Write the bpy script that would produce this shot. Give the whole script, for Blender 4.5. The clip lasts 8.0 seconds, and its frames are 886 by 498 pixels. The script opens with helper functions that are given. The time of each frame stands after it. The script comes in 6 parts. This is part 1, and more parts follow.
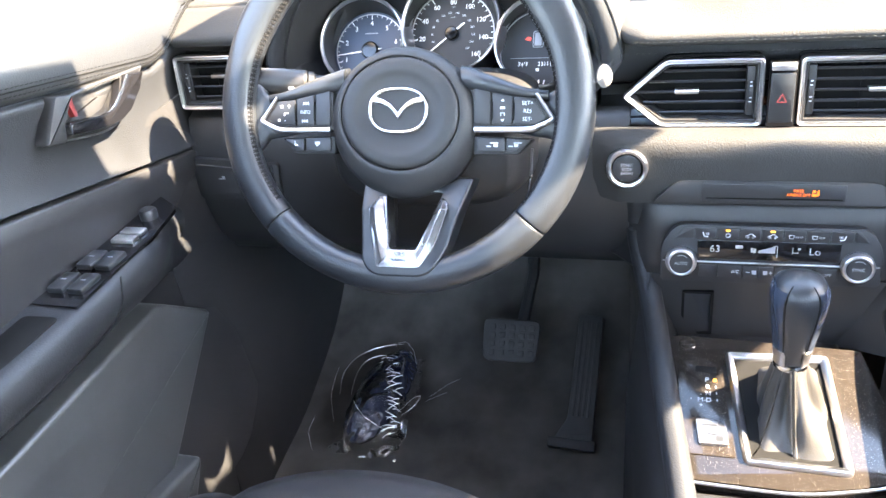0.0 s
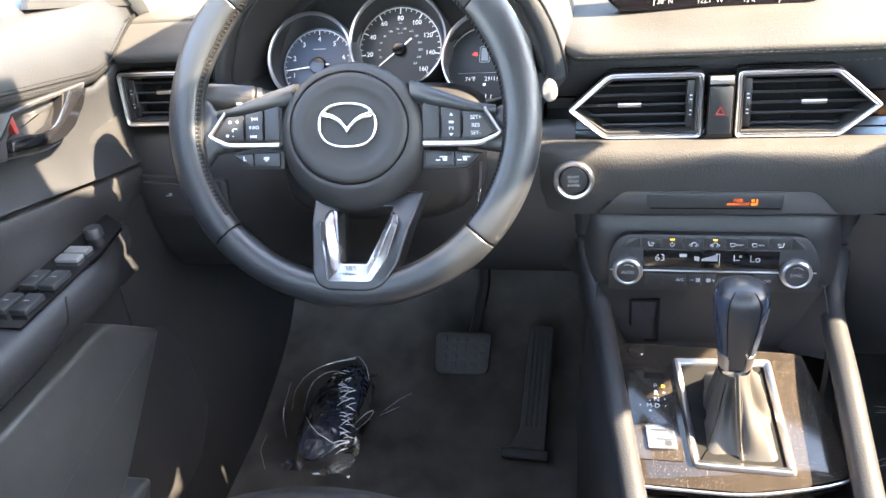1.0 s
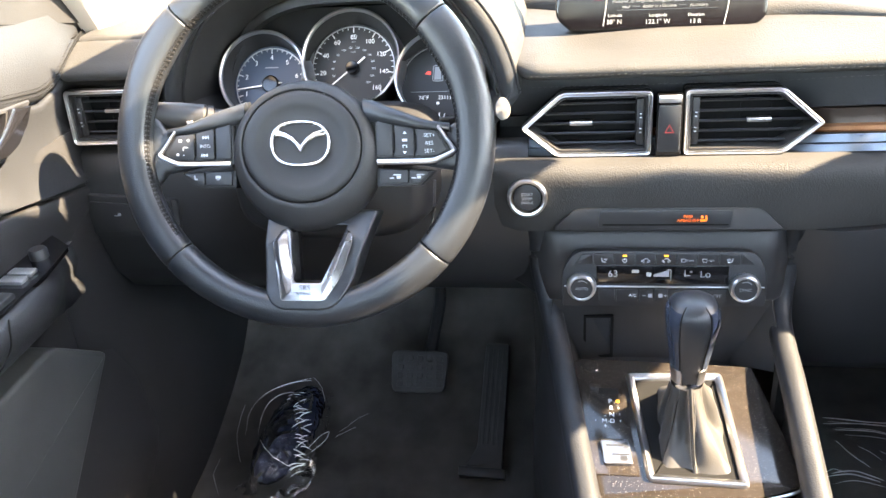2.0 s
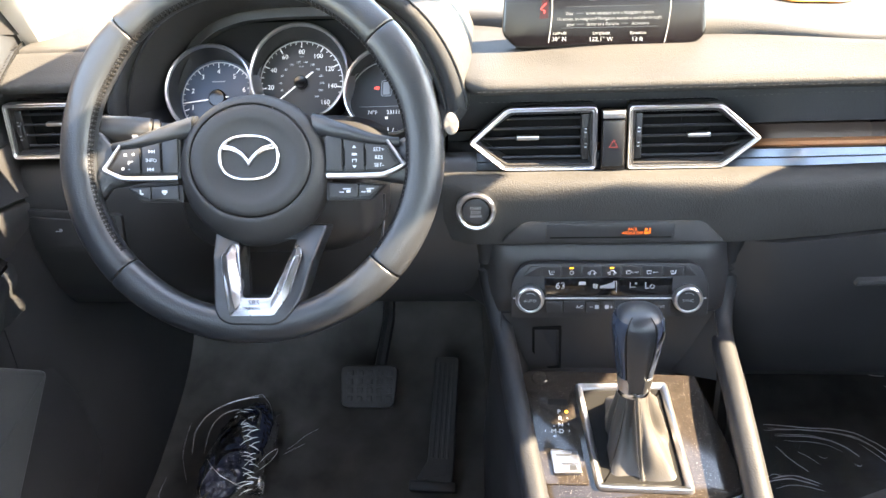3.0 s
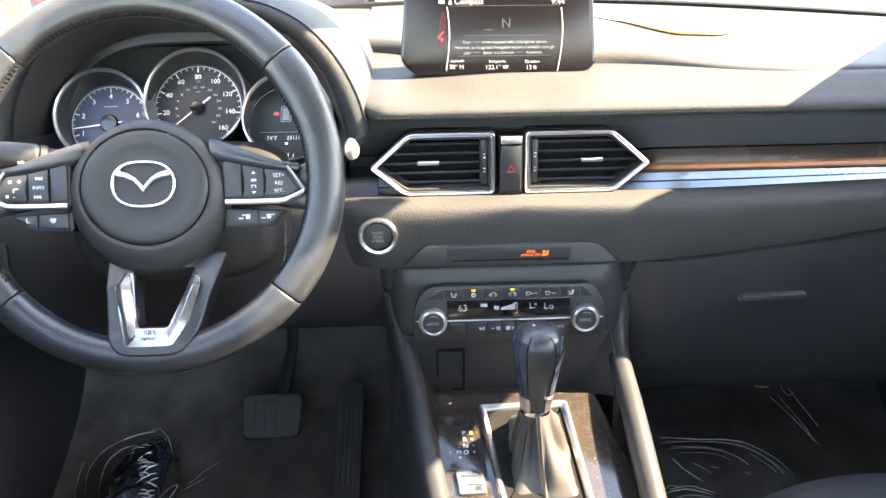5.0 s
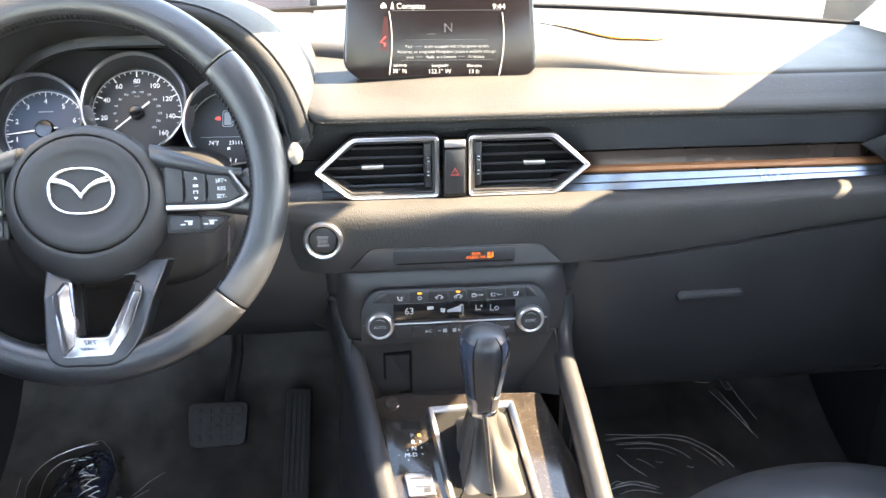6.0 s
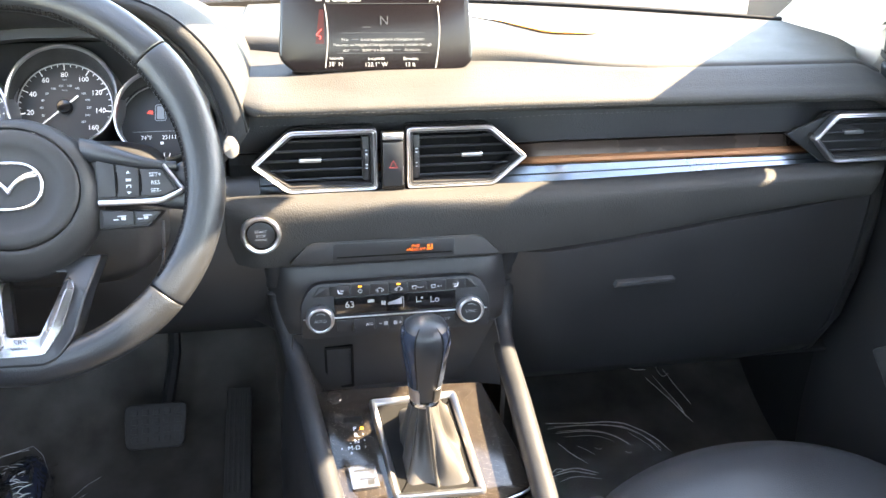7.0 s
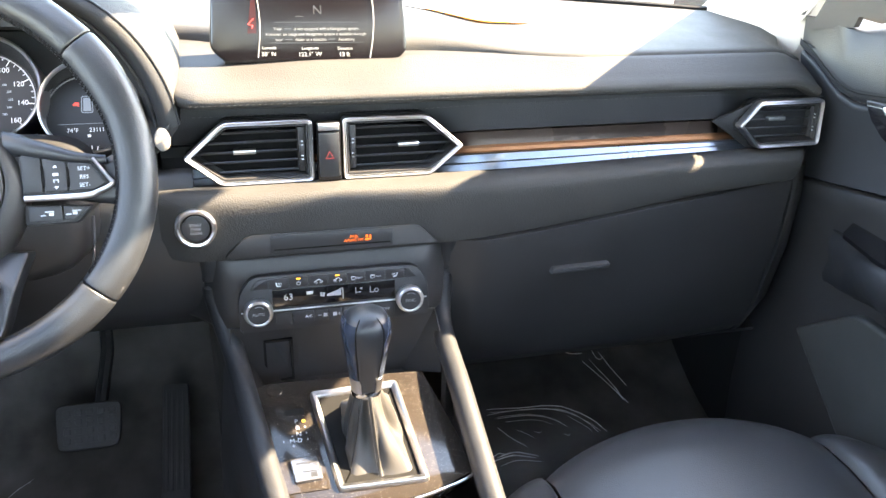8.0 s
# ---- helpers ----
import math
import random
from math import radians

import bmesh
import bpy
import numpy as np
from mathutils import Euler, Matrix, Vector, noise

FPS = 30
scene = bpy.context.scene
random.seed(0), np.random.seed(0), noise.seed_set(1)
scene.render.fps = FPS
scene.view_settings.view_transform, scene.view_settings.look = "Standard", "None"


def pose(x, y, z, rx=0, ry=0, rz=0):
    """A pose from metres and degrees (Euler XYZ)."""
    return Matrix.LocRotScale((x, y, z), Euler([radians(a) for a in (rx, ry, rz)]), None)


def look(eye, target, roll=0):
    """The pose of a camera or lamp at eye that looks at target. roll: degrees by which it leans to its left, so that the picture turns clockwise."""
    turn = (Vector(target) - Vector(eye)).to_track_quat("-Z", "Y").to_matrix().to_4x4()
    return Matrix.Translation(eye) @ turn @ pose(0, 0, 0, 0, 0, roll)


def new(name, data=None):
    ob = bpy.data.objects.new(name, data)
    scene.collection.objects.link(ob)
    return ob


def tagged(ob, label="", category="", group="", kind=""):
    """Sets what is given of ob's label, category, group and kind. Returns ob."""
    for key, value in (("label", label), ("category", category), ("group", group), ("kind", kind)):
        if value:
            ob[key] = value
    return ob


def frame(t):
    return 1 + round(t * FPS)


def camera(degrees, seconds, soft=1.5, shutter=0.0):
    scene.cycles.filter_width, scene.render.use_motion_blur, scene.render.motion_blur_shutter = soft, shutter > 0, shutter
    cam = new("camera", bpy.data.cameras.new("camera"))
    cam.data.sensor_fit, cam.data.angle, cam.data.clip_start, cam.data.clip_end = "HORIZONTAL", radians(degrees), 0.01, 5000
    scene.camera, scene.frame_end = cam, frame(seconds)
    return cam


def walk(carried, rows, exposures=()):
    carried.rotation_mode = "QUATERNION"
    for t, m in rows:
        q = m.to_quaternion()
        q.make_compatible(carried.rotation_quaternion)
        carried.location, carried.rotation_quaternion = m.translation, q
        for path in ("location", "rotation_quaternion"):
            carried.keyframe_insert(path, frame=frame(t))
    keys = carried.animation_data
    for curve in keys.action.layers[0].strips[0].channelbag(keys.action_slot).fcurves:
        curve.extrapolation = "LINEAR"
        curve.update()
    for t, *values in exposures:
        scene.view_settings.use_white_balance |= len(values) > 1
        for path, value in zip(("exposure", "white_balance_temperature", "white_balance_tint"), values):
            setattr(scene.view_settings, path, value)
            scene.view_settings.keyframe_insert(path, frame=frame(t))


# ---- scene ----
# ---------------------------------------------------------------- camera
cam = camera(56.8, 8.0)
PATH = [
    (0, (-0.094, -0.733, 0.939), (-0.635, 0.926, -0.038), -6.9),
    (0.5, (-0.093, -0.735, 0.941), (-0.581, 0.947, -0.026), -6.5),
    (1, (-0.094, -0.739, 0.941), (-0.517, 0.965, -0.018), -5.9),
    (1.5, (-0.092, -0.737, 0.939), (-0.466, 0.988, -0.003), -5.4),
    (3, (-0.095, -0.744, 0.94), (-0.285, 1.031, 0.039), -3.2),
    (3.5, (-0.093, -0.746, 0.941), (-0.224, 1.042, 0.054), -2.6),
    (4, (-0.094, -0.748, 0.941), (-0.167, 1.051, 0.07), -1.9),
    (4.5, (-0.093, -0.749, 0.941), (-0.112, 1.056, 0.081), -1.4),
    (6, (-0.091, -0.754, 0.944), (0.082, 1.049, 0.096), 0.0),
    (6.5, (-0.09, -0.758, 0.943), (0.145, 1.037, 0.092), 0.4),
    (7, (-0.092, -0.761, 0.939), (0.227, 1.021, 0.089), 1.0),
    (7.5, (-0.091, -0.762, 0.941), (0.292, 1.003, 0.081), 1.5),
    (8, (-0.095, -0.763, 0.941), (0.374, 0.976, 0.07), 2.0),
]
EXPOSURE = 5.36
walk(cam, [(t, look(eye, target, roll)) for t, eye, target, roll in PATH], [(0.0, EXPOSURE + 0.38, 7700, 14), (0.5, EXPOSURE + 0.18, 7900, 14), (1.0, EXPOSURE, 8150, 14), (3.5, EXPOSURE - 0.12, 8600, 14), (6.0, EXPOSURE, 8600, 14), (8.0, EXPOSURE + 0.05, 8600, 14)])

# ---------------------------------------------------------------- daylight
SUN = Vector((0.1185, -0.004, 0.1008)).normalized()
world = bpy.data.worlds.new("sky")
scene.world = world
world.use_nodes = True
wt = world.node_tree
sky = wt.nodes.new("ShaderNodeTexSky")
sky.sky_type, sky.sun_disc = "NISHITA", False
sky.dust_density, sky.air_density = 0.5, 1.0
sky.sun_elevation = math.asin(SUN.z)
sky.sun_rotation = math.atan2(SUN.x, SUN.y)
wt.links.new(sky.outputs[0], wt.nodes["Background"].inputs["Color"])
wt.nodes["Background"].inputs["Strength"].default_value = 0.118
sun = new("sun", bpy.data.lights.new("sun", "SUN"))
sun.data.energy, sun.data.angle, sun.data.color = 2.6, radians(0.53), (1.0, 0.91, 0.76)
sun.matrix_world = look(SUN * 20, (0, 0, 0))

# ---------------------------------------------------------------- building helpers
def mat(name, color, rough=0.5, metal=0.0, spec=0.5, bump=0.0, scale=400.0, vary=0.12, coat=0.0, kind="noise", stain=0.0, emit=None, power=1.0, sheen=0.0):
    m = bpy.data.materials.new(name)
    m.use_nodes = True
    nt, b = m.node_tree, m.node_tree.nodes["Principled BSDF"]
    b.inputs["Roughness"].default_value, b.inputs["Metallic"].default_value = rough, metal
    b.inputs["Specular IOR Level"].default_value, b.inputs["Coat Weight"].default_value = spec, coat
    b.inputs["Coat Roughness"].default_value, b.inputs["Sheen Weight"].default_value = 0.05, sheen
    tc = nt.nodes.new("ShaderNodeTexCoord")
    big = nt.nodes.new("ShaderNodeTexNoise")
    big.inputs["Scale"].default_value, big.inputs["Detail"].default_value = 14.0, 5.0
    nt.links.new(tc.outputs["Object"], big.inputs["Vector"])
    ramp = nt.nodes.new("ShaderNodeMapRange")
    ramp.inputs["From Min"].default_value, ramp.inputs["From Max"].default_value = 0.3, 0.7
    ramp.inputs["To Min"].default_value, ramp.inputs["To Max"].default_value = 1 - vary, 1 + vary
    nt.links.new(big.outputs["Fac"], ramp.inputs["Value"])
    mul = nt.nodes.new("ShaderNodeMix")
    mul.data_type, mul.blend_type = "RGBA", "MULTIPLY"
    mul.inputs["Factor"].default_value = 1.0
    mul.inputs["A"].default_value = (*color, 1)
    nt.links.new(ramp.outputs["Result"], mul.inputs["B"])
    out = mul.outputs["Result"]
    if stain:
        dust = nt.nodes.new("ShaderNodeTexNoise")
        dust.inputs["Scale"].default_value, dust.inputs["Detail"].default_value = 900.0, 2.0
        nt.links.new(tc.outputs["Object"], dust.inputs["Vector"])
        dr = nt.nodes.new("ShaderNodeMapRange")
        dr.inputs["From Min"].default_value, dr.inputs["From Max"].default_value = 0.66, 0.74
        dr.inputs["To Max"].default_value = stain
        nt.links.new(dust.outputs["Fac"], dr.inputs["Value"])
        dm = nt.nodes.new("ShaderNodeMix")
        dm.data_type = "RGBA"
        dm.inputs["B"].default_value = (0.45, 0.42, 0.38, 1)
        nt.links.new(dr.outputs["Result"], dm.inputs["Factor"])
        nt.links.new(out, dm.inputs["A"])
        out = dm.outputs["Result"]
    nt.links.new(out, b.inputs["Base Color"])
    rr = nt.nodes.new("ShaderNodeMapRange")
    rr.inputs["From Min"].default_value, rr.inputs["From Max"].default_value = 0.3, 0.7
    rr.inputs["To Min"].default_value, rr.inputs["To Max"].default_value = rough * 0.9, min(1.0, rough * 1.1)
    nt.links.new(big.outputs["Fac"], rr.inputs["Value"])
    nt.links.new(rr.outputs["Result"], b.inputs["Roughness"])
    if bump:
        if kind == "leather":
            fine = nt.nodes.new("ShaderNodeTexVoronoi")
            fine.feature = "SMOOTH_F1"
            fine.inputs["Scale"].default_value = scale
            h = fine.outputs["Distance"]
        elif kind == "brushed":
            fine = nt.nodes.new("ShaderNodeTexNoise")
            mp = nt.nodes.new("ShaderNodeMapping")
            mp.inputs["Scale"].default_value = (1, 30, 30)
            nt.links.new(tc.outputs["Object"], mp.inputs["Vector"])
            fine.inputs["Scale"].default_value = scale
            h = fine.outputs["Fac"]
        else:
            fine = nt.nodes.new("ShaderNodeTexNoise")
            fine.inputs["Scale"].default_value, fine.inputs["Detail"].default_value = scale, 3.0
            h = fine.outputs["Fac"]
        nt.links.new(mp.outputs[0] if kind == "brushed" else tc.outputs["Object"], fine.inputs["Vector"])
        bp = nt.nodes.new("ShaderNodeBump")
        bp.inputs["Strength"].default_value, bp.inputs["Distance"].default_value = bump, 0.4 / scale
        nt.links.new(h, bp.inputs["Height"])
        nt.links.new(bp.outputs["Normal"], b.inputs["Normal"])
    if emit:
        b.inputs["Emission Color"].default_value, b.inputs["Emission Strength"].default_value = (*emit, 1), power
    return m


def clear(name, tint=(1, 1, 1), rough=0.0, gloss=0.08, crinkle=0.0, pane=False):
    """A thin clear sheet: mostly see-through, with a glossy reflection."""
    m = bpy.data.materials.new(name)
    m.use_nodes = True
    nt = m.node_tree
    nt.nodes.clear()
    o, mx = nt.nodes.new("ShaderNodeOutputMaterial"), nt.nodes.new("ShaderNodeMixShader")
    tr, gl = nt.nodes.new("ShaderNodeBsdfTransparent"), nt.nodes.new("ShaderNodeBsdfGlossy")
    tr.inputs["Color"].default_value, gl.inputs["Roughness"].default_value = (*tint, 1), rough
    fr = nt.nodes.new("ShaderNodeFresnel")
    fr.inputs["IOR"].default_value = 1.45
    ad = nt.nodes.new("ShaderNodeMath")
    ad.operation, ad.use_clamp = "MULTIPLY_ADD", True
    ad.inputs[1].default_value, ad.inputs[2].default_value = 1.0, gloss - 0.04
    nt.links.new(fr.outputs[0], ad.inputs[0])
    if pane:
        lw, pw = nt.nodes.new("ShaderNodeLayerWeight"), nt.nodes.new("ShaderNodeMath")
        lw.inputs["Blend"].default_value, pw.operation = 0.5, "POWER"
        pw.inputs[1].default_value, ad.inputs[2].default_value = 5.0, gloss
        nt.links.new(lw.outputs["Facing"], pw.inputs[0])
        nt.links.new(pw.outputs[0], ad.inputs[0])
    nt.links.new(ad.outputs[0], mx.inputs[0])
    nt.links.new(tr.outputs[0], mx.inputs[1])
    nt.links.new(gl.outputs[0], mx.inputs[2])
    nt.links.new(mx.outputs[0], o.inputs["Surface"])
    if crinkle:
        tc, n = nt.nodes.new("ShaderNodeTexCoord"), nt.nodes.new("ShaderNodeTexNoise")
        n.inputs["Scale"].default_value, n.inputs["Detail"].default_value = 60.0, 4.0
        bp = nt.nodes.new("ShaderNodeBump")
        bp.inputs["Strength"].default_value, bp.inputs["Distance"].default_value = crinkle, 0.01
        nt.links.new(tc.outputs["Object"], n.inputs["Vector"])
        nt.links.new(n.outputs["Fac"], bp.inputs["Height"])
        nt.links.new(bp.outputs[0], gl.inputs["Normal"])
    return m


def tilted(x, y, z, tilt):
    """A frame on a panel that faces the rear of the cabin: X right, Y up the panel, Z out of it; tilt: degrees that it leans back."""
    return pose(x, y, z, 90 - tilt, 0, 0)


def thing(name, m, label, category, group="", kind=""):
    e = new(name)
    e.empty_display_size = 0.02
    e.matrix_world = m if isinstance(m, Matrix) else Matrix.Translation(m)
    FRAME[e.name] = e.matrix_world.copy()
    return tagged(e, label, category, group, kind)


FRAME = {}


def finish(bm, material, name, sharp=35):
    bmesh.ops.remove_doubles(bm, verts=bm.verts[:], dist=1e-6)
    bmesh.ops.recalc_face_normals(bm, faces=bm.faces[:])
    me = bpy.data.meshes.new(name)
    bm.to_mesh(me)
    bm.free()
    for mm in material if isinstance(material, (list, tuple)) else [material]:
        me.materials.append(mm)
    me.shade_smooth()
    me.set_sharp_from_angle(angle=radians(sharp))
    return me


def part(name, bm, material, parent=None, label="", sharp=35, world_space=True):
    """Link a bmesh as one mesh under a thing or a part. With world_space its vertices are in the cabin's metres, else in the thing's own frame."""
    root = parent
    while root is not None and root.parent is not None:
        root = root.parent
    if root is not None and world_space:
        bmesh.ops.transform(bm, matrix=FRAME[root.name].inverted(), verts=bm.verts[:])
    ob = new(name, finish(bm, material, name, sharp))
    ob.parent = parent
    if label:
        ob["label"] = label
    return ob


def local(name, bm, material, parent, label="", sharp=35):
    return part(name, bm, material, parent, label, sharp, False)


def structure(name, bm, material, label, category, sharp=35):
    return tagged(part(name, bm, material, None, "", sharp), label, category, kind="structure")


def box(lo, hi, r=0.0, seg=2, m=None, bm=None):
    b = bmesh.new()
    c = [(a + d) / 2 for a, d in zip(lo, hi)]
    s = [abs(d - a) for a, d in zip(lo, hi)]
    bmesh.ops.create_cube(b, size=1, matrix=Matrix.Translation(c) @ Matrix.Diagonal((*s, 1)))
    if r:
        bmesh.ops.bevel(b, geom=b.edges[:], offset=min(r, min(s) * 0.49), segments=seg, profile=0.5, affect="EDGES")
    return merge(b, m, bm)


def merge(b, m=None, bm=None):
    if m is not None:
        bmesh.ops.transform(b, matrix=m, verts=b.verts[:])
    if bm is None:
        return b
    me = bpy.data.meshes.new("tmp")
    b.to_mesh(me)
    b.free()
    bm.from_mesh(me)
    bpy.data.meshes.remove(me)
    return bm


def loft(rows, close_u=False, close_v=False, cap=False, bm=None, m=None):
    """A skin over rows of points. close_u joins each row's ends, close_v the last row with the first."""
    b = bmesh.new()
    vs = [[b.verts.new(p) for p in row] for row in rows]
    n, k = len(rows), len(rows[0])
    for i in range(n if close_v else n - 1):
        for j in range(k if close_u else k - 1):
            q = [vs[i][j], vs[i][(j + 1) % k], vs[(i + 1) % n][(j + 1) % k], vs[(i + 1) % n][j]]
            try:
                b.faces.new(q)
            except ValueError:
                pass
    if cap:
        b.faces.new(vs[0][::-1]), b.faces.new(vs[-1])
    return merge(b, m, bm)


def sheet(rows, thick, bm=None, m=None):
    """A skin with thickness."""
    b = loft(rows)
    bmesh.ops.recalc_face_normals(b, faces=b.faces[:])
    bmesh.ops.solidify(b, geom=b.faces[:], thickness=thick)
    return merge(b, m, bm)


def rounded(pts, r, n=4):
    """A polygon with rounded corners; r: one radius or one for each corner."""
    out, k = [], len(pts)
    for i in range(k):
        p, a, c = Vector(pts[i]), Vector(pts[i - 1]), Vector(pts[(i + 1) % k])
        rr = r[i] if isinstance(r, (list, tuple)) else r
        d1, d2 = (a - p), (c - p)
        t = min(rr, d1.length * 0.49, d2.length * 0.49)
        if t < 1e-6:
            out.append(tuple(p))
            continue
        s, e = p + d1.normalized() * t, p + d2.normalized() * t
        for j in range(n + 1):
            f = j / n
            out.append(tuple(s * (1 - f) ** 2 + p * 2 * f * (1 - f) + e * f * f))
    return out


def inset(pts, d):
    """The polygon moved inwards by d (counter-clockwise points)."""
    out, k = [], len(pts)
    for i in range(k):
        p, a, c = Vector(pts[i]), Vector(pts[i - 1]), Vector(pts[(i + 1) % k])
        u, v = (p - a), (c - p)
        if u.length < 1e-9 or v.length < 1e-9:
            out.append(tuple(p))
            continue
        u.normalize(), v.normalize()
        n1, n2 = Vector((-u.y, u.x)), Vector((-v.y, v.x))
        w = n1 + n2
        w = w / max(0.35, w.dot(n1)) if w.length > 1e-6 else n1
        out.append(tuple(p + w * d))
    return out


def plate(pts, z0, z1, edge=0.0, m=None, bm=None, steps=2):
    """A polygon (counter-clockwise) drawn out from z0 to z1, its upper edge rounded by edge."""
    rows = [[(x, y, z0) for x, y in pts], [(x, y, z1 - edge) for x, y in pts]]
    if edge:
        for s in range(1, steps + 1):
            a = s / steps * math.pi / 2
            q = inset(pts, edge * (1 - math.cos(a)))
            rows.append([(x, y, z1 - edge + edge * math.sin(a)) for x, y in q])
    return loft(rows, close_u=True, cap=True, m=m, bm=bm)


def ring(pts, profile, m=None, bm=None):
    """A closed frame round a polygon; profile: (inward, height) points, itself closed."""
    rows = []
    for d, z in profile:
        rows.append([(x, y, z) for x, y in inset(pts, d)])
    return loft(rows, close_u=True, close_v=True, m=m, bm=bm)


def lathe(profile, seg=32, m=None, bm=None, squash=1.0, cap=False):
    rows = [[(r * math.cos(a), r * squash * math.sin(a), z) for a in [i / seg * 2 * math.pi for i in range(seg)]] for r, z in profile]
    return loft(rows, close_u=True, cap=cap, m=m, bm=bm)


def tube(path, r, seg=8, close=False, bm=None, m=None, flat=1.0):
    """A round rod along points; r: a radius or one for each point; flat: its height to its width."""
    pts, rows, k = [Vector(p) for p in path], [], len(path)
    up = Vector((0, 0, 1))
    for i, p in enumerate(pts):
        d = (pts[(i + 1) % k] - pts[i - 1]) if close else (pts[min(i + 1, k - 1)] - pts[max(i - 1, 0)])
        d.normalize()
        a = d.cross(up)
        if a.length < 1e-3:
            a = d.cross(Vector((0, 1, 0)))
        a.normalize()
        c = a.cross(d)
        rr = r[i] if isinstance(r, (list, tuple)) else r
        rows.append([tuple(p + a * rr * math.cos(w) + c * rr * flat * math.sin(w)) for w in [j / seg * 2 * math.pi for j in range(seg)]])
    return loft(rows, close_u=True, close_v=close, cap=not close, bm=bm, m=m)


def smooth(a, b, x):
    t = max(0.0, min(1.0, (x - a) / (b - a)))
    return t * t * (3 - 2 * t)


def arc(cx, cy, rx, ry, a0, a1, n):
    return [(cx + rx * math.cos(radians(a0 + (a1 - a0) * i / n)), cy + ry * math.sin(radians(a0 + (a1 - a0) * i / n))) for i in range(n + 1)]


def spline(knots, n):
    """A smooth curve through knots (any dimension), n points a span."""
    k = [Vector(p) for p in knots]
    out = []
    for i in range(len(k) - 1):
        p0, p1, p2, p3 = k[max(i - 1, 0)], k[i], k[i + 1], k[min(i + 2, len(k) - 1)]
        for j in range(n):
            t = j / n
            out.append(tuple(0.5 * (2 * p1 + (p2 - p0) * t + (2 * p0 - 5 * p1 + 4 * p2 - p3) * t * t + (3 * p1 - p0 - 3 * p2 + p3) * t ** 3)))
    return out + [tuple(k[-1])]


def words(text, size, x, y, z, material, parent, align="CENTER", m=None, name="lettering", label=""):
    """Raised lettering in the parent's frame (or by m in it)."""
    cu = bpy.data.curves.new("tmp", "FONT")
    cu.body, cu.size, cu.align_x, cu.align_y, cu.extrude, cu.resolution_u = text, size, align, "CENTER", 0.00012, 3
    tmp = bpy.data.objects.new("tmp", cu)
    me = bpy.data.meshes.new_from_object(tmp)
    bpy.data.objects.remove(tmp)
    bpy.data.curves.remove(cu)
    me.transform((m if m is not None else Matrix()) @ Matrix.Translation((x, y, z)))
    me.materials.clear()
    me.materials.append(material)
    me.name = name
    ob = new(name, me)
    ob.parent = parent
    if label:
        ob["label"] = label
    return ob


def bars(items, z, material, parent, name="print_mark", h=0.0002, label=""):
    """Small flat bars of print: (x, y, width, height) each."""
    bm = bmesh.new()
    for x, y, w, t in items:
        box((x - w / 2, y - t / 2, z), (x + w / 2, y + t / 2, z + h), bm=bm)
    ob = local(name, bm, material, parent, label)
    return tagged(ob, kind="stuff") if len(items) > 1 else ob

# ---------------------------------------------------------------- materials
SOFT = mat("soft_black_dash_skin", (0.0331, 0.0327, 0.0322), 0.62, spec=0.14, bump=0.57, scale=620, kind="leather", vary=0.10)
SOFT_FINE = mat("black_leatherette", (0.017, 0.018, 0.020), 0.46, spec=0.24, bump=0.4, scale=700, kind="leather", vary=0.12)
LEATHER = mat("black_wheel_leather", (0.013, 0.015, 0.018), 0.36, spec=0.5, bump=0.3, scale=800, kind="leather", vary=0.15)
SEAT = mat("black_seat_leather", (0.030, 0.030, 0.032), 0.37, spec=0.5, bump=0.32, scale=750, kind="leather", vary=0.15)
PLASTIC = mat("black_moulded_plastic", (0.019, 0.019, 0.020), 0.48, spec=0.32, bump=0.30, scale=800, vary=0.12)
HARD = mat("dark_grey_hard_plastic", (0.017, 0.017, 0.018), 0.45, spec=0.45, bump=0.25, scale=1200, vary=0.15)
POCKET = mat("satin_grey_pocket_plastic", (0.034, 0.036, 0.036), 0.34, spec=0.5, bump=0.12, scale=1400, vary=0.2)
BUTTON = mat("black_button_plastic", (0.013, 0.014, 0.016), 0.46, spec=0.45, bump=0.05, scale=2000, vary=0.08)
PIANO = mat("piano_black_lacquer", (0.016, 0.013, 0.011), 0.12, spec=0.45, coat=0.0, stain=0.8, vary=0.1)
GLOSS = mat("gloss_black_panel", (0.006, 0.006, 0.007), 0.12, spec=0.5, vary=0.1)
BLACK = mat("matt_black_void", (0.006, 0.006, 0.006), 0.8, spec=0.1)
CHROME = mat("satin_chrome", (0.50, 0.50, 0.51), 0.30, 1.0, vary=0.05)
BRIGHT = mat("polished_chrome", (0.62, 0.62, 0.63), 0.12, 1.0, vary=0.03)
SATIN = mat("satin_wheel_insert", (0.30, 0.30, 0.31), 0.27, 0.95, bump=0.05, scale=1500, vary=0.06)
SILVER = mat("silver_metal_paint", (0.52, 0.53, 0.55), 0.3, 0.9, bump=0.05, scale=1500, vary=0.06)
STRIP = mat("brushed_blue_grey_trim", (0.14, 0.17, 0.21), 0.30, 0.85, bump=0.10, scale=300, kind="brushed", vary=0.08)
BRONZE = mat("gloss_bronze_brown_trim", (0.036, 0.025, 0.021), 0.28, 0.5, spec=0.4, bump=0.06, scale=250, kind="brushed", vary=0.15)
# orange of the sun reflected in the bronze band, put into the colour
ORANGE_GLOW = mat("orange_glow_trim", (0.19, 0.080, 0.034), 0.42, 0.6, bump=0.06, scale=250, kind="brushed", vary=0.15)
CARPET = mat("black_carpet", (0.078, 0.074, 0.069), 0.95, spec=0.1, bump=0.9, scale=700, vary=0.35)
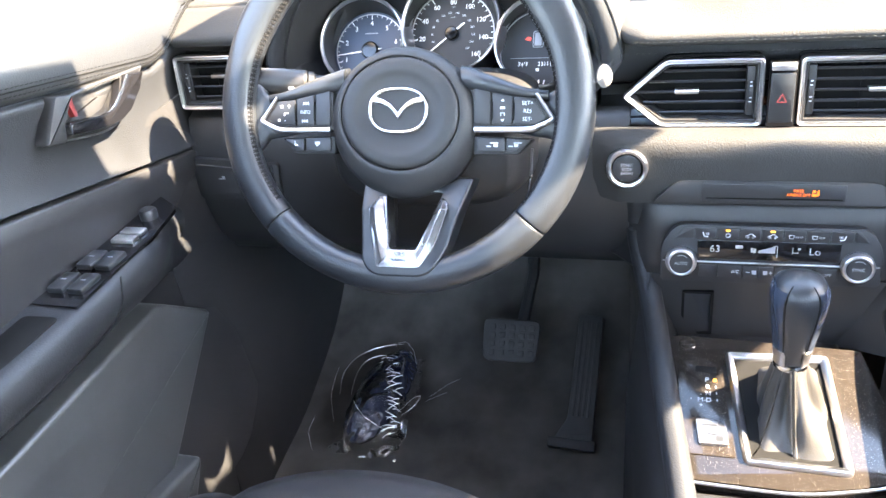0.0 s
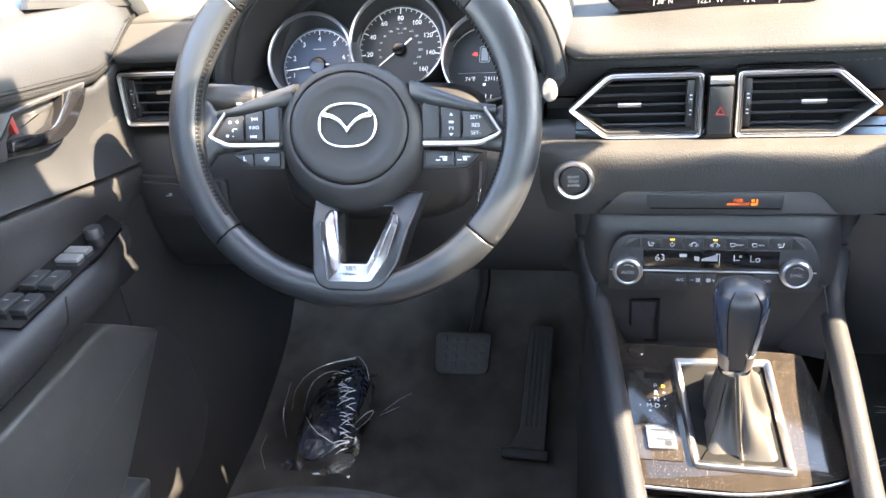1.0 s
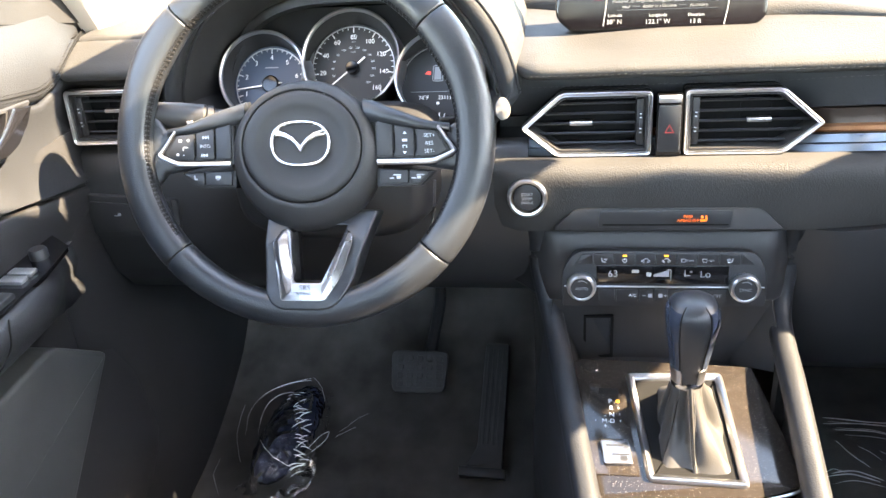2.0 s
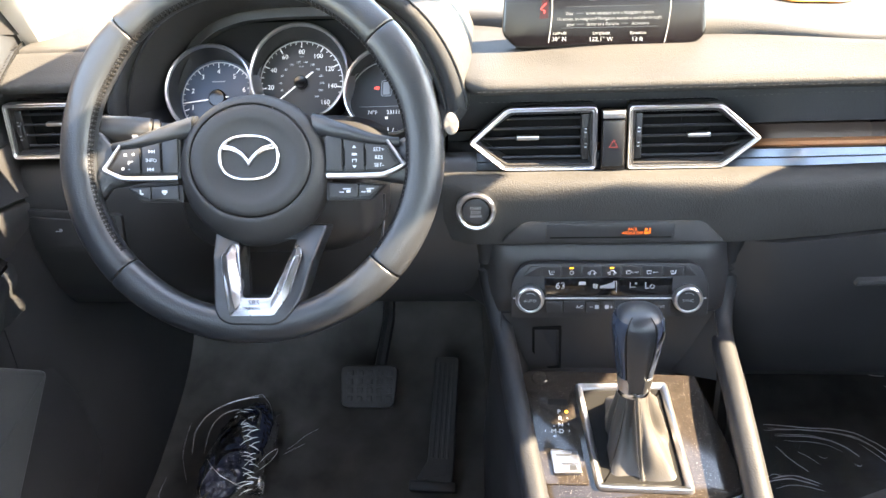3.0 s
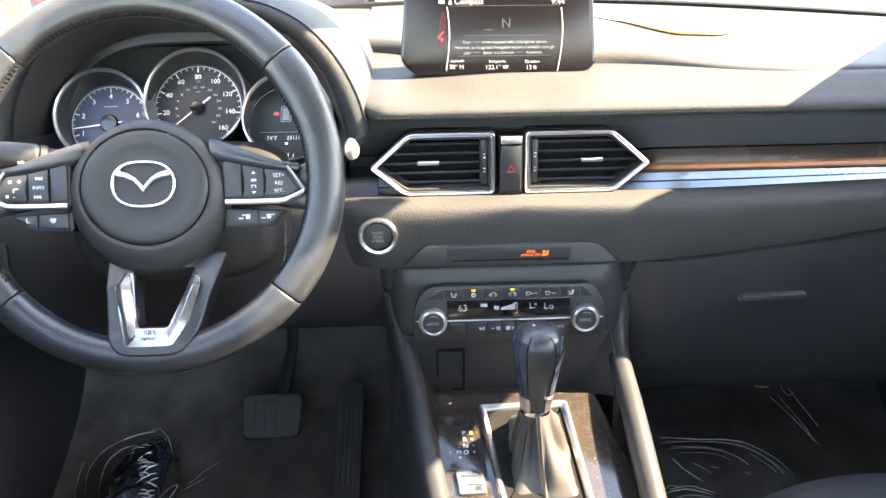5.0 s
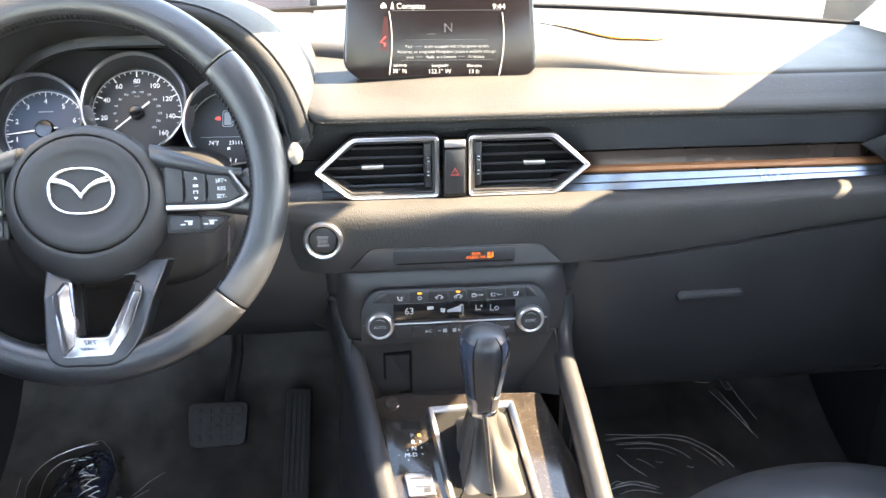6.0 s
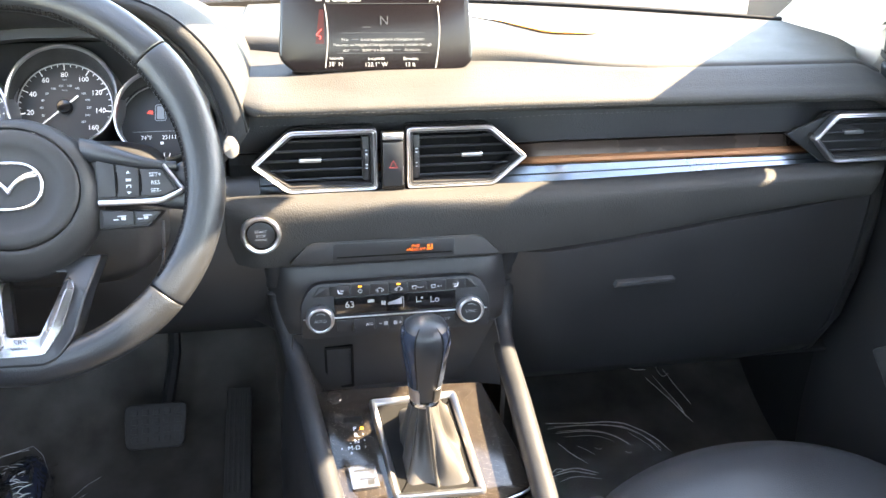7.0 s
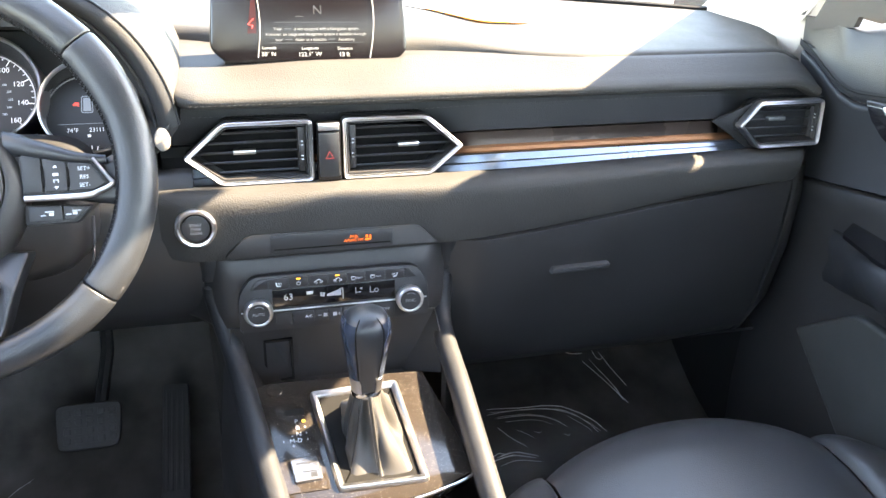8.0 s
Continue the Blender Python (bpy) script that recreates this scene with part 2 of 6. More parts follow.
RUBBER = mat("black_rubber", (0.034, 0.034, 0.034), 0.6, spec=0.35, bump=0.3, scale=500, vary=0.2)
BEIGE = mat("pale_grey_fabric_trim", (0.42, 0.39, 0.36), 0.85, spec=0.2, bump=0.35, scale=900, vary=0.06)
THREAD = mat("grey_thread", (0.085, 0.082, 0.078), 0.7, spec=0.2, vary=0.1)
DARK_THREAD = mat("dark_thread", (0.010, 0.010, 0.011), 0.8, spec=0.1, vary=0.1)
PRINT = mat("white_print", (0.75, 0.76, 0.78), 0.5, vary=0.02, emit=(0.9, 0.95, 1.0), power=0.016)
PRINT_SOFT = mat("pale_grey_print", (0.42, 0.44, 0.47), 0.5, vary=0.05)
PRINT_DIM = mat("grey_print", (0.24, 0.25, 0.27), 0.5, vary=0.05)
AMBER = mat("amber_lamp", (0.8, 0.3, 0.02), 0.4, emit=(1.0, 0.42, 0.03), power=0.10)
ORANGE = mat("orange_display", (0.6, 0.12, 0.01), 0.4, emit=(1.0, 0.16, 0.01), power=0.045)
RED = mat("red_print", (0.14, 0.012, 0.012), 0.5, vary=0.05)
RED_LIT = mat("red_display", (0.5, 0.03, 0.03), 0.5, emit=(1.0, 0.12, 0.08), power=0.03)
SCREEN = mat("screen_face", (0.004, 0.003, 0.0035), 0.22, spec=0.25, vary=0.05, emit=(0.65, 0.5, 0.58), power=0.0010)
SCREEN_PRINT = mat("screen_white", (0.25, 0.25, 0.25), 0.4, vary=0.02, emit=(1, 1, 1), power=0.007)
SCREEN_TEXT = mat("screen_text", (0.12, 0.12, 0.12), 0.4, emit=(1, 0.97, 1), power=0.005)
SCREEN_FAINT = mat("screen_faint", (0.005, 0.005, 0.0053), 0.22, spec=0.25, emit=(0.7, 0.65, 0.7), power=0.0004)
SCREEN_DIM = mat("screen_grey", (0.03, 0.03, 0.033), 0.25, spec=0.25, emit=(0.7, 0.7, 0.75), power=0.0022)
DIAL = mat("black_dial_face", (0.014, 0.015, 0.017), 0.4, vary=0.1)
DIAL_BLUE = mat("blue_grey_dial_face", (0.030, 0.045, 0.075), 0.35, vary=0.1)
WHITE = mat("white_paint", (0.75, 0.75, 0.74), 0.4, vary=0.05)
PAPER = mat("white_paper", (0.8, 0.78, 0.74), 0.8, spec=0.2, vary=0.05)
ORANGE_CARD = mat("orange_card", (0.8, 0.28, 0.05), 0.6, vary=0.05)
WRAP = clear("clear_plastic_film", (0.90, 0.90, 0.91), 0.08, 0.06, 1.0)
WRAP_THIN = clear("thin_clear_film", (0.94, 0.94, 0.95), 0.10, 0.044, 0.7)
# near-white, to stand in for highlights on the clear film
FILM_GLINT = mat("pale_film_glint", (0.90, 0.91, 0.93), 0.14, 0.15, vary=0.3)
GAITER = mat("grey_black_gaiter_leather", (0.030, 0.0285, 0.027), 0.44, spec=0.45, bump=0.35, scale=900, kind="leather", vary=0.22)
LCD = mat("pale_liquid_crystal", (0.30, 0.31, 0.30), 0.4, vary=0.05)
GLASS = clear("window_glass", (0.93, 0.95, 0.94), 0.0, 0.04, pane=True)
ASPHALT = mat("asphalt", (0.045, 0.044, 0.042), 0.9, spec=0.2, bump=0.6, scale=120, vary=0.3)

# ---------------------------------------------------------------- the shell of the cabin
def base_y(x):
    return 0.724 - 0.266 * min(1.0, abs(x) / 0.68) ** 1.74


# ground outside
bm = bmesh.new()
bmesh.ops.create_grid(bm, x_segments=60, y_segments=60, size=150, matrix=Matrix.Translation((0, 0, -0.42)))
structure("ground", bm, ASPHALT, "grey asphalt of an open car park", "ground")

# floor pan with carpet, rising into the footwells and the bulkhead
xs = [-0.74 + 1.48 * i / 40 for i in range(41)]
prof = spline([(-2.0, 0.02), (-1.2, 0.0), (-0.6, 0.0), (0.0, 0.005), (0.22, 0.02), (0.40, 0.075), (0.52, 0.17), (0.60, 0.32), (0.64, 0.50), (0.66, 0.66)], 5)
rows = [[(x, y + 0.01 * noise.noise(Vector((x * 5, y * 5, 0))), z - 0.028 + 0.006 * noise.noise(Vector((x * 9, y * 9, 3)))) for x in xs] for y, z in prof]
structure("floor", sheet(rows, 0.03), CARPET, "black carpet of the car floor and bulkhead", "floor", 60)

# unseen roof lining, front edge cut back so sun reaches the driver door
rows = []
for i in range(13):
    row = []
    for j in range(41):
        u = j / 20 - 1
        front = -0.07 - 0.23 * smooth(-0.10, -0.20, u) - 0.02 * smooth(0.82, 0.90, u)
        crown = 1.27 + 0.035 * math.sin(math.pi * min(1, i / 9.0) * 0.9)
        row.append((0.60 * u, front + (-2.0 - front) * i / 12, crown - 0.05 * abs(u) ** 3))
    rows.append(row)
structure("ceiling", sheet(rows, 0.04), BEIGE, "pale grey fabric roof lining", "ceiling")

# unseen sheets at the windscreen's upper edge, added and shaped to cast shade
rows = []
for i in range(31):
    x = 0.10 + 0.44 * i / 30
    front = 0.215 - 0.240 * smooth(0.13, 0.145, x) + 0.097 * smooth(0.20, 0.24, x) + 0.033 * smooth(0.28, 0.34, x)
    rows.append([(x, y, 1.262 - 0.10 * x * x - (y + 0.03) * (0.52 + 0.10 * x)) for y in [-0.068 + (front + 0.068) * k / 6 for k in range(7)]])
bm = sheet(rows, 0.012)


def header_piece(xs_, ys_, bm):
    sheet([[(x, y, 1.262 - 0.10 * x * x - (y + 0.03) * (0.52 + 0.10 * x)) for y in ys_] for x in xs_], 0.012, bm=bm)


# each piece keeps the sun off one part of the cabin
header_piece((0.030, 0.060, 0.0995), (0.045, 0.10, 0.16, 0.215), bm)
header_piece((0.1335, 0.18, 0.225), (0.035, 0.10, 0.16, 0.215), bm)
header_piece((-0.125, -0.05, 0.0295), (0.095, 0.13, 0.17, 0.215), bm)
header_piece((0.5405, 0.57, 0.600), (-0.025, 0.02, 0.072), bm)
structure("trim_header_shade", bm, BEIGE, "unseen pale grey sheets added above the windscreen to cast shade", "header trim")

# windscreen
rows = []
for i in range(9):
    t = i / 8
    row = []
    for j in range(17):
        u = j / 8 - 1
        x = u * (0.70 * (1 - t) + 0.56 * t)
        y = base_y(x) * (1 - t) + (-0.012 - 0.05 * u * u) * t
        z = 0.712 * (1 - t) + (1.275 - 0.035 * u * u) * t + 0.03 * math.sin(math.pi * t)
        row.append((x, y + 0.026, z))
    rows.append(row)
windscreen = structure("window_1", sheet(rows, 0.004), GLASS, "clear laminated windscreen of the car", "windscreen")
windscreen.visible_shadow = False

# dark ceramic border and cowl at the foot of the windscreen
rows = []
for j in range(33):
    x = (j / 16 - 1) * 0.70
    y = base_y(x)
    rows.append([(x, y + 0.001, 0.712), (x, y + 0.003, 0.7245), (x, y + 0.010, 0.7265), (x, y + 0.022, 0.7240), (x, y + 0.030, 0.70), (x, y + 0.04, 0.55)])
structure("trim_cowl", sheet(rows, 0.004), BLACK, "black plastic cowl below the windscreen", "cowl")


def pillar(side):
    """Windscreen pillar with its fabric cover."""
    rows = []
    for i in range(13):
        t = i / 12
        cx, cy, cz = 0.703 - 0.105 * t, 0.362 - 0.62 * t, 0.70 + 0.56 * t
        # edges drawn out to shape the shadow on dash and gear panel
        wy, wx = 0.048 + 0.056 * (1 - t) ** 4 + 0.055 * smooth(0.42, 0.55, t), 0.030
        ring_pts = []
        for k in range(16):
            a = k / 16 * 2 * math.pi
            ca, sa = math.cos(a), math.sin(a)
            ex = math.copysign(abs(ca) ** 0.7, ca) * wx
            ey = math.copysign(abs(sa) ** 0.8, sa) * (wy if sa < 0 else max(0.034, 0.150 - 0.22 * t))
            ring_pts.append((side * (cx + ex - 0.18 * ey * 0.3), cy + ey, cz + 0.15 * ey))
        rows.append(ring_pts)
    return loft(rows, close_u=True, cap=True)


for side in (-1, 1):
    p = thing("windscreen_pillar", (side * 0.70, 0.36, 0.70), "pale grey pillar cover beside the windscreen", "pillar", "windscreen pillars")
    cover = part("cover", pillar(side), BEIGE, p)
    # unseen sheet added to keep sun off the footwell and lower dash
    rows = [[(side * (0.622 - 0.19 * (z - 1.1)), y, z) for y, z in zip(ys_, zs)] for ys_, zs in (((0.084, 0.02, -0.06, -0.20), (1.00, 1.03, 1.08, 1.16)), ((0.084, 0.02, -0.06, -0.20), (1.10, 1.13, 1.17, 1.20)), ((0.070, 0.01, -0.06, -0.20), (1.185, 1.205, 1.225, 1.24)))]
    part("corner_shade", sheet(rows, 0.012), BEIGE, p)
    if side > 0:
        mark = Matrix(((0, 0, -1, 0.6705), (1, 0, 0, 0), (0, 1, 0, 0), (0, 0, 0, 1)))
        outline = rounded([(0.247, 0.745), (0.226, 0.750), (0.197, 0.784), (0.214, 0.784)][::-1], 0.003, 3)
        seat_ = part("mark_recess", ring(outline, [(0, -0.004), (0, 0.0012), (0.0012, 0.0012), (0.0022, -0.004)], m=mark), BEIGE, p)
        # dark bar stands for the shadow inside the moulded slot
        part("slot_shade", plate([(0.231, 0.756), (0.225, 0.757), (0.207, 0.778), (0.213, 0.778)][::-1], -0.002, 0.0014, 0.0003, m=mark), HARD, seat_, "shade of a small moulded slot, put in as a dark bar")

# side sills, rear bulkhead and the far rear of the cabin
for side, nm in ((-1, "wall_driver"), (1, "wall_passenger")):
    rows = [[(side * 0.80, y, z) for z in (-0.1, 0.2, 0.5, 0.78)] for y in (0.75, 0.2, -0.4, -1.2, -2.0)]
    structure(nm, sheet(rows, 0.03), PLASTIC, "outer skin of the car body side", "body side")
    bm = bmesh.new()
    for a, b in ((-0.42, -0.58), (-1.2, -1.35), (-1.85, -2.0)):
        loft([[(side * 0.78, a, 0.78), (side * 0.70, a - 0.03, 1.0), (side * 0.58, a - 0.06, 1.26)], [(side * 0.78, b, 0.78), (side * 0.70, b - 0.03, 1.0), (side * 0.58, b - 0.06, 1.26)]], bm=bm)
    bmesh.ops.solidify(bm, geom=bm.faces[:], thickness=0.03)
    structure("trim_side_post", bm, BEIGE, "pale grey posts between the side windows", "door post")
    bm = tube([(side * 0.604, -0.095, 1.238), (side * 0.60, -0.16, 1.246), (side * 0.60, -0.6, 1.265), (side * 0.595, -1.2, 1.265), (side * 0.58, -2.0, 1.22)], 0.035, 10)
    structure("trim_roof_rail", bm, BEIGE, "pale grey roof rail above the side windows", "roof rail")
rows = [[(x, -2.0, z) for x in (-0.78, 0, 0.78)] for z in (-0.05, 0.3, 0.6, 0.9)]
structure("wall_rear", sheet(rows, 0.03), PLASTIC, "dark rear of the cabin", "rear wall")

# ---------------------------------------------------------------- dashboard
dash = thing("dashboard", (0, 0.30, 0.45), "black soft-skinned dashboard with stitched seam and metal strip", "dashboard")


def top_profile(x):
    """(y, z) from the stitched seam up over the pad to the windscreen."""
    r = 0.0018 + 0.0112 * (1 - smooth(0.12, 0.30, x))
    f = 0.245 + 0.10 * smooth(0.02, -0.19, x) - 0.06 * smooth(0.12, 0.35, x)
    end = base_y(x)
    pts = [(0.150, 0.6790), (0.1425, 0.6800), (0.1365, 0.6822), (0.1334, 0.6850), (0.1318, 0.6882), (0.1321, 0.6912), (0.1345, 0.6945), (0.145, 0.698)]
    pts += [(0.145 + (f - 0.145) * k / 5, 0.698 + (0.717 - 0.698) * (k / 5) ** 0.9) for k in range(1, 6)]
    pts += [(f + 0.0008, 0.7168), (f + 0.0016, 0.7140), (f + 0.0030, 0.7140), (f + 0.0042, 0.7180 + r * 0.3), (f + 0.008, 0.7190 + r * 0.7), (f + 0.016, 0.7195 + r)]
    pts += [(f + 0.016 + (end - f - 0.016) * k / 6, 0.7195 + r + (0.727 - 0.7195 - r) * math.sin(k / 6 * math.pi / 2) - 0.012 * max(0, k / 6 - 0.4)) for k in range(1, 7)]
    return pts


def pad(x0, x1, n, right_end=False):
    rows = []
    for i in range(n + 1):
        x = x0 + (x1 - x0) * i / n
        row = []
        for y, z in top_profile(x):
            drop = 0.0
            if right_end:
                drop = 0.014 * smooth(0.60, 0.650, x) ** 2
            spread = 0.06 * smooth(0.22, 0.36, y) * smooth(0.48, 0.65, x) if right_end else 0.0
            back = 0.030 * smooth(-0.138, -0.166, x) * (1 - smooth(0.16, 0.26, y)) if right_end else 0.0
            row.append((x + spread, y + back, z - drop * (1 - smooth(0.22, 0.36, y))))
        rows.append(row)
    return sheet(rows, 0.012)


part("upper_pad", pad(-0.172, 0.650, 60, right_end=True), SOFT, dash, "grained black upper pad", 60)
rows = []
for i in range(13):
    x = -0.69 + 0.125 * i / 12
    rows.append([(x, y, z + 0.016) for y, z in top_profile(0.4)[:-6]] + [(x, y, 0.741) for y in (0.30, 0.40, base_y(x))])
part("upper_pad", sheet(rows, 0.012), SOFT, dash, "", 60)


# hood over the instruments: one skin from the cluster out to a padded lip, over it and back to the windscreen
HX = -0.358
us = [math.sin((k / 40 - 0.5) * math.pi) for k in range(41)]


def arch(u, half_l, half_r, foot, top, power=3.2):
    """A point of an arch from its left foot (u -1) to its right foot (u 1)."""
    b = max(0.0, 1 - abs(u) ** power) ** 0.62
    return HX + u * (half_r if u > 0 else half_l), foot + (top - foot) * b


def hood_row(half_l, half_r, foot, top, y, bow=0.0, power=3.2):
    return [(arch(u, half_l, half_r, foot, top, power)[0], y + bow * (1 - u * u), arch(u, half_l, half_r, foot, top, power)[1]) for u in us]


part("hood_lining", sheet([hood_row(0.180, 0.166, 0.640, 0.770, 0.232), hood_row(0.183, 0.168, 0.642, 0.773, 0.215, 0.004), hood_row(0.192, 0.176, 0.648, 0.786, 0.185, 0.010), hood_row(0.197, 0.180, 0.652, 0.795, 0.165, 0.018), hood_row(0.199, 0.1815, 0.655, 0.799, 0.155, 0.022)], 0.003), PLASTIC, dash, "matt black lining of the hood", 60)
# a ledge where the lining steps in to the dials
part("hood_ledge", sheet([hood_row(0.180, 0.166, 0.640, 0.770, 0.231), hood_row(0.168, 0.155, 0.642, 0.757, 0.226), hood_row(0.164, 0.151, 0.643, 0.752, 0.236)], 0.003), HARD, dash, "", 60)
part("hood_lip", sheet([hood_row(0.1995, 0.1818, 0.655, 0.800, 0.1545, 0.022), hood_row(0.2015, 0.1835, 0.656, 0.8035, 0.1450, 0.026), hood_row(0.206, 0.1905, 0.659, 0.8085, 0.1400, 0.029), hood_row(0.2115, 0.1975, 0.662, 0.8130, 0.1405, 0.030), hood_row(0.2155, 0.2040, 0.664, 0.8155, 0.1460, 0.029)], 0.003), SOFT_FINE, dash, "padded black lip of the hood", 60)
part("instrument_hood", sheet([hood_row(0.2160, 0.2045, 0.664, 0.8158, 0.1470, 0.029), hood_row(0.2185, 0.2060, 0.672, 0.8185, 0.160, 0.026), hood_row(0.222, 0.2070, 0.686, 0.8200, 0.190, 0.020), hood_row(0.224, 0.207, 0.700, 0.8190, 0.230, 0.012), hood_row(0.226, 0.206, 0.705, 0.8120, 0.285), hood_row(0.228, 0.205, 0.708, 0.7960, 0.350), hood_row(0.230, 0.204, 0.710, 0.7700, 0.430), hood_row(0.232, 0.202, 0.712, 0.7400, 0.520), hood_row(0.232, 0.202, 0.713, 0.7250, 0.620), hood_row(0.232, 0.202, 0.713, 0.7200, 0.700)], 0.006), SOFT, dash, "grained black hood over the instruments", 60)
# piping along the lip's outer edge
part("hood_edge", tube([Vector(p) + Vector((0, -0.0012, 0.0005)) for p in hood_row(0.2157, 0.2042, 0.664, 0.8157, 0.1465, 0.029)], 0.0013, 6), SOFT_FINE, dash)
# lower cheeks that close the opening beside and below the dials
for sx, half in ((-1, 0.200), (1, 0.183)):
    rows = []
    for k in range(9):
        t = k / 8
        z = 0.668 - 0.080 * t
        w = half + 0.012 - 0.085 * t ** 1.3
        rows.append([(HX + sx * (w + 0.012), 0.150 - 0.02 * t, z), (HX + sx * w, 0.140 - 0.02 * t, z), (HX + sx * (w - 0.010), 0.146 - 0.02 * t, z - 0.002), (HX + sx * (w - 0.022), 0.190, z - 0.004), (HX + sx * (w - 0.034), 0.240, z - 0.004)])
    part("instrument_cheek", sheet(rows, 0.004), PLASTIC, dash, "", 60)

# leather band below the seam, bronze band and brushed strip: behind the vents and along the passenger side
def band(x0, x1, knots, material, name, label="", n=40, back=0.0, taper=0.0):
    rows = []
    for i in range(n + 1):
        x = x0 + (x1 - x0) * i / n
        b = back + (0.034 * (1 - smooth(0.120, 0.215, x)) + 0.02 * smooth(0.50, 0.56, x) if x > -0.2 else 0.0)
        k = taper * smooth(0.16, 0.56, x)
        rows.append([(x, y + b, z + (0.6150 - z) * k - 0.37 * b) for y, z in knots])
    return part(name, sheet(rows, 0.006), material, dash, label)


band(-0.180, 0.662, [(0.152, 0.6910), (0.1462, 0.6880), (0.1455, 0.675), (0.146, 0.655), (0.146, 0.642), (0.150, 0.640)], SOFT_FINE, "leather_band", "smooth black leatherette band", 70)
band(-0.180, -0.050, [(0.152, 0.6395), (0.1475, 0.6385), (0.1462, 0.6270), (0.1362, 0.6160), (0.1385, 0.6150)], SOFT_FINE, "leather_band")
band(-0.048, 0.662, [(0.152, 0.6395), (0.1475, 0.6385), (0.1470, 0.632), (0.1462, 0.6270), (0.1450, 0.6225), (0.1480, 0.6215)], BRONZE, "bronze_band", "glossy dark bronze band", 70)
# separate foot strip, coloured orange for the reflected sun
band(-0.048, 0.662, [(0.1470, 0.6236), (0.1450, 0.6228), (0.1425, 0.6196), (0.1395, 0.6172), (0.1362, 0.6160), (0.1385, 0.6150)], ORANGE_GLOW, "glow_foot", "foot of the bronze band with the sun's orange glow in its colour", 70)
band(-0.180, 0.662, [(0.140, 0.6146), (0.1355, 0.6142), (0.1318, 0.6062), (0.1335, 0.6054)], STRIP, "metal_strip", "brushed blue-grey metal strip", 70, taper=0.45)
band(-0.180, 0.662, [(0.1345, 0.6050), (0.1312, 0.6043), (0.1275, 0.5970), (0.133, 0.5955)], STRIP, "metal_strip", "brushed blue-grey metal strip", 70, taper=0.45)
band(-0.720, -0.560, [(0.150, 0.692), (0.146, 0.690), (0.146, 0.60)], SOFT_FINE, "leather_band", back=0.035)
# kick panels at the sides of the footwells
for side in (-1, 1):
    rows = [[(side * 0.705, y, z) for z in (0.0, 0.25, 0.50, 0.64)] for y in (0.02, 0.2, 0.4, 0.66)]
    part("kick_panel", sheet(rows, 0.01), PLASTIC, dash, "dark kick panel")



# lower pad: soft ledge below the vents
def lower_edge(x):
    return 0.512 + 0.052 * smooth(0.10, 0.66, x)


def lower_profile(x):
    zb = lower_edge(x)
    up = 0.0080 * smooth(0.16, 0.56, x)
    base = [(0.134, 0.5945), (0.121, 0.5943), (0.1105, 0.5922), (0.1045, 0.5880), (0.1014, 0.5825), (0.1004, 0.5765), (0.1004, 0.570), (0.1009, 0.562), (0.1022, 0.548), (0.1045, 0.532), (0.107, 0.518), (0.109, 0.5125), (0.118, 0.512)]
    return [(y, 0.5945 + up - (0.5945 + up - zb) * (0.5945 - z) / 0.0825) for y, z in base]


rows = []
for i in range(61):
    x = -0.185 + 0.848 * i / 60
    end = smooth(0.60, 0.663, x) ** 2
    rows.append([(x, y + 0.05 * end + 0.02 * smooth(-0.15, -0.19, x), z) for y, z in lower_profile(x)])
part("lower_pad", sheet(rows, 0.01), SOFT, dash, "grained black lower pad with a lit ledge", 60)

# stitching along the seam
bm = bmesh.new()
random.seed(4)
n = 118
for i in range(n):
    x = -0.140 + 0.778 * i / (n - 1)
    dr = 0.014 * smooth(0.60, 0.650, x) ** 2
    b = 0.034 * (1 - smooth(0.120, 0.215, x)) + 0.02 * smooth(0.50, 0.56, x)
    for y, z, ln in ((0.1323, 0.6868 - dr, 0.0036), (0.1451 + b, 0.6735 - 0.37 * b, 0.0034)):
        w = ln * random.uniform(0.9, 1.1)
        tube([(x - w / 2, y + 0.0008, z), (x - w / 4, y - 0.0004, z), (x + w / 4, y - 0.0004, z + 0.0002), (x + w / 2, y + 0.0008, z + 0.0003)], 0.00026, 5, bm=bm)
tagged(part("stitching", bm, THREAD, dash, "pale thread stitches"), kind="stuff")

# ---------------------------------------------------------------- steering wheel
WHEEL = tilted(-0.3665, 0.0137, 0.658, 24)
wheel = thing("steering_wheel", WHEEL, "black leather three-spoke steering wheel with chrome trim", "steering wheel")
OFF = 0.0038


def rim_line(a):
    """Middle of the rim: fuller above, flatter below."""
    return -0.0005 + 0.1790 * math.cos(a), 0.002 + (0.1815 if math.sin(a) > 0 else 0.1705) * math.sin(a)


def rim_width(a):
    """Half the rim's width, thicker where the thumbs rest."""
    deg = math.degrees(a) % 360
    return 0.0187 - 0.0012 * smooth(225, 250, deg) * (1 - smooth(290, 315, deg)) + 0.0018 * max(0, 1 - min(abs(deg - 32), abs(deg - 148)) / 14)


def rim_point(a, w, shrink=0.0):
    """Skin of the rim: a round the wheel, w round the section."""
    x, y = rim_line(a)
    n = Vector((math.cos(a), math.sin(a)))
    cw, sw = math.cos(w), math.sin(w)
    d = (rim_width(a) - shrink) * math.copysign(abs(cw) ** 0.92, cw)
    return (x + d * n.x, y + d * n.y, (0.0158 - shrink) * math.copysign(abs(sw) ** 0.92, sw) + 0.002 - 0.0015 * cw)


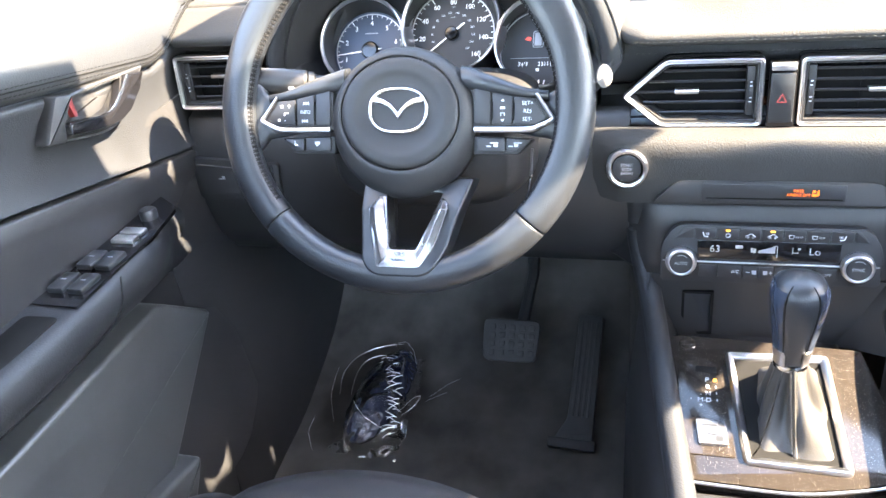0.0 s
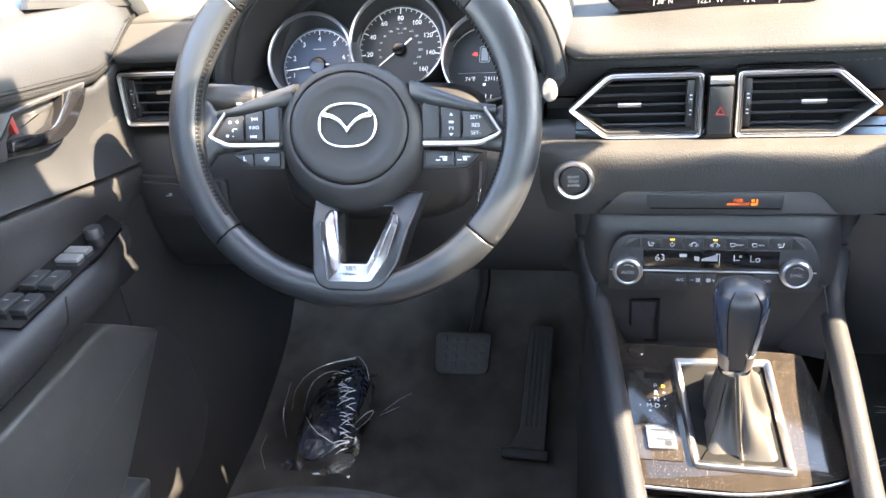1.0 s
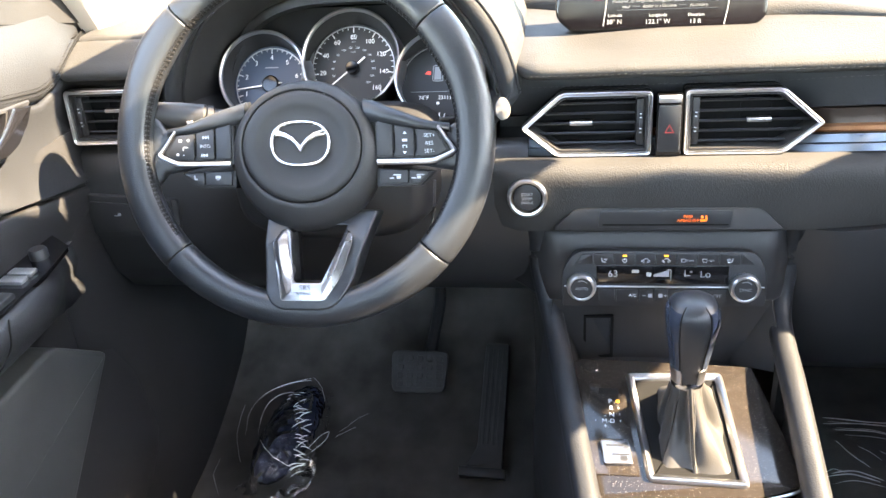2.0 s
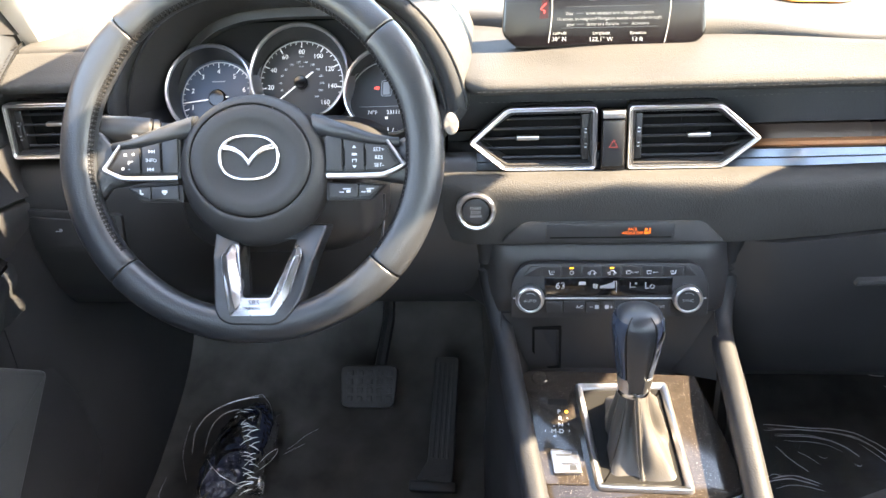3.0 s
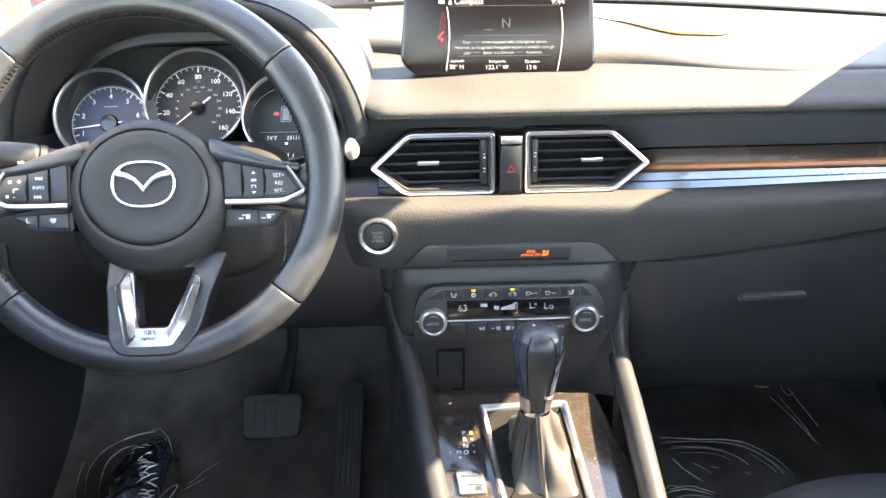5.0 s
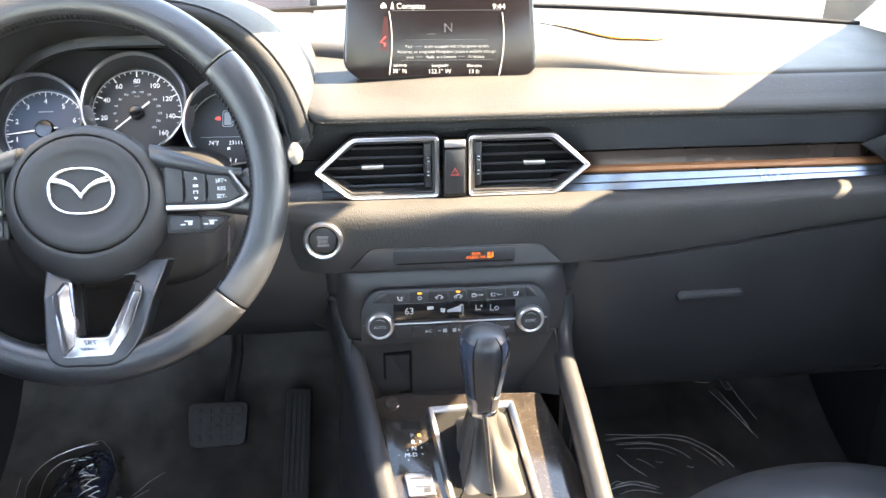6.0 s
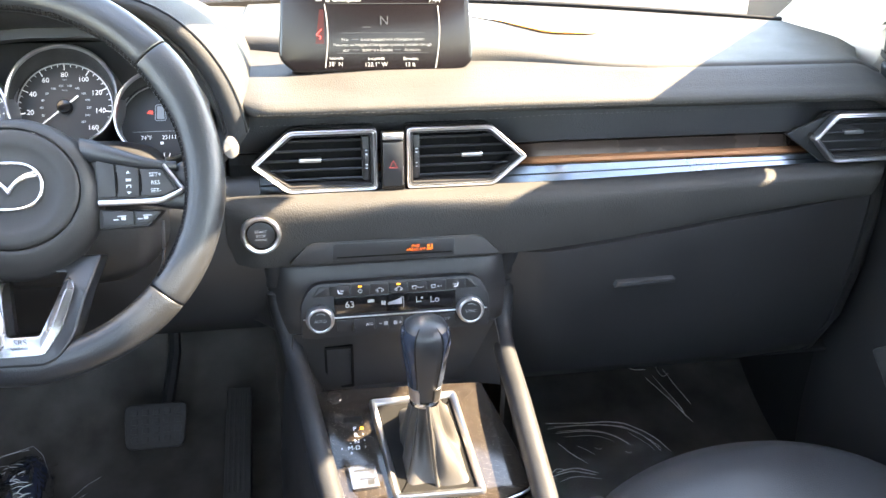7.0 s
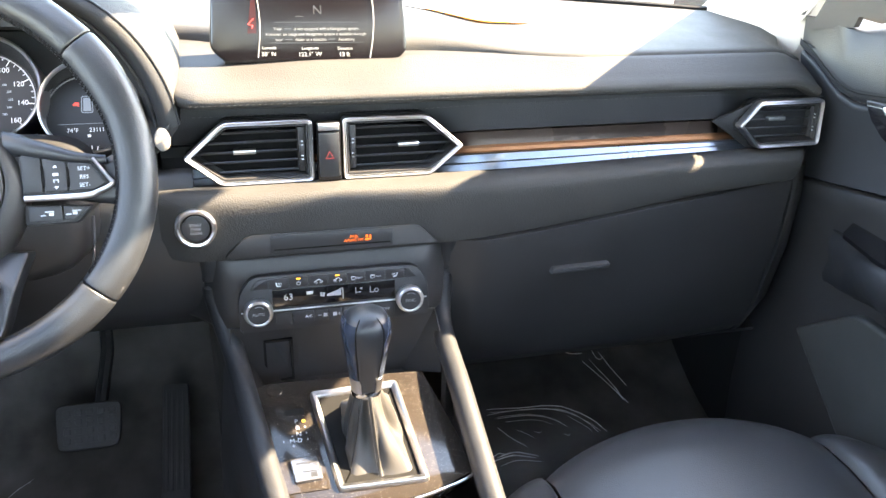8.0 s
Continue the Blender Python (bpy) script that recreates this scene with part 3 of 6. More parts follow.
def rim_arc(a0, a1, name, label=""):
    rows = []
    n = max(8, int(abs(a1 - a0) / 2.5))
    steps = [a0, a0 + 0.22, a0 + 0.7] + [a0 + (a1 - a0) * i / n for i in range(1, n)] + [a1 - 0.7, a1 - 0.22, a1]
    for i, deg in enumerate(steps):
        e = min(i, len(steps) - 1 - i)
        rows.append([rim_point(radians(deg), k / 28 * 2 * math.pi, (0.0016, 0.0004, 0.0)[min(e, 2)]) for k in range(28)])
    return local(name, loft(rows, close_u=True, cap=True), LEATHER, wheel, label, 60)


g = 0.10
rim_arc(41 + g, 134 - g, "rim_grip", "smooth black leather upper rim")
rim_arc(134 + g, 222 - g, "rim_grip")
rim_arc(222 + g, 320 - g, "rim_grip", "worn black leather lower rim")
rim_arc(320 + g, 401 - g, "rim_grip")
rows = [[rim_point(radians(5 * i), k / 12 * 2 * math.pi, 0.0022) for k in range(12)] for i in range(72)]
local("rim_core", loft(rows, close_u=True, close_v=True), BLACK, wheel)
# cross stitching on the inner side of the rim, where the leather is drawn together
bm = bmesh.new()
for i in range(150):
    a = radians(-36 + 252 * i / 149)
    for s in (-1, 1):
        path = []
        for f in (-0.5, -0.2, 0.2, 0.5):
            p = Vector(rim_point(a + s * f * 0.017, math.pi - 0.42 + f * 0.42, -0.0003 + 0.0008 * abs(f)))
            path.append(p)
        tube(path, 0.00075, 5, bm=bm)
tagged(local("stitching", bm, DARK_THREAD, wheel, "dark cross stitching"), kind="stuff")
# seam that the stitches close
rows = [rim_point(radians(-36 + 252 * i / 90), math.pi - 0.42, -0.0001) for i in range(91)]
local("seam", tube(rows, 0.0006, 5), BLACK, wheel)

# hub: a deep shell that leans down, round a flat-faced airbag cover with a dished middle
def hub_ring(cx, cy, rx, ry, z, n=72):
    return [(cx + rx * math.cos(k / n * 2 * math.pi), cy + ry * math.sin(k / n * 2 * math.pi), z) for k in range(n)]


shell = [(0.0040, -0.0120, 0.0700, 0.0690, -0.034), (0.0040, -0.0118, 0.0765, 0.0760, -0.020), (0.0040, -0.0112, 0.0778, 0.0770, -0.010), (0.0040, -0.0100, 0.0770, 0.0755, -0.002), (0.0041, -0.0080, 0.0745, 0.0715, 0.0050), (0.0042, -0.0055, 0.0705, 0.0660, 0.0098), (0.0042, -0.0032, 0.0660, 0.0605, 0.0126), (0.0042, -0.0022, 0.0636, 0.0578, 0.0132), (0.0042, -0.0018, 0.0626, 0.0567, 0.0124), (0.0042, -0.0017, 0.0622, 0.0562, 0.006)]
local("hub_shell", loft([hub_ring(*q) for q in shell], close_u=True), PLASTIC, wheel, "grained black hub shell", 70)
cover = [(0.0617, 0.0557, 0.006), (0.0615, 0.0555, 0.0122), (0.0602, 0.0543, 0.0138), (0.0560, 0.0505, 0.0146), (0.0500, 0.0452, 0.0150), (0.0465, 0.0420, 0.0148), (0.0440, 0.0398, 0.0138), (0.0380, 0.0345, 0.0124), (0.0300, 0.0272, 0.0116), (0.0150, 0.0136, 0.0112), (0.0010, 0.0009, 0.0111)]
local("airbag_cover", loft([hub_ring(0.0042, -0.0017, rx, ry, z) for rx, ry, z in cover], close_u=True, cap=True), PLASTIC, wheel, "smooth black airbag cover with dished middle", 70)
# badge: an oval ring with a winged bar
oval = [(OFF + 0.0318 * math.copysign(abs(math.cos(a)) ** 0.80, math.cos(a)), 0.0010 + 0.0236 * math.copysign(abs(math.sin(a)) ** 0.86, math.sin(a))) for a in [k / 64 * 2 * math.pi for k in range(64)]]
bm = ring(oval, [(0.0, 0.011), (0.0, 0.0140), (0.0006, 0.0158), (0.0016, 0.0168), (0.0027, 0.0168), (0.0037, 0.0158), (0.0043, 0.0140), (0.0043, 0.011)])
badge = local("badge", bm, BRIGHT, wheel, "polished chrome oval badge", 50)
wing = [(0.0, -0.0080), (0.0050, -0.0010), (0.0105, 0.0045), (0.0185, 0.0075), (0.0262, 0.0082), (0.0282, 0.0140), (0.0235, 0.0145), (0.0150, 0.0125), (0.0070, 0.0075), (0.0, -0.0005)]
full = [(OFF + x, y) for x, y in wing + [(-x, y) for x, y in wing[::-1] if x > 0]]
local("badge_wing", plate(full, 0.011, 0.0166, 0.0020, steps=4), BRIGHT, badge, "", 40)

# side spokes with switch pods
for s in (1, -1):
    mir = Matrix.Translation((OFF, 0, 0)) @ Matrix.Diagonal((s, 1, 1, 1))
    # leather web that runs from the hub out into the rim
    rows = []
    for k in range(13):
        t = k / 12
        x = 0.060 + 0.112 * t
        hi = 0.046 - 0.030 * smooth(0.0, 0.62, t) + 0.030 * smooth(0.74, 1.0, t) ** 1.5
        lo = -0.020 - 0.006 * smooth(0.4, 0.8, t) - 0.026 * smooth(0.78, 1.0, t) ** 1.5
        z = -0.0005 - 0.004 * math.sin(math.pi * t)
        c, h = (hi + lo) / 2, (hi - lo) / 2
        rows.append([(x, c + h * math.copysign(abs(math.cos(w)) ** 0.5, math.cos(w)), z - 0.006 + 0.007 * math.copysign(abs(math.sin(w)) ** 0.7, math.sin(w))) for w in [j / 24 * 2 * math.pi for j in range(24)]])
    spoke = local("spoke", loft(rows, close_u=True, cap=True, m=mir), LEATHER, wheel, "", 60)
    # smooth ridge above the switches
    path = spline([(0.062, 0.0345, -0.001), (0.078, 0.0300, 0.0035), (0.100, 0.0245, 0.0052), (0.120, 0.0190, 0.0050), (0.134, 0.0165, 0.0030), (0.148, 0.0150, -0.001)], 5)
    n = len(path) - 1
    rows = []
    for i, (x, y, z) in enumerate(path):
        h = 0.0105 - 0.0060 * smooth(0, 0.8, i / n)
        rows.append([(x, y + h * math.cos(w), z + 0.0062 * (1 - 0.5 * i / n) * math.sin(w)) for w in [j / 18 * 2 * math.pi for j in range(18)]])
    local("spoke_ridge", loft(rows, close_u=True, cap=True, m=mir), LEATHER, spoke, "", 60)
    pod = rounded([(0.074, -0.0190), (0.133, -0.0190), (0.1525, -0.0090), (0.1380, 0.0150), (0.120, 0.0165), (0.074, 0.0275)], 0.003, 3)
    local("switch_pod", plate(pod, -0.006, 0.0040, 0.0015, m=mir), PLASTIC, spoke)
    keys = [[(0.0760, -0.0128), (0.0925, -0.0130), (0.0925, 0.0188), (0.0760, 0.0225)], [(0.0940, -0.0130), (0.1140, -0.0130), (0.1140, 0.0142), (0.0940, 0.0185)], [(0.1155, -0.0130), (0.1370, -0.0130), (0.1478, -0.0070), (0.1345, 0.0118), (0.1155, 0.0138)]]
    for q in keys:
        local("switch_key", plate(rounded(q, 0.0018, 2), 0.003, 0.0068, 0.0012, m=mir), BUTTON, spoke)
    for x, h in ((0.0933, 0.012), (0.1148, 0.010)):
        local("key_gap", tube([(x, -0.009, 0.0066), (x + 0.0007, -0.006, 0.0072), (x + 0.0007, 0.006, 0.0072), (x, h - 0.001, 0.0066)], 0.0008, 6, m=mir), BLACK, spoke)
    edge = spline([(0.0765, -0.0178, 0.0060), (0.105, -0.0180, 0.0066), (0.1310, -0.0176, 0.0068), (0.1400, -0.0150, 0.0068), (0.1530, -0.0085, 0.0066), (0.1505, -0.0030, 0.0064), (0.1370, 0.0165, 0.0052)], 6)
    local("chrome_trim", tube(edge, [0.0028] * 18 + [0.0028 - 0.0013 * (k + 1) / 19 for k in range(19)], 10, m=mir), CHROME, spoke, "satin chrome trim")
    low = rounded([(0.074, -0.0425), (0.119, -0.0418), (0.1345, -0.0262), (0.074, -0.0235)], 0.002, 2)
    local("lower_pod", plate(low, -0.016, -0.0005, 0.0015, m=mir), PLASTIC, spoke)
    for q in ([(0.0780, -0.0398), (0.1065, -0.0392), (0.1065, -0.0258), (0.0780, -0.0248)], [(0.1080, -0.0392), (0.1180, -0.0388), (0.1310, -0.0272), (0.1080, -0.0260)]):
        local("switch_key", plate(rounded(q, 0.0015, 2), -0.002, 0.0020, 0.0010, m=mir), BUTTON, spoke)
    o = OFF
    if s > 0:
        for tx, y in (("SET+", 0.0072), ("RES", -0.0005), ("SET-", -0.0080)):
            words(tx, 0.0052, o + 0.1290, y, 0.0069, PRINT_SOFT, spoke)
        bm = plate([(o + 0.1025, 0.0092), (o + 0.1065, 0.0092), (o + 0.1045, 0.0118)], 0.0068, 0.0071)
        plate([(o + 0.1025, -0.0080), (o + 0.1045, -0.0106), (o + 0.1065, -0.0080)], 0.0068, 0.0071, bm=bm)
        local("arrow_mark", bm, PRINT_SOFT, spoke)
        bars([(o + 0.1045, 0.0030, 0.0048, 0.0024), (o + 0.1045, -0.0020, 0.0046, 0.0007), (o + 0.1027, -0.0035, 0.0007, 0.0022), (o + 0.1063, -0.0035, 0.0007, 0.0022)], 0.0068, PRINT_SOFT, spoke)
        bars([(o + 0.0955, -0.0308, 0.008, 0.0010), (o + 0.0970, -0.0332, 0.004, 0.0028), (o + 0.0900, -0.0340, 0.0045, 0.0012), (o + 0.1190, -0.0308, 0.008, 0.0010), (o + 0.1175, -0.0332, 0.004, 0.0028), (o + 0.1120, -0.0340, 0.0045, 0.0012)], 0.0020, PRINT_SOFT, spoke)
    else:
        words("INFO", 0.0050, o - 0.1040, 0.0005, 0.0069, PRINT_SOFT, spoke)
        words("+", 0.0075, o - 0.1225, 0.0066, 0.0069, PRINT_SOFT, spoke)
        words("-", 0.0075, o - 0.1275, -0.0075, 0.0069, PRINT_SOFT, spoke)
        bm = bmesh.new()
        for dx, dy, d in ((-0.1065, 0.0095, 1), (-0.1035, 0.0095, 1), (-0.1045, -0.0085, -1), (-0.1015, -0.0085, -1)):
            plate([(o + dx, dy - 0.0018), (o + dx + 0.0028 * d, dy), (o + dx, dy + 0.0018)][::d], 0.0068, 0.0071, bm=bm)
        box((o - 0.1006, 0.0077, 0.0068), (o - 0.0999, 0.0113, 0.0071), bm=bm)
        box((o - 0.1082, -0.0103, 0.0068), (o - 0.1075, -0.0067, 0.0071), bm=bm)
        local("arrow_mark", bm, PRINT_SOFT, spoke)
        bars([(o - 0.1310, 0.0066, 0.0030, 0.0026), (o - 0.1340, -0.0075, 0.0026, 0.0026), (o - 0.1255, -0.0003, 0.0045, 0.0010), (o - 0.1280, -0.0020, 0.0010, 0.0030)], 0.0068, PRINT_SOFT, spoke)
        bars([(o - 0.1185, -0.0310, 0.0014, 0.0045), (o - 0.1170, -0.0330, 0.0032, 0.0014), (o - 0.0930, -0.0310, 0.0058, 0.0030), (o - 0.0930, -0.0335, 0.0030, 0.0010)], 0.0020, PRINT_SOFT, spoke)

# lower spoke: leather cradle with a bright V insert
cradle = rounded([(-0.0185, -0.1655), (0.0270, -0.1658), (0.0400, -0.1600), (0.0530, -0.1400), (0.0660, -0.1000), (0.0760, -0.0660), (-0.0410, -0.0660), (-0.0375, -0.1020), (-0.0355, -0.1480), (-0.0285, -0.1605)], [0.006, 0.006, 0.008, 0.010, 0.004, 0.004, 0.004, 0.004, 0.006, 0.006], 4)
hole = rounded([(-0.0060, -0.1385), (0.0225, -0.1385), (0.0460, -0.0810), (-0.0130, -0.0810)], 0.003, 3)


def holed(outer, inner, z0, z1):
    b = bmesh.new()
    loops = []
    for pts in (outer, inner):
        vs = [b.verts.new((x, y, z1)) for x, y in pts]
        loops += [b.edges.new((vs[i], vs[(i + 1) % len(vs)])) for i in range(len(vs))]
    bmesh.ops.triangle_fill(b, use_beauty=True, use_dissolve=False, edges=loops)
    r = bmesh.ops.extrude_face_region(b, geom=b.faces[:])
    bmesh.ops.translate(b, verts=[v for v in r["geom"] if isinstance(v, bmesh.types.BMVert)], vec=(0, 0, z0 - z1))
    return b


# its padded skin swells towards the driver
bm = holed(cradle, hole, -0.020, 0.0105)
bmesh.ops.bevel(bm, geom=[e for e in bm.edges if all(abs(v.co.z - 0.0105) < 1e-6 for v in e.verts) and len(e.link_faces) == 2 and abs(e.link_faces[0].normal.z - e.link_faces[1].normal.z) > 0.5], offset=0.0028, segments=3, profile=0.5, affect="EDGES")


def swept(b):
    """Follow the spoke: back under the hub, out over the rim."""
    for v in b.verts:
        v.co.z += 0.009 * smooth(-0.125, -0.160, v.co.y) - 0.020 * smooth(-0.104, -0.066, v.co.y)
    return b


lower = local("lower_spoke", swept(bm), LEATHER, wheel, "black leather lower spoke", 50)
vee = rounded([(-0.0180, -0.1560), (0.0276, -0.1555), (0.0414, -0.1347), (0.0545, -0.0975), (0.0528, -0.0905), (0.0472, -0.0850), (0.0225, -0.1385), (-0.0060, -0.1385), (-0.0125, -0.0850), (-0.0212, -0.0845), (-0.0290, -0.0965), (-0.0268, -0.1247)], [0.003, 0.005, 0.006, 0.003, 0.003, 0.003, 0.003, 0.003, 0.003, 0.003, 0.003, 0.006], 3)
insert = local("metal_insert", swept(plate(vee, -0.012, 0.0118, 0.0006)), SATIN, lower, "satin metal V-shaped insert", 40)
# ridged arms, and the lettered step at the foot
for outer, inner in ((((-0.0212, -0.0848), (-0.0290, -0.0965), (-0.0280, -0.1120), (-0.0268, -0.1247), (-0.0225, -0.1420), (-0.0175, -0.1555)), ((-0.0150, -0.0856), (-0.0135, -0.0950), (-0.0115, -0.1080), (-0.0092, -0.1210), (-0.0068, -0.1340), (-0.0060, -0.1420))), (((0.0500, -0.0868), (0.0545, -0.0975), (0.0505, -0.1090), (0.0460, -0.1220), (0.0405, -0.1360), (0.0280, -0.1550)), ((0.0472, -0.0856), (0.0430, -0.0950), (0.0375, -0.1070), (0.0320, -0.1190), (0.0265, -0.1310), (0.0225, -0.1420)))):
    rows = []
    for k, (a, b) in enumerate(zip(outer, inner)):
        e = 0.35 if k in (0, 5) else 1.0
        rows.append([(a[0] + (b[0] - a[0]) * f, a[1] + (b[1] - a[1]) * f, z) for f, z in ((0.0, 0.0100), (0.06, 0.0122), (0.48, 0.0122 + 0.0046 * e), (0.56, 0.0120 + 0.0046 * e), (0.97, 0.0112), (1.0, 0.0090))])
    local("insert_facet", swept(loft(rows)), SATIN, insert, "", 25)
words("SRS", 0.0078, 0.0062, -0.1432, 0.0169, BUTTON, insert)
words("AIRBAG", 0.0046, 0.0055, -0.1485, 0.0191, BUTTON, insert)

# column shroud behind the wheel: a rounded upper half and a deeper lower shell
shroud = thing("steering_column_shroud", (-0.367, 0.12, 0.55), "black plastic shroud round the steering column", "column shroud")


def shroud_row(t, half, top, bottom):
    y = 0.050 + 0.12 * t
    sec = []
    for j in range(40):
        a = j / 40 * 2 * math.pi
        ca, sa = math.cos(a), math.sin(a)
        z = 0.590 + (top if sa > 0 else bottom) * math.copysign(abs(sa) ** 0.55, sa)
        sec.append((-0.3625 + half * (1 - 0.16 * max(0, -sa) ** 2) * math.copysign(abs(ca) ** 0.45, ca), y + 0.03 * (0.59 - z), z))
    return sec


part("lower_shell", loft([shroud_row(0, 0.094, 0.050, 0.048), shroud_row(0.06, 0.104, 0.058, 0.060), shroud_row(0.25, 0.112, 0.062, 0.070), shroud_row(0.6, 0.117, 0.064, 0.080), shroud_row(1.0, 0.120, 0.064, 0.092)], close_u=True, cap=True), HARD, shroud, "", 50)
# lit edge of the shell, drawn as a thin pale metal rod
part("painted_lit_edge", tube([(-0.3625 + 0.1185, 0.076, 0.592), (-0.3625 + 0.1165, 0.072, 0.565), (-0.3625 + 0.1120, 0.072, 0.540), (-0.3625 + 0.1010, 0.074, 0.520)], 0.0016, 6), SATIN, shroud, "pale lit edge of the shell")
# stalks
for s, nm in ((-1, "indicator_stalk"), (1, "wiper_stalk")):
    st = thing(nm, (-0.367 + s * 0.09, 0.06, 0.65), "grey-black control stalk with twist knob behind the steering wheel", "stalk", "column stalks")
    m = Matrix.Translation((-0.367, 0, 0 if s < 0 else -0.040)) @ Matrix.Diagonal((s, 1, 1, 1))
    part("arm", tube([(0.060, 0.078, 0.662), (0.085, 0.066, 0.669), (0.106, 0.056, 0.675)], [0.0095, 0.0090, 0.0105], 14, m=m), HARD, st)
    part("knob_ring", tube([(0.1065, 0.0558, 0.6752), (0.1075, 0.0553, 0.6755), (0.1125, 0.0533, 0.6768), (0.1135, 0.0529, 0.6771)], [0.0105, 0.0128, 0.0128, 0.0112], 20, m=m), PLASTIC, st)
    part("knob", tube([(0.1137, 0.0528, 0.6772), (0.1147, 0.0525, 0.6775), (0.140, 0.0470, 0.6815), (0.166, 0.0410, 0.6850), (0.171, 0.0398, 0.6856), (0.1725, 0.0394, 0.6858)], [0.0112, 0.0136, 0.0142, 0.0138, 0.0115, 0.006], 22, m=m), HARD, st)
    part("stalk_mark", box((0.121, 0.0335, 0.6745), (0.127, 0.0345, 0.6795), m=m), PRINT_SOFT, st, "pale lamp symbol")

# ---------------------------------------------------------------- air vents
def vent(name_group, outline, cx, y, z, tab_x, roller_x, label, slats=5, tilt=4):
    """A louvred air vent in a chrome frame; the outline runs counter-clockwise in its own frame."""
    v = thing("air_vent", tilted(cx, y, z, tilt), label, "air vent", name_group)
    o = rounded(outline, [0.0065 if abs(p[1]) > 0.01 else 0.003 for p in outline], 4)
    local("chrome_frame", ring(o, [(-0.0005, -0.010), (-0.0005, 0.0010), (0.0002, 0.0024), (0.0010, 0.0027), (0.0019, 0.0019), (0.0030, 0.0011), (0.0038, 0.0017), (0.0044, 0.0014), (0.0046, -0.010)]), CHROME, v, "satin chrome frame", 50)
    inner = inset(o, 0.0046)
    rim = ring(inner, [(0.0, -0.012), (0.0, -0.0008), (0.0022, -0.0008), (0.0048, -0.010), (0.0048, -0.026), (0.0, -0.026)])
    local("inner_surround", rim, PLASTIC, v, "", 50)
    deep = inset(inner, 0.0047)
    bm = plate(inset(o, 0.001), -0.032, -0.0265)
    local("duct", bm, BLACK, v)
    ys = [p[1] for p in deep]
    lo, hi = min(ys), max(ys)

    def span(yy):
        hits = []
        for i in range(len(deep)):
            (xa, ya), (xb, yb) = deep[i - 1], deep[i]
            if (ya - yy) * (yb - yy) < 0:
                hits.append(xa + (xb - xa) * (yy - ya) / (yb - ya))
        return min(hits), max(hits)

    for k in range(slats):
        yy = lo + (hi - lo) * (k + 0.6) / (slats + 0.2)
        a, b = span(yy)
        if roller_x is not None:
            if roller_x > 0.01:
                b = min(b, roller_x - 0.0045)
            elif roller_x < -0.01:
                a = max(a, roller_x + 0.0045)
        sec = [(-0.0235, yy - 0.0050), (-0.0085, yy - 0.0020), (-0.0070, yy - 0.0002), (-0.0085, yy + 0.0012), (-0.0235, yy - 0.0030)]
        local("slat", loft([[(a, q, p) for p, q in sec], [(b, q, p) for p, q in sec]], close_u=True, cap=True), BUTTON, v, "", 30)
    yt = lo + (hi - lo) * (slats // 2 + 0.75) / (slats + 0.2) - 0.001
    local("tab", box((tab_x - 0.0125, yt - 0.0030, -0.0135), (tab_x + 0.0125, yt + 0.0018, -0.0050), 0.0012), CHROME, v, "chrome slider tab")
    for k in (-1, 1):
        local("fin", box((tab_x + k * 0.016 - 0.0008, lo, -0.0264), (tab_x + k * 0.016 + 0.0008, hi, -0.0250)), BLACK, v)
    if roller_x is not None:
        local("thumb_wheel_plate", box((roller_x - 0.0042, lo + 0.003, -0.024), (roller_x + 0.0042, hi - 0.003, -0.0062), 0.001), PLASTIC, v)
        local("thumb_wheel", lathe([(0.0, -0.0028), (0.0135, -0.0028), (0.0142, -0.0020), (0.0142, 0.0020), (0.0135, 0.0028), (0.0, 0.0028)], 26, m=pose(roller_x, (lo + hi) / 2, -0.0150, 0, 90, 0)), BUTTON, v)
        bars([(roller_x, (lo + hi) / 2 + d, 0.0026, 0.0012) for d in (-0.0105, -0.0062, -0.002, 0.002, 0.0062, 0.0105)], -0.0022, PRINT_SOFT, v)
    return v


VZ = 0.6305
left = [(-0.070, -0.0005 - 0.002), (-0.031, -0.0355), (0.072, -0.0355), (0.072, 0.0365), (-0.026, 0.0365)]
vent("centre air vents", left, -0.0825, 0.1335, VZ, -0.004, 0.0600, "black louvred air vent with chrome frame beside the hazard switch")
right = [(-0.0725, -0.0355), (0.032, -0.0355), (0.071, -0.0025), (0.027, 0.0365), (-0.0725, 0.0365)]
vent("centre air vents", right, 0.0960, 0.1335, VZ, 0.006, -0.0605, "black louvred air vent with chrome frame beside the hazard switch")
far = [(-0.064, 0.0), (-0.033, -0.0315), (0.0615, -0.0305), (0.0600, 0.0315), (-0.036, 0.0315)]
vent("outer air vents", [(x * 0.97, y * 0.97) for x, y in far], 0.591, 0.120, 0.6385, -0.004, 0.0490, "black louvred air vent with chrome frame at the passenger door", 4)
near = [(-0.0455, -0.033), (0.058, -0.033), (0.058, 0.033), (-0.0445, 0.033)]
vent("outer air vents", near, -0.6480, 0.130, 0.6545, 0.012, -0.0320, "black louvred air vent with chrome frame at the driver door", 4)
# dark wedge that leads the strip into the outer vent
part("vent_wedge", plate([(0.500, 0.641), (0.556, 0.604), (0.660, 0.600), (0.660, 0.668), (0.565, 0.668)], 0, 0.004, 0.0015, m=pose(0.0, 0.1405, 0.0, 90, 0, 0)), SOFT_FINE, dash)

# hazard switch between the vents
hz = thing("hazard_switch", tilted(0.0075, 0.131, 0.629, 4), "black hazard warning switch with red triangle", "switch")
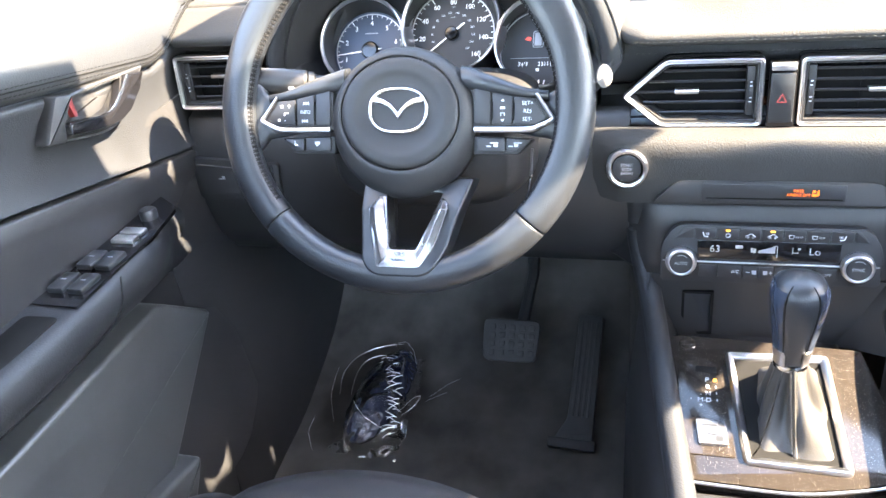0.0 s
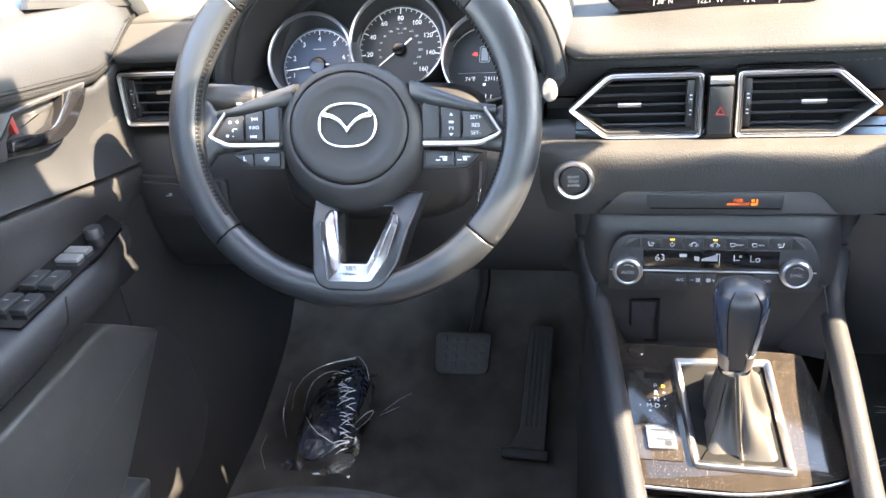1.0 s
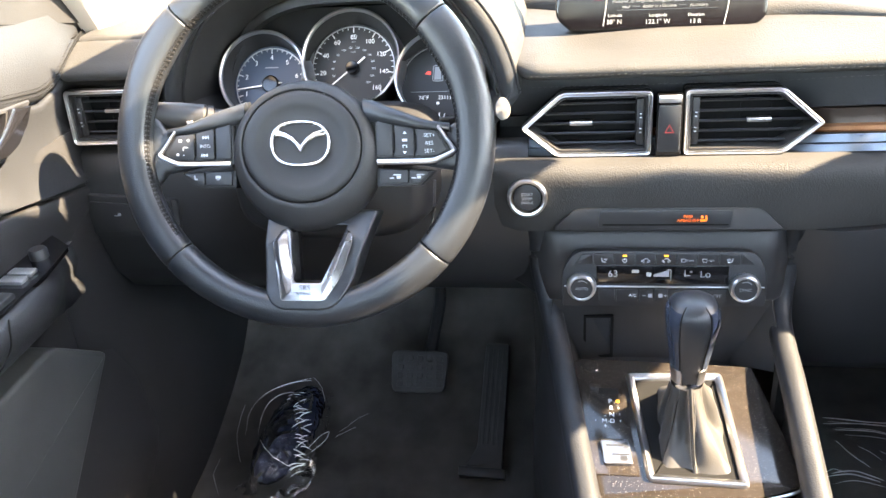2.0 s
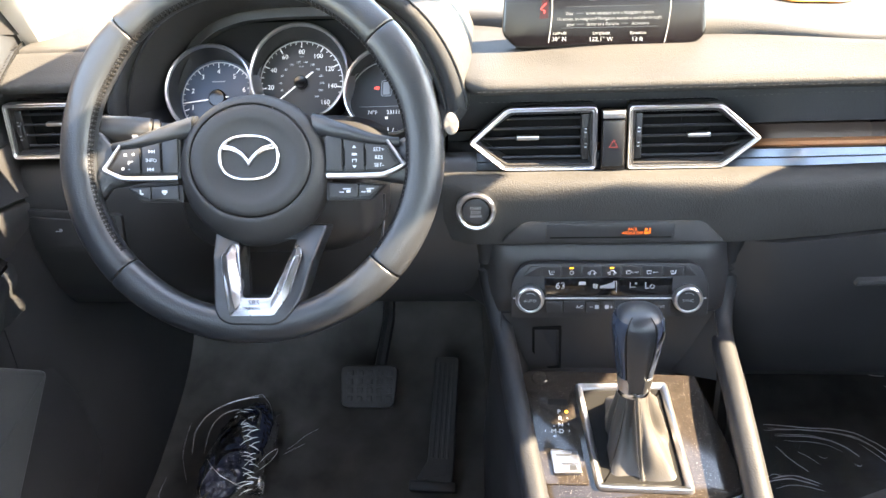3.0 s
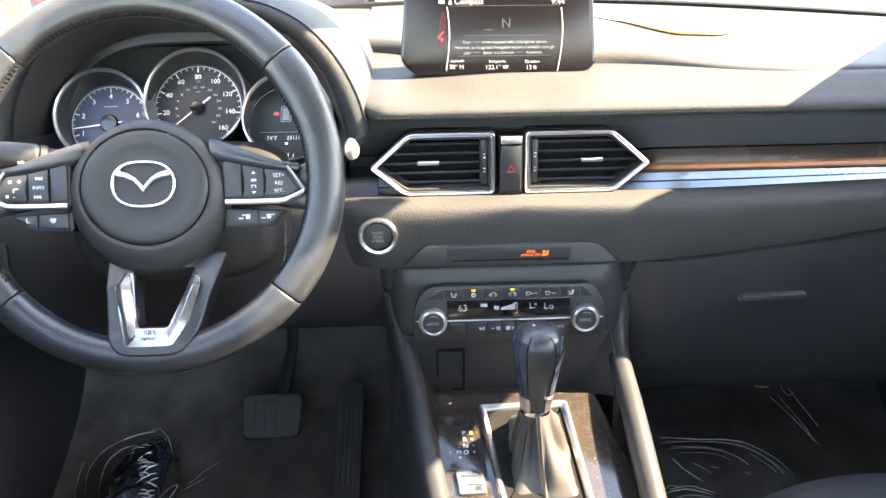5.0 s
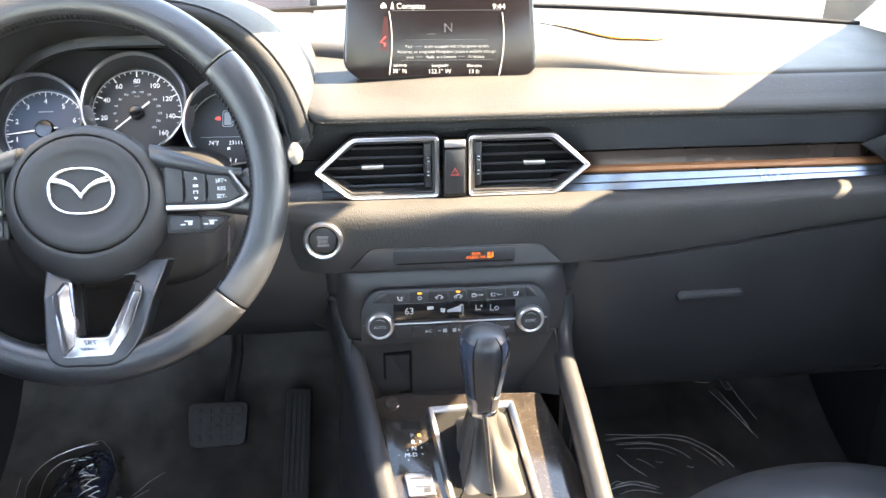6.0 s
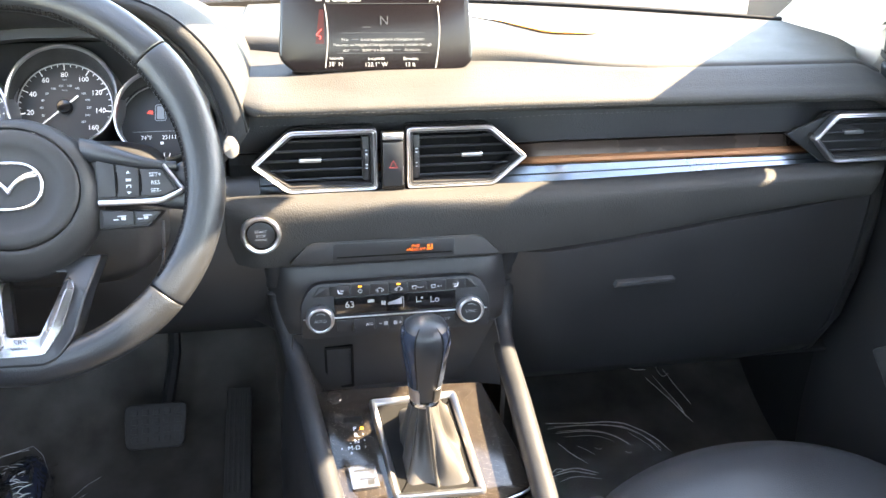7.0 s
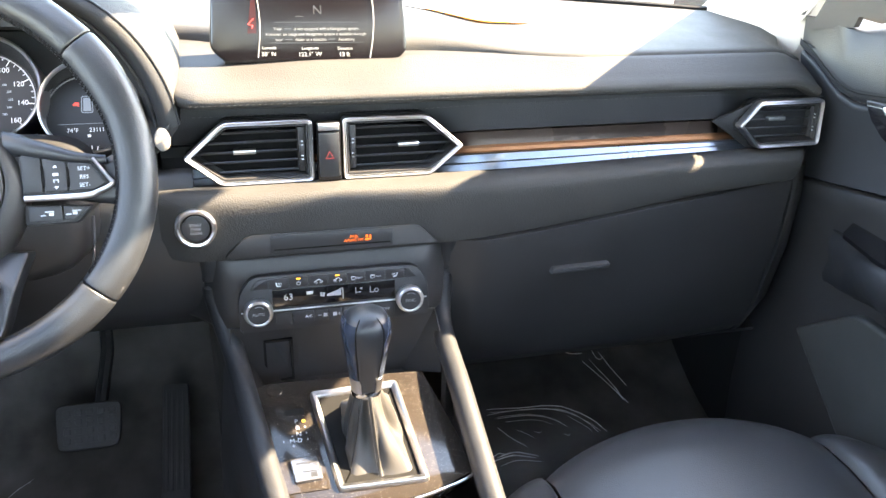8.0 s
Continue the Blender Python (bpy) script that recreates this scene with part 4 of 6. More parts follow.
local("housing", plate(rounded([(-0.0135, -0.0335), (0.0135, -0.0335), (0.0135, 0.0350), (-0.0135, 0.0350)], 0.002, 2), -0.012, 0.0015, 0.001), GLOSS, hz)
local("key", plate(rounded([(-0.0118, -0.0290), (0.0118, -0.0290), (0.0118, 0.0230), (-0.0118, 0.0230)], 0.002, 2), 0.0, 0.0030, 0.001), BUTTON, hz)
local("top_lip", box((-0.0120, 0.0255, 0.0), (0.0120, 0.0340, 0.0036), 0.0012), SILVER, hz, "grey metal lip")
tri = [(-0.0052, -0.0075), (0.0052, -0.0075), (0.0, 0.0022)]
local("triangle_mark", ring(tri, [(0, 0.0029), (0, 0.0033), (0.0010, 0.0033), (0.0010, 0.0029)]), RED, hz, "red triangle")

# ---------------------------------------------------------------- centre stack
rows = []
for i in range(31):
    x = -0.185 + 0.375 * i / 30
    g = smooth(0.118, 0.185, abs(x - 0.003))
    rows.append([(x, y + 0.055 * g, z) for y, z in [(0.135, 0.5135), (0.1185, 0.512), (0.1135, 0.507), (0.1105, 0.48), (0.1065, 0.44), (0.1045, 0.424), (0.110, 0.418), (0.14, 0.412)]])
part("stack_face", sheet(rows, 0.004), HARD, dash, "matt black face of the centre stack", 60)

st = thing("start_button", tilted(-0.1455, 0.0975, 0.5600, 6), "round engine start button with bright chrome ring", "start button")
local("chrome_ring", lathe([(0.0165, -0.008), (0.0165, 0.001), (0.0175, 0.0030), (0.0200, 0.0036), (0.0222, 0.0022), (0.0228, -0.011)], 48), CHROME, st, "polished chrome ring")
local("button", lathe([(0.0, 0.0018), (0.0125, 0.0018), (0.0152, 0.0012), (0.0162, -0.001), (0.0162, -0.006)], 40), BUTTON, st)
words("START", 0.0046, 0, 0.0040, 0.0019, PRINT_DIM, st)
words("STOP", 0.0046, 0, -0.0010, 0.0019, PRINT_DIM, st)
words("ENGINE", 0.0038, 0, -0.0055, 0.0019, PRINT_DIM, st)

ds = thing("disc_slot_panel", tilted(-0.0005, 0.0998, 0.5292, 7), "black panel with disc slot and orange airbag light", "slot panel")
pan = rounded([(-0.117, -0.0095), (0.132, -0.0100), (0.107, 0.0150), (-0.092, 0.0155)], [0.003, 0.003, 0.008, 0.008], 3)
local("surround", plate(pan, -0.006, 0.0008, 0.0006), PLASTIC, ds)
win = rounded([(-0.067, -0.0068), (0.0755, -0.0062), (0.0765, 0.0130), (-0.065, 0.0135)], 0.002, 2)
local("window", plate(win, 0.0, 0.0018, 0.0004), BUTTON, ds, "smoked black window")
local("slot", box((-0.062, -0.0044, 0.0016), (0.073, -0.0026, 0.0021), 0.0002), BLACK, ds)
words("PASS", 0.0046, 0.0300, 0.0058, 0.0019, ORANGE, ds)
words("AIRBAG OFF", 0.0042, 0.0300, 0.0014, 0.0019, ORANGE, ds)
bars([(0.0450, 0.0055, 0.0028, 0.0028), (0.0455, 0.0015, 0.0050, 0.0026), (0.0492, 0.0040, 0.0016, 0.0060)], 0.0018, ORANGE, ds)

hv = thing("climate_control_panel", tilted(0.0035, 0.0935, 0.459, 8), "black climate control panel with two chrome-ringed knobs", "climate control")
out = rounded([(-0.1110, -0.0335), (0.1150, -0.0320), (0.1150, 0.0120), (0.1000, 0.0345), (-0.0950, 0.0350), (-0.1110, 0.0130)], [0.006, 0.006, 0.014, 0.010, 0.010, 0.014], 4)
local("body", plate(out, -0.006, 0.0030, 0.0015), BUTTON, hv)
xs = [x - 0.0035 for x in (-0.0935, -0.0720, -0.0490, -0.0255, -0.0030, 0.0195, 0.0418, 0.0655, 0.0890, 0.1045)]
for i in range(9):
    a, b = xs[i] + 0.0007, xs[i + 1] - 0.0007
    q = [(a, 0.0198), (b, 0.0196), (b, 0.0322), (a, 0.0324)]
    if i == 0:
        q = [(a, 0.0198), (b, 0.0198), (b, 0.0324), (a + 0.008, 0.0315)]
    if i == 8:
        q = [(a, 0.0198), (b, 0.0196), (b - 0.009, 0.0310), (a, 0.0322)]
    local("upper_key", plate(rounded(q, 0.0010, 2), 0.002, 0.0046, 0.0006), BUTTON, hv)
local("display", box((-0.0720, -0.0042, 0.002), (0.0735, 0.0180, 0.0038), 0.0005), GLOSS, hv, "gloss black display window")
lx = [-0.0700, -0.0500, -0.0240, -0.0075, 0.0090, 0.0260, 0.0500, 0.0730]
for i in range(7):
    local("lower_key", plate(rounded([(lx[i] + 0.0007, -0.0260), (lx[i + 1] - 0.0007, -0.0260), (lx[i + 1] - 0.0007, -0.0110), (lx[i] + 0.0007, -0.0110)], 0.001, 2), 0.002, 0.0046, 0.0006), BUTTON, hv)
local("chrome_line", box((-0.0740, -0.0085, 0.003), (0.0770, -0.0069, 0.0056), 0.0006), CHROME, hv, "thin chrome line")
for x0, x1 in ((-0.1085, -0.1025), (0.1050, 0.1125)):
    local("chrome_line", box((x0, -0.0082, 0.003), (x1, -0.0070, 0.0050), 0.0004), CHROME, hv)
for kx, tx in ((-0.0888, "AUTO"), (0.0907, "SYNC")):
    kn = local("knob", lathe([(0.0158, 0.002), (0.0158, 0.0105), (0.0150, 0.0125), (0.0125, 0.0130), (0.0122, 0.0120), (0.0, 0.0118)], 48, m=Matrix.Translation((kx, -0.0070, 0))), BUTTON, hv)
    local("knob_ring", lathe([(0.0162, 0.006), (0.0164, 0.0102), (0.0156, 0.0128), (0.0140, 0.0137), (0.0126, 0.0134), (0.0124, 0.0122)], 48, m=Matrix.Translation((kx, -0.0070, 0))), CHROME, kn, "ribbed chrome ring")
    bm = bmesh.new()
    for k in range(40):
        a = k / 40 * 2 * math.pi
        box((0.0158, -0.0005, 0.003), (0.0168, 0.0005, 0.0102), m=Matrix.Translation((kx, -0.007, 0)) @ Matrix.Rotation(a, 4, "Z"), bm=bm)
    tagged(local("knurling", bm, SILVER, kn), kind="stuff")
    words(tx, 0.0052, kx, -0.0080, 0.0119, PRINT_DIM, kn)
    pts = [(kx + 0.0078 * math.cos(radians(a)), -0.0060 + 0.0078 * math.sin(radians(a)), 0.0121) for a in range(40, 121, 10)]
    local("arc_mark", tube(pts, 0.0004, 5), PRINT_DIM, kn)
words("63", 0.0115, -0.0535, 0.0075, 0.0039, LCD, hv, label="pale display digits")
words("Lo", 0.0115, 0.0480, 0.0075, 0.0039, PRINT_DIM, hv)
words("A/C", 0.0050, -0.0310, -0.0185, 0.0047, PRINT_SOFT, hv)
words("OFF", 0.0050, 0.0620, -0.0185, 0.0047, PRINT_DIM, hv)
bars([(-0.0180, -0.0185, 0.0040, 0.0008), (-0.0115, -0.0185, 0.0045, 0.0045), (0.0000, -0.0185, 0.0045, 0.0045), (0.0055, -0.0185, 0.0036, 0.0008), (0.0055, -0.0185, 0.0008, 0.0036)], 0.0046, PRINT_DIM, hv)
bars([(-0.0285, 0.0108, 0.0078, 0.0038), (-0.0122, 0.0082, 0.0026, 0.0026), (-0.0150, 0.0062, 0.0024, 0.0024), (-0.0124, 0.0056, 0.0024, 0.0024), (-0.0152, 0.0088, 0.0024, 0.0024)], 0.0038, LCD, hv)
local("fan_bar", plate([(-0.0085, 0.0045), (0.0085, 0.0045), (0.0085, 0.0125), (0.0050, 0.0115), (-0.0085, 0.0070)], 0.0037, 0.0040), PRINT_DIM, hv)
bars([(0.0105, 0.0060, 0.0007, 0.0130), (0.0260, 0.0085, 0.0010, 0.0075), (0.0290, 0.0060, 0.0060, 0.0010), (0.0325, 0.0105, 0.0024, 0.0024), (0.0085, 0.0130, 0.0045, 0.0007)], 0.0038, LCD, hv)


def line_mark(points, z, material, parent, r=0.00042):
    """A thin printed line through points of a panel."""
    return local("printed_line", tube([(x, y, z) for x, y in points], r, 4), material, parent)


mids = [(xs[k] + xs[k + 1]) / 2 for k in range(1, 8)]
for i, x in enumerate(mids):
    y, z = 0.0242, 0.0047
    if i in (0, 6):
        k = 1 if i == 0 else -1
        line_mark([(x - 0.0028 * k, y + 0.0030), (x - 0.0016 * k, y - 0.0016), (x + 0.0026 * k, y - 0.0020)], z, PRINT_SOFT, hv, 0.0007)
        for d in (0.0002, 0.0016, 0.0030):
            line_mark([(x + d * k, y), (x + (d + 0.0005) * k, y + 0.0012), (x + d * k, y + 0.0024)], z, PRINT_SOFT, hv, 0.0003)
    elif i == 1:
        line_mark([(x + 0.0022 * math.cos(a), y + 0.0022 * math.sin(a)) for a in [radians(60 - 300 * k / 12) for k in range(13)]], z, PRINT_SOFT, hv)
        line_mark([(x, y + 0.0008), (x, y + 0.0030)], z, PRINT_SOFT, hv)
    elif i in (2, 3):
        line_mark([(x - 0.0046, y - 0.0014), (x - 0.0044, y + 0.0002), (x - 0.0024, y + 0.0006), (x - 0.0008, y + 0.0024), (x + 0.0018, y + 0.0024), (x + 0.0030, y + 0.0006), (x + 0.0046, y), (x + 0.0046, y - 0.0014)], z, PRINT_SOFT, hv)
        for d in (-0.0024, 0.0026):
            line_mark([(x + d + 0.0009 * math.cos(a), y - 0.0015 + 0.0009 * math.sin(a)) for a in [radians(45 * k) for k in range(9)]], z, PRINT_SOFT, hv, 0.0003)
    else:
        line_mark([(x - 0.0062, y + 0.0020), (x - 0.0012, y + 0.0020), (x - 0.0018, y - 0.0016), (x - 0.0056, y - 0.0016), (x - 0.0062, y + 0.0020)], z, PRINT_SOFT, hv)
        words("FRONT" if i == 4 else "REAR", 0.0026, x + 0.0034, y, z, PRINT_SOFT, hv)
    if i in (1, 3):
        local("lamp", box((x - 0.0024, 0.0290, 0.0040), (x + 0.0024, 0.0308, 0.0049), 0.0003), AMBER, hv, "lit amber lamp")

# knob of the instrument dimmer
kb = thing("dimmer_knob", tilted(-0.172, 0.137, 0.651, 10), "small pale knob beside the instruments", "knob")
local("stem", lathe([(0.0, -0.02), (0.006, -0.02), (0.006, 0.004), (0.0, 0.004)], 20), PLASTIC, kb)
local("cap", lathe([(0.0, 0.0058), (0.0072, 0.0058), (0.0080, 0.0052), (0.0087, 0.0026), (0.0082, 0.0010), (0.0, 0.0005)], 32, squash=1.45), mat("pale_knob_plastic", (0.17, 0.16, 0.15), 0.5, vary=0.05), kb, "pale grey cap")

# ---------------------------------------------------------------- instruments
ig = thing("instrument_cluster", tilted(0, 0.20, 0.69, 30), "black instrument cluster with three chrome-ringed round dials", "instrument cluster")
local("back_plate", plate(rounded([(-0.545, -0.105), (-0.19, -0.105), (-0.185, 0.03), (-0.25, 0.085), (-0.48, 0.085), (-0.548, 0.03)], 0.02, 4), -0.075, -0.046, 0.0), PLASTIC, ig)
D = -0.04


def dial(cx, cy, bx, by, rb, rd, face, label):
    f = local("dial", lathe([(0.0, D), (rd + 0.004, D)], 56, m=Matrix.Translation((cx, cy, 0))), face, ig, label)
    rows = []
    for t in range(6):
        k = t / 5
        r = (rd + 0.003) * (1 - k) + (rb - 0.002) * k
        rows.append([(cx * (1 - k) + bx * k + r * math.cos(a), cy * (1 - k) + by * k + r * math.sin(a), D * (1 - k) - 0.001 * k) for a in [j / 56 * 2 * math.pi for j in range(56)]])
    local("funnel", loft(rows, close_u=True), PLASTIC, f)
    local("bezel", lathe([(rb - 0.0028, -0.003), (rb - 0.0022, 0.0005), (rb - 0.0008, 0.0018), (rb + 0.0008, 0.0012), (rb + 0.0016, -0.001), (rb + 0.0016, -0.045)], 64, m=Matrix.Translation((bx, by, 0))), CHROME, f, "satin chrome ring")
    local("dial_ring", lathe([(rd - 0.0010, D + 0.0004), (rd - 0.0008, D + 0.0014), (rd + 0.0002, D + 0.0014), (rd + 0.0004, D + 0.0004)], 64, m=Matrix.Translation((cx, cy, 0))), CHROME, f)
    return f


def ticks(f, cx, cy, r, angles, ln, w):
    bm = bmesh.new()
    for a in angles:
        box((r - ln, -w / 2, D + 0.0006), (r, w / 2, D + 0.0009), m=Matrix.Translation((cx, cy, 0)) @ Matrix.Rotation(radians(a), 4, "Z"), bm=bm)
    tagged(local("scale_mark", bm, PRINT, f), kind="stuff")


def needle(f, cx, cy, ang, r0, r1, hub):
    m = Matrix.Translation((cx, cy, 0)) @ Matrix.Rotation(radians(ang), 4, "Z")
    local("needle", plate([(r0, -0.0009), (r1, -0.0004), (r1, 0.0004), (r0, 0.0009)], D + 0.004, D + 0.0052, m=m), PRINT, f, "white needle")
    local("needle_hub", lathe([(0.0, D + 0.008), (hub * 0.85, D + 0.0075), (hub, D + 0.006), (hub, D)], 32, m=Matrix.Translation((cx, cy, 0))), GLOSS, f)


# engine speed
c = (-0.4705, -0.0125)
f = dial(*c, -0.4685, -0.0090, 0.0535, 0.0465, DIAL_BLUE, "blue-grey rev counter")
ticks(f, *c, 0.0455, [90 - (k - 4) * 36 for k in range(0, 9)], 0.0060, 0.0010)
ticks(f, *c, 0.0455, [90 - (k / 4 - 4) * 36 for k in range(0, 33)], 0.0026, 0.0006)
for k in range(0, 9):
    a = radians(90 - (k - 4) * 36)
    words(str(k), 0.0085, c[0] + 0.0345 * math.cos(a), c[1] + 0.0345 * math.sin(a), D + 0.0006, PRINT, f)
bars([(c[0], c[1] + 0.022, 0.0170, 0.0014)], D + 0.0005, PRINT_DIM, f)
needle(f, *c, 187, -0.012, 0.0440, 0.0110)
needle(f, *c, 7, 0.0, 0.0150, 0.0108)
# road speed
c = (-0.3646, 0.0050)
f = dial(*c, -0.3578, 0.0075, 0.0592, 0.0525, DIAL, "black speedometer")
sp = [90 - (v - 80) * 1.62 for v in range(0, 161, 20)]
ticks(f, *c, 0.0515, sp, 0.0070, 0.0011)
ticks(f, *c, 0.0515, [90 - (v - 80) * 1.62 for v in range(0, 161, 5)], 0.0030, 0.0007)
for v, a in zip(range(0, 161, 20), sp):
    words(str(v), 0.0082, c[0] + 0.0390 * math.cos(radians(a)), c[1] + 0.0390 * math.sin(radians(a)), D + 0.0006, PRINT, f)
for v in range(20, 261, 20):
    a = radians(90 - (v / 1.609 - 80) * 1.62)
    words(str(v), 0.0036, c[0] + 0.0262 * math.cos(a), c[1] + 0.0262 * math.sin(a), D + 0.0006, PRINT_SOFT, f)
words("mph", 0.0030, c[0], c[1] + 0.0335, D + 0.0006, PRINT_DIM, f)
words("km/h", 0.0030, c[0], c[1] + 0.0205, D + 0.0006, PRINT_DIM, f)
needle(f, *c, 219, -0.020, 0.0480, 0.0085)
# trip display
c = (-0.2560, -0.0190)
f = dial(*c, -0.2495, -0.0165, 0.0528, 0.0480, DIAL, "black round trip display")
car = rounded([(-0.2650, -0.0145), (-0.2515, -0.0145), (-0.2525, 0.0055), (-0.2640, 0.0055)], 0.003, 3)
local("car_symbol", ring(car, [(0, D + 0.0006), (0, D + 0.0010), (0.0009, D + 0.0010), (0.0009, D + 0.0006)]), PRINT_DIM, f, "grey outline of a car")
local("car_roof", plate(inset(car, 0.0022), D + 0.0005, D + 0.0008), PRINT_DIM, f)
local("open_door_symbol", plate([(-0.2740, -0.0050), (-0.2668, -0.0065), (-0.2668, -0.0020), (-0.2710, -0.0018)], D + 0.0005, D + 0.0009), RED_LIT, f, "red open door symbol")
bars([(-0.2580, -0.0270, 0.0660, 0.0005)], D + 0.0005, PRINT_DIM, f)
words("74°F", 0.0068, -0.2755, -0.0345, D + 0.0006, PRINT, f)
words("23111 mi", 0.0068, -0.2450, -0.0345, D + 0.0006, PRINT, f)
ticks(f, c[0], c[1] - 0.060, 0.0260, [55, 75, 90, 105, 125], 0.005, 0.0011)
bars([(-0.2580, -0.0412, 0.0036, 0.0030)], D + 0.0005, PRINT, f)
# reset stem
local("reset_stem", tube([(-0.2795, 0.0460, -0.045), (-0.2795, 0.0460, -0.004)], 0.0028, 10), PLASTIC, ig)

# ---------------------------------------------------------------- infotainment display
sc = thing("touch_screen", tilted(-0.001, 0.2335, 0.7650, 12) @ Matrix.Rotation(radians(-0.6), 4, "Z") @ Matrix.Diagonal((0.985, 0.985, 0.985, 1)), "dark free-standing touch screen showing a compass page", "touch screen")
face = rounded([(-0.098, -0.0560), (0.105, -0.0560), (0.1215, -0.0440), (0.1125, 0.0720), (-0.1075, 0.0720), (-0.1165, -0.0400)], [0.006, 0.006, 0.010, 0.006, 0.006, 0.010], 4)
local("housing", plate(face, -0.018, -0.0015, 0.002), GLOSS, sc, "gloss black housing", 40)
local("screen", plate(inset(face, 0.003), -0.002, 0.0, 0.0004), SCREEN, sc, "dark glass")
for tx, x, y, size in (("38° N", -0.0486, -0.0462, 0.0072), ("122.1° W", 0.0003, -0.0470, 0.0072), ("13 ft", 0.0421, -0.0476, 0.0072), ("Latitude", -0.0477, -0.0390, 0.0050), ("Longitude", 0.0006, -0.0398, 0.0050), ("Elevation", 0.0430, -0.0404, 0.0050), ("Compass", -0.0335, 0.0296, 0.0094), ("9:44", 0.0728, 0.0286, 0.0094)):
    words(tx, size, x, y, 0.0003, SCREEN_PRINT, sc)
words("N", 0.0150, 0.0112, 0.0042, 0.0003, SCREEN_DIM, sc)
words("W", 0.0150, -0.0350, 0.0040, 0.0003, SCREEN_FAINT, sc)
local("house_symbol", plate([(-0.0695, 0.0275), (-0.0625, 0.0275), (-0.0625, 0.0310), (-0.0660, 0.0345), (-0.0695, 0.0310)], 0.0001, 0.0004), SCREEN_PRINT, sc)
local("compass_symbol", plate([(-0.0580, 0.0265), (-0.0535, 0.0265), (-0.0545, 0.0315), (-0.0557, 0.0350), (-0.0570, 0.0315)], 0.0001, 0.0004), SCREEN_PRINT, sc)
lines = (("Your           is not equipped with a Navigation system.", -0.0415, 0.0610, (0.165,)), ("However, an integrated Navigation system is available through", -0.0505, 0.0690, ()), ("your           dealer as a Genuine           Accessory.", -0.0398, 0.0558, (0.165, 0.70)))
for row, (line, xa, xb, gaps) in enumerate(lines):
    y = -0.0172 - 0.0062 * row
    ob = words(line, 0.0052, 0.0, y, 0.0003, SCREEN_TEXT, sc)
    lo, hi = min(v.co.x for v in ob.data.vertices), max(v.co.x for v in ob.data.vertices)
    k = (xb - xa) / (hi - lo)
    ob.data.transform(Matrix.Translation((xa - lo * k, 0, 0)) @ Matrix.Diagonal((k, 1, 1, 1)))
    if gaps:
        bars([(xa + (xb - xa) * g, y + 0.0002, 0.0080, 0.0011) for g in gaps], 0.0002, SCREEN_DIM, sc)
bars([(0.0100, -0.0095, 0.1000, 0.0005), (0.0100, -0.0333, 0.1120, 0.0005), (0.0090, 0.0248, 0.1300, 0.0006), (-0.010, -0.0028, 0.010, 0.0010)], 0.0002, SCREEN_DIM, sc)
for pts in (((-0.0596, 0.0240), (-0.0575, 0.0060), (-0.0570, -0.0120), (-0.0585, -0.0320), (-0.0610, -0.0500)), ((0.0769, 0.0220), (0.0788, 0.0040), (0.0789, -0.0120), (0.0770, -0.0330), (0.0736, -0.0520))):
    local("curved_line", tube(spline([(x, y, 0.0004) for x, y in pts], 6), 0.0006, 5), SCREEN_PRINT, sc)
local("back_symbol", tube([(-0.0640, -0.0050, 0.0004), (-0.0705, -0.0115, 0.0004), (-0.0650, -0.0135, 0.0004), (-0.0665, -0.0165, 0.0004)], 0.0007, 5), RED_LIT, sc, "red back arrow")
# reddish reflected glow on the glass, put in as a dim emitting bar
local("red_glow_bar", plate([(-0.0720, -0.022), (-0.0615, -0.022), (-0.0605, 0.018), (-0.0660, 0.018)], 0.0001, 0.0003), mat("dim_red_glow", (0.02, 0.003, 0.003), 0.22, spec=0.25, emit=(1, 0.10, 0.06), power=0.0007), sc)
part("stand", box((-0.06, 0.240, 0.690), (0.06, 0.275, 0.735), 0.008), PLASTIC, sc)

# ---------------------------------------------------------------- lower dash, glove box, knee panel
gb = thing("glove_box", (0.38, 0.14, 0.40), "black glove box lid with slim pull handle", "glove box")
rows = []
for i in range(31):
    x = 0.150 + 0.478 * i / 30
    zb = lower_edge(x) - 0.0025
    sw = 0.012 * smooth(0.48, 0.628, x)
    rows.append([(x, y + sw + 0.015 * smooth(0.20, 0.15, x), z) for y, z in [(0.116, zb), (0.110, zb - 0.003), (0.110, zb - 0.02), (0.114, 0.47), (0.122, 0.42), (0.135, 0.36), (0.152, 0.31), (0.175, 0.285), (0.20, 0.28)]])
lid = part("lid", sheet(rows, 0.008), HARD, gb, "", 60)
path = rounded([(-0.041, -0.0050), (0.041, -0.0030), (0.041, 0.0035), (0.038, 0.0050), (-0.038, 0.0035)], 0.002, 2)
part("handle", plate(path, -0.006, 0.0045, 0.0016, m=tilted(0.3265, 0.1125, 0.4600, -8)), mat("grey_handle_plastic", (0.026, 0.027, 0.029), 0.45, spec=0.4), lid, "slim grey handle")
rows = []
for i in range(13):
    x = 0.632 + 0.032 * i / 12
    rows.append([(x, y + 0.02 * (i / 12) ** 2, z) for y, z in [(0.128, 0.575), (0.122, 0.53), (0.126, 0.45), (0.145, 0.36), (0.185, 0.285)]])
part("dash_end_panel", sheet(rows, 0.008), HARD, dash)
# knee panel on the driver side
rows = []
for i in range(25):
    x = -0.695 + 0.55 * i / 24
    rows.append([(x, y, z) for y, z in [(0.150, 0.612), (0.134, 0.606), (0.126, 0.57), (0.122, 0.53), (0.124, 0.49), (0.140, 0.44), (0.17, 0.40), (0.22, 0.385)]])
